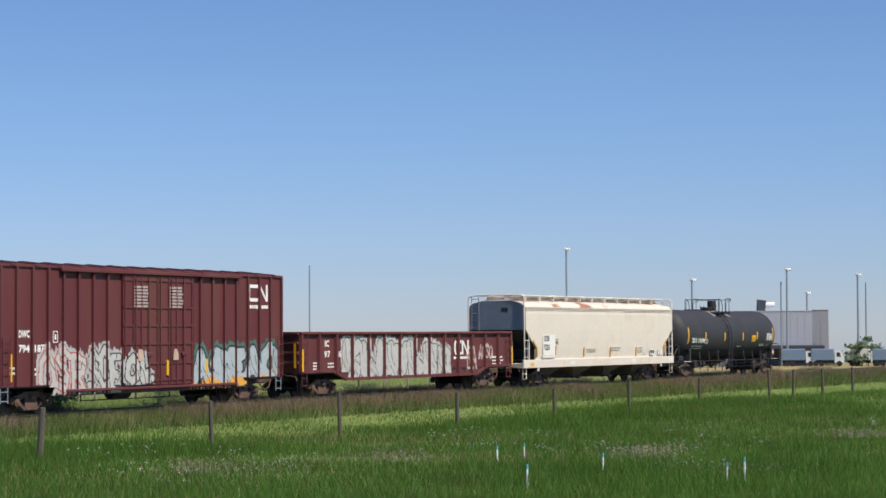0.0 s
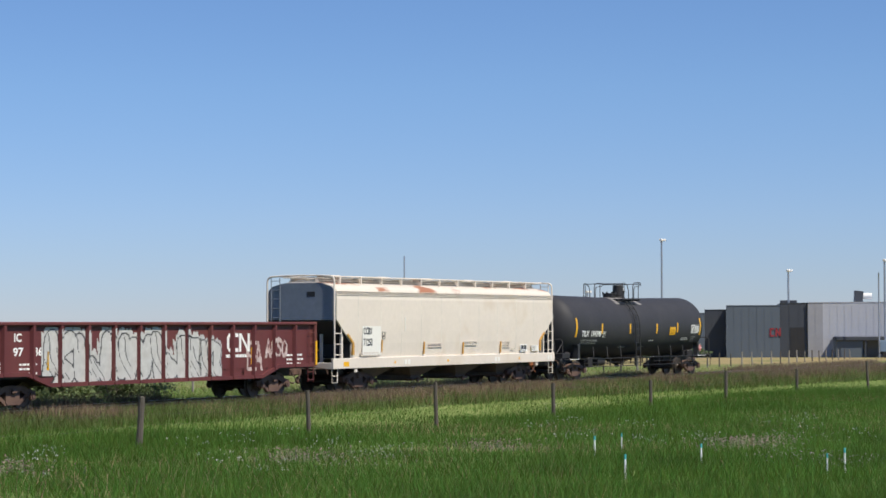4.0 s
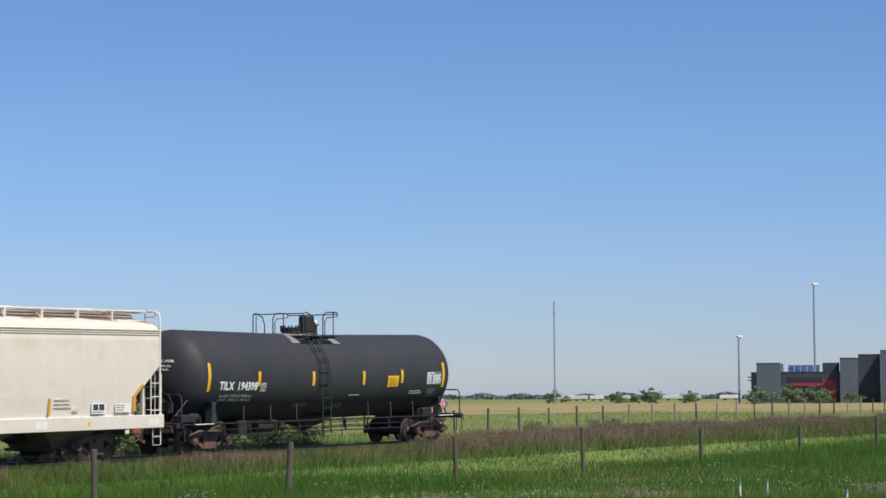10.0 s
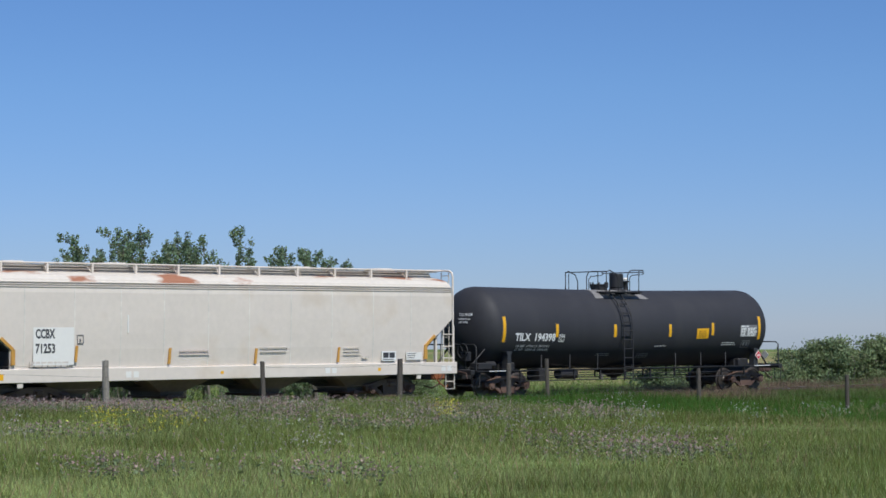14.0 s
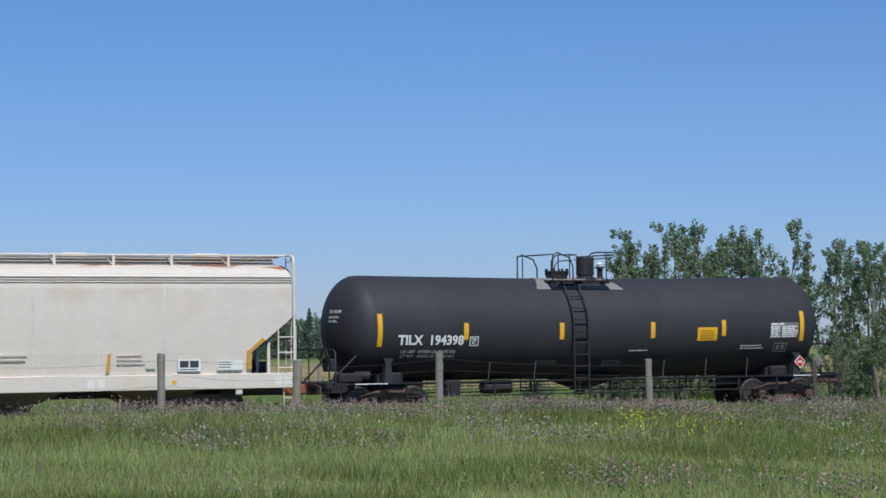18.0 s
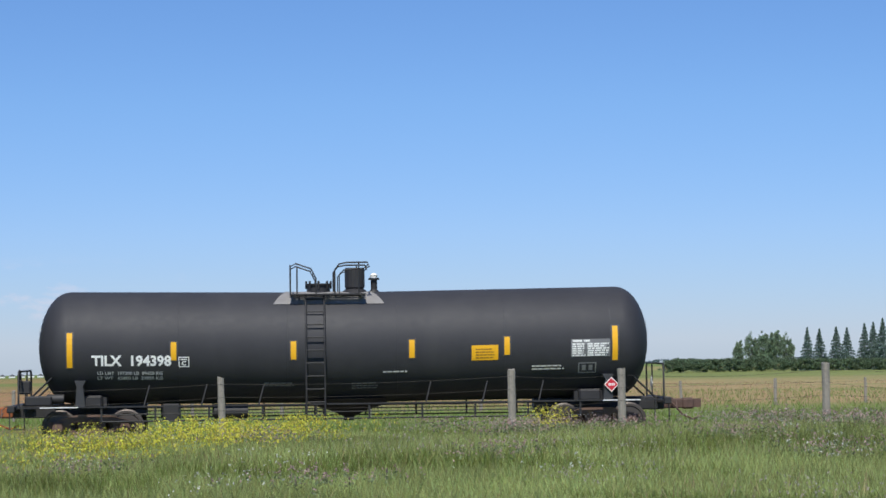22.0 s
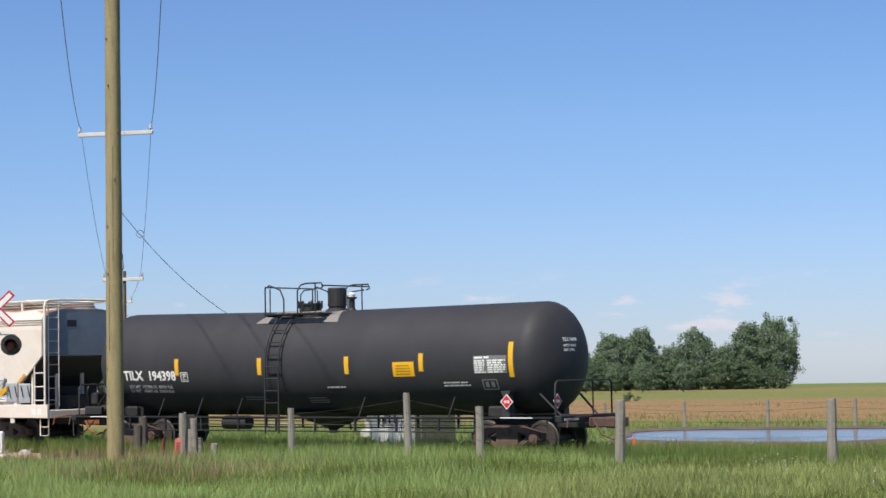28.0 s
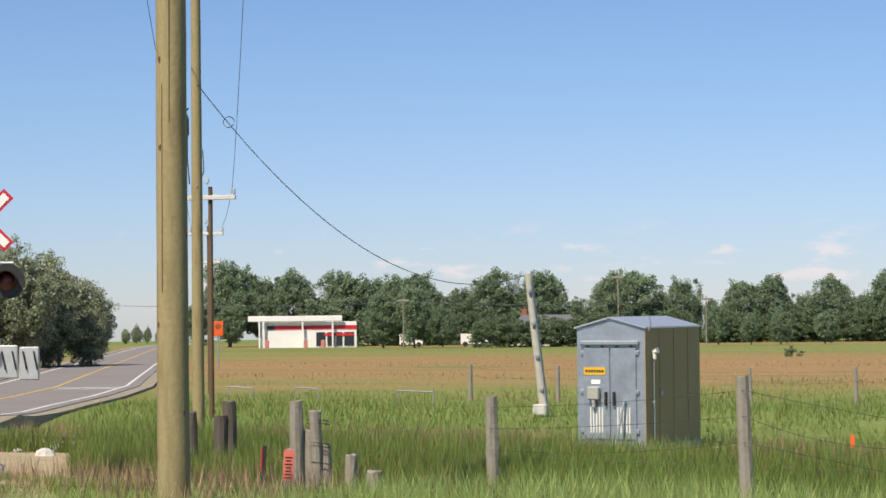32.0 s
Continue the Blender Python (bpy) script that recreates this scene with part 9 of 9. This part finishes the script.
def blades(rng, x, y, h, width, lean):
    n = len(x)
    z = ground_z(x, y) - 0.03
    a = rng.uniform(0, math.tau, n)
    b = rng.uniform(0, math.tau, n)
    l = h * lean * rng.uniform(0.2, 1.0, n)
    dx, dy = np.cos(a) * width / 2, np.sin(a) * width / 2
    base = np.stack([x, y, z], 1)
    d = np.stack([dx, dy, 0 * dx], 1)
    tip = base + np.stack([np.cos(b) * l, np.sin(b) * l, h], 1)
    return np.stack([base - d, base + d, tip], 1)


def spread(rng, x0, x1, y0, y1, per):
    n = int((x1 - x0) * (y1 - y0) * per)
    return rng.uniform(x0, x1, n), rng.uniform(y0, y1, n)


def off_road(x, y):
    o = (x + 46.4) * RN.x + (y - 38.3) * RN.y
    a = (x + 46.4) * RD.x + (y - 38.3) * RD.y
    off = o + 2.6 * (1 - ease(35, 75, a))
    return (off < -4.9) | (off > np.where((a > 7) & (a < 13.5), 7.1, 5.1))


def meadow():
    rng = np.random.default_rng(3)
    cs, east, mid, fresh = [], [], [], []
    for x0, x1, y0, y1, per in ((-50, -12, 24, 46, 200), (-26, -12, 8, 24, 300), (-12, 16, 9, 24, 420), (6, 34, -6, 9, 300), (16, 34, 9, 24, 320), (-12, 34, 24, 46, 220), (34, 70, 12, 60, 150), (70, 122, 14, 84, 105), (122, 175, 14, 92, 40)):
        x, y = spread(rng, x0, x1, y0, y1, per)
        ty = np.interp(x, LX, LY)
        k = off_road(x, y) & (y < ty - 0.5)
        x, y = x[k], y[k]
        p = patch(x, y, 1.0, 4.0)
        h = (0.12 + 0.22 * p) * rng.uniform(0.5, 1.35, len(x)) * (0.8 if y1 <= 24 else 1.0) * np.where((x < -39) & (y > 38), 0.8, np.where(x < -28, 1.35, np.where((x > 44) & (x < 64) & (y < 30), 1.2, np.where((x > 40) & (y > 39) & (y < 45), 1.5, 1.0))))
        b = blades(rng, x, y, h, 0.015 if y1 <= 24 else 0.020, 0.8)
        # fresher, deeper green drifts, more of them further along the verge
        deep = (rng.uniform(0, 1, len(x)) < np.clip((x - 6) / 22, 0.05, 0.75)) | ((patch(x, y, 9.0, 1.7) > 0.62) & (rng.uniform(0, 1, len(x)) < 0.7)) | (x > 34)
        cs.append(b[~deep & (x > -26)])
        fresh.append(b[~deep & (x <= -26)])
        east.append(b[deep & (x > 34)])
        mid.append(b[deep & (x <= 34)])
    g1 = leaf_material("meadow grass", (0.37, 0.41, 0.155), 0.42, 0.5, 0.32)
    tagged(new("meadow_grass", faces_mesh("meadow_grass", np.concatenate(cs), g1)), "tall fresh green meadow grass along the verge", "grass", kind="stuff")
    g7 = leaf_material("fresh verge grass", (0.38, 0.47, 0.17), 0.42, 0.55, 0.32)
    tagged(new("fresh_grass", faces_mesh("fresh_grass", np.concatenate(fresh), g7)), "tall bright green grass near the crossing", "grass", kind="stuff")
    g6 = leaf_material("deep meadow grass", (0.185, 0.226, 0.056), 0.42, 0.5, 0.32)
    tagged(new("deep_grass", faces_mesh("deep_grass", np.concatenate(mid), g6)), "deep green drifts of grass in the meadow", "grass", kind="stuff")
    g5 = leaf_material("lush grass", (0.088, 0.178, 0.028), 0.42, 0.5, 0.32)
    tagged(new("lush_grass", faces_mesh("lush_grass", np.concatenate(east), g5)), "lush deep green grass along the verge", "grass", kind="stuff")
    cs = []
    for x0, x1, y0, y1, per in ((-75, 125, 49, 66, 40), (-75, 125, 66, 86, 14), (-75, 125, 86, 100, 6), (-60, 20, 100, 120, 3), (125, 230, 50, 130, 2.5), (20, 125, 100, 150, 3)):
        x, y = spread(rng, x0, x1, y0, y1, per)
        ty = np.interp(x, LX, LY)
        inpond = ((x + 34.2) / 8.2) ** 2 + ((y - 77.0) / 8.5) ** 2 < 1
        k = off_road(x, y) & (y > ty + 3.2) & ~inpond
        x, y = x[k], y[k]
        h = (0.2 + 0.2 * patch(x, y, 5.0, 6.0)) * rng.uniform(0.5, 1.3, len(x))
        cs.append(blades(rng, x, y, h, 0.035, 0.7))
    g2 = leaf_material("field grass", (0.21, 0.29, 0.075), 0.4, 0.5)
    tagged(new("field_grass", faces_mesh("field_grass", np.concatenate(cs), g2)), "green grass in the field beyond the track", "grass", kind="stuff")
    # taller growth that hides the rails near the crossing
    cs = []
    at = np.arange(-178, 124, 1.0)
    bed = np.array([on_line(q)[:2] for q in at])
    rank = []
    for s0, s1, n, lo, hi in ((14, 54, 60000, 0.3, 0.66), (-40, 14, 24000, 0.12, 0.32), (-170, -40, 90000, 0.18, 0.5)):
        st = rng.uniform(s0, s1, n)
        lat = np.where(rng.uniform(0, 1, n) < 0.8, rng.uniform(-2.6, 0.45, n), rng.uniform(2.7, 5.2, n))
        x, y = np.interp(st, at, bed[:, 0]), np.interp(st, at, bed[:, 1]) + lat
        k = off_road(x, y)
        (rank if s1 == -40 else cs).append(blades(rng, x[k], y[k], rng.uniform(lo, hi, k.sum()), 0.026, 0.6))
    tagged(new("trackside_grass", faces_mesh("trackside_grass", np.concatenate(cs), g2)), "green grass close along the track", "grass", kind="stuff")
    tagged(new("rank_grass", faces_mesh("rank_grass", np.concatenate(rank), leaf_material("rank trackside grass", (0.155, 0.20, 0.065), 0.5, 0.45))), "rank dark green grass along the curve of the track", "grass", kind="stuff")
    # low growth on the track bed itself
    st = rng.uniform(-170, 118, 60000)
    lat = rng.uniform(-0.4, 3.6, len(st))
    at = np.arange(-178, 124, 1.0)
    bed = np.array([on_line(q)[:2] for q in at])
    x, y = np.interp(st, at, bed[:, 0]), np.interp(st, at, bed[:, 1]) + lat
    k = off_road(x, y) & (np.abs(np.abs(lat - 1.55) - 0.755) > 0.12)
    base = blades(rng, x[k], y[k], rng.uniform(0.06, 0.2, k.sum()), 0.03, 0.8)
    base[:, :, 2] += (-0.27 - ground_z(x[k], y[k]))[:, None]
    g4 = leaf_material("sparse weeds", (0.20, 0.22, 0.075), 0.45, 0.4)
    tagged(new("track_weeds", faces_mesh("track_weeds", base, g4)), "sparse weeds growing through the ballast", "weeds", kind="stuff")
    # dry seed heads by the track and round the crossing
    s = rng.uniform(-175, 120, 90000)
    lat = np.where(rng.uniform(0, 1, len(s)) < 0.72, rng.uniform(-2.4, -0.1, len(s)), rng.uniform(3.1, 5.5, len(s)))
    tb = np.array([on_line(q)[:3] for q in np.arange(-178, 124, 1.0)])
    xi = np.interp(s, np.arange(-178, 124, 1.0), tb[:, 0])
    yi = np.interp(s, np.arange(-178, 124, 1.0), tb[:, 1])
    x, y = xi, yi + lat
    k = (patch(x, y, 2.0, 5.0) > 0.34) & off_road(x, y) & ((x < -8) | (rng.uniform(0, 1, len(x)) < 0.25))
    x, y = x[k], y[k]
    cs = [blades(rng, x, y, rng.uniform(0.25, 0.55, len(x)), 0.024, 0.45)]
    x, y = spread(rng, -56, -8, 34, 66, 46)
    ty = np.interp(x, LX, LY)
    k = (np.abs(y - ty - 1.5) > 3.2) & off_road(x, y) & (patch(x, y, 3.0, 3.0) > 0.36) & ((y > 45) | (x < -33)) & (rng.uniform(0, 1, len(x)) < 0.75)
    x, y = x[k], y[k]
    cs.append(blades(rng, x, y, rng.uniform(0.3, 0.56, len(x)), 0.020, 0.5))
    x, y = spread(rng, 60, 122, 20, 44, 10)
    k = patch(x, y, 8.0, 6.0) > 0.76
    cs.append(blades(rng, x[k], y[k], rng.uniform(0.2, 0.45, k.sum()), 0.014, 0.8))
    for x0, x1, y0, y1, per in ((-14, 34, 8, 44, 6), (34, 60, 12, 46, 6)):
        x, y = spread(rng, x0, x1, y0, y1, per)
        k = (patch(x, y, 11.0, 3.0) > 0.45) & (y < np.interp(x, LX, LY) - 1)
        cs.append(blades(rng, x[k], y[k], rng.uniform(0.2, 0.42, k.sum()), 0.010, 0.9))
    for x0, x1, y0, y1, per in ((-120, 60, 105, 200, 1.3), (120, 240, 60, 130, 2.0)):
        x, y = spread(rng, x0, x1, y0, y1, per)
        k = (patch(x * 0.14, y, 4.0, 7.0) > 0.5) & off_road(x, y)
        cs.append(blades(rng, x[k], y[k], rng.uniform(0.12, 0.3, k.sum()), 0.04, 0.7))
    st = rng.uniform(-172, -46, 130000)
    at = np.arange(-178, 124, 1.0)
    x, y = np.interp(st, at, tb[:, 0]), np.interp(st, at, tb[:, 1])
    near = rng.uniform(0, 1, len(st)) < 0.55
    y = y + np.where(near, rng.uniform(-1.7, 0.1, len(st)), rng.uniform(3.0, 5.0, len(st)))
    tall = np.where(near, rng.uniform(0.2, 0.6, len(st)), rng.uniform(0.2, 0.7, len(st)))
    k = off_road(x, y) & (patch(x, y, 6.0, 2.5) > 0.4)
    dock = leaf_material("dock stalks", (0.26, 0.19, 0.125), 0.45, 0.35)
    tagged(new("dock_weeds", faces_mesh("dock_weeds", blades(rng, x[k], y[k], tall[k], 0.03, 0.5), dock)), "brown dock and dead weeds along the ballast edge", "weeds", kind="stuff")
    g3 = leaf_material("dry seed grass", (0.42, 0.285, 0.18), 0.4, 0.45)
    tagged(new("dry_grass", faces_mesh("dry_grass", np.concatenate(cs), g3)), "dry reddish-brown seeding grass along the track", "grass", kind="stuff")


def flowers(name, label, col, spots, h, size, seed, clump=20, sd=0.3):
    """Loose flower heads over the grass: spots are x, y, spread in x and y, count."""
    rng = np.random.default_rng(seed)
    xs, ys = [], []
    for x, y, sx, sy, n in spots:
        k = max(1, n // clump)
        cx, cy = rng.normal(x, sx, k), rng.normal(y, sy, k)
        pick = rng.integers(0, k, n)
        xs.append(cx[pick] + rng.normal(0, sd, n))
        ys.append(cy[pick] + rng.normal(0, sd, n))
    x, y = np.concatenate(xs), np.concatenate(ys)
    ty = np.interp(x, LX, LY)
    k = (y < ty - 1.5) & off_road(x, y)
    x, y = x[k], y[k]
    z = ground_z(x, y) + rng.uniform(h * 0.45, h, len(x))
    c = np.stack([x, y, z], 1)
    c = np.repeat(c, 3, 0) + rng.normal(0, size * 0.8, (len(c) * 3, 3))
    tagged(new(name, faces_mesh(name, leaf_quads(rng, c, size), leaf_material(name.replace("_", " "), col, 0.3, 0.3))), label, "flowers", kind="stuff")


meadow()
MAUVE = [(17, 35.6, 5.0, 2.0, 3000), (8, 35, 3.5, 1.8, 1100), (22, 30, 6, 3.0, 1000), (12, 24, 6, 4.0, 1200), (16, 15, 5, 3.5, 500), (4, 20, 5, 4, 450), (30, 34, 7, 3, 600), (-1, 34.5, 4, 1.6, 800), (-2, 25, 3, 4, 300), (78, 27, 9, 4, 300), (60, 29, 8, 3, 500), (-10, 34, 4, 2, 400)]
flowers("purple_flowers", "dusky purple wildflowers in drifts through the meadow", (0.38, 0.265, 0.24), MAUVE, 0.44, 0.021, 21, 110, 0.6)
flowers("pale_seed_heads", "pale pinkish seed heads among the purple wildflowers", (0.45, 0.385, 0.36), [(x, y, sx, sy, n * 3 // 4) for x, y, sx, sy, n in MAUVE], 0.46, 0.013, 21, 82, 0.6)
flowers("weed_leaves", "dark grey-green weed leaves under the purple wildflowers", (0.19, 0.225, 0.115), MAUVE, 0.34, 0.026, 21, 110, 0.6)
flowers("yellow_flowers", "bright yellow mustard blooming in the meadow", (0.60, 0.55, 0.07), 2 * [(-12.5, 20.6, 1.2, 1.4, 260), (-11.5, 27.0, 1.0, 1.0, 130), (-9.9, 28.0, 0.9, 0.9, 180), (-10.6, 23.2, 1.4, 1.4, 330), (-6.6, 26.0, 0.9, 0.9, 270), (-6.0, 29.0, 0.9, 1.0, 330), (-4.8, 33.4, 0.9, 1.3, 420), (-4.0, 30.4, 0.8, 0.9, 380), (-3.0, 33.2, 0.6, 1.0, 230), (-7.6, 30.8, 1.0, 1.2, 230), (0.8, 34.8, 1.2, 0.8, 60), (2.4, 34.6, 0.8, 0.8, 60), (12.7, 21.5, 0.5, 0.6, 45), (14.6, 23.8, 1.2, 1.0, 50), (23.3, 26.6, 0.8, 0.8, 60)], 0.66, 0.019, 22, 46, 0.20)
flowers("white_flowers", "tiny white wildflowers in the meadow", (0.62, 0.62, 0.55), [(28, 28, 8, 6, 300), (8, 26, 10, 7, 450), (70, 34, 16, 5, 600), (-15, 35, 10, 4, 300)], 0.45, 0.016, 23)


# ---- what moves ----
def train_at(t):
    """Metres that the train has rolled along the line at t seconds."""
    return float(np.interp(t, (0, 1, 2, 3, 3.5, 5.5, 6, 7, 8, 9, 10, 11, 12, 13, 13.5, 15.5, 16, 17, 18, 19, 20, 21, 22, 23, 24, 24.5, 26.5, 27, 28, 29, 30, 31, 32), (-147.65, -141.09, -134.53, -127.96, -124.68, -111.52, -108.23, -101.69, -95.24, -88.94, -82.67, -76.48, -70.34, -64.20, -61.11, -48.43, -45.18, -38.63, -32.05, -25.46, -18.83, -12.11, -5.31, 1.46, 8.07, 11.31, 23.68, 26.88, 33.42, 40.10, 46.75, 53.70, 60.85)))


def motions():
    for car, mid in ((TANK, 7.25), (HOPPER, 26.49), (GONDOLA, 47.27), (BOXCAR, 68.03)):
        walk(car, [(k * 0.5, car_pose(train_at(k * 0.5) + mid)) for k in range(65)])
    for w in AXLES:
        x, z = w.location.x, w.location.z
        walk(w, [(k * 0.1, Matrix.Translation((x, 0, z)) @ Matrix.Rotation((train_at(k * 0.1) + 147.65) / 0.446, 4, "Y")) for k in range(321)])


motions()
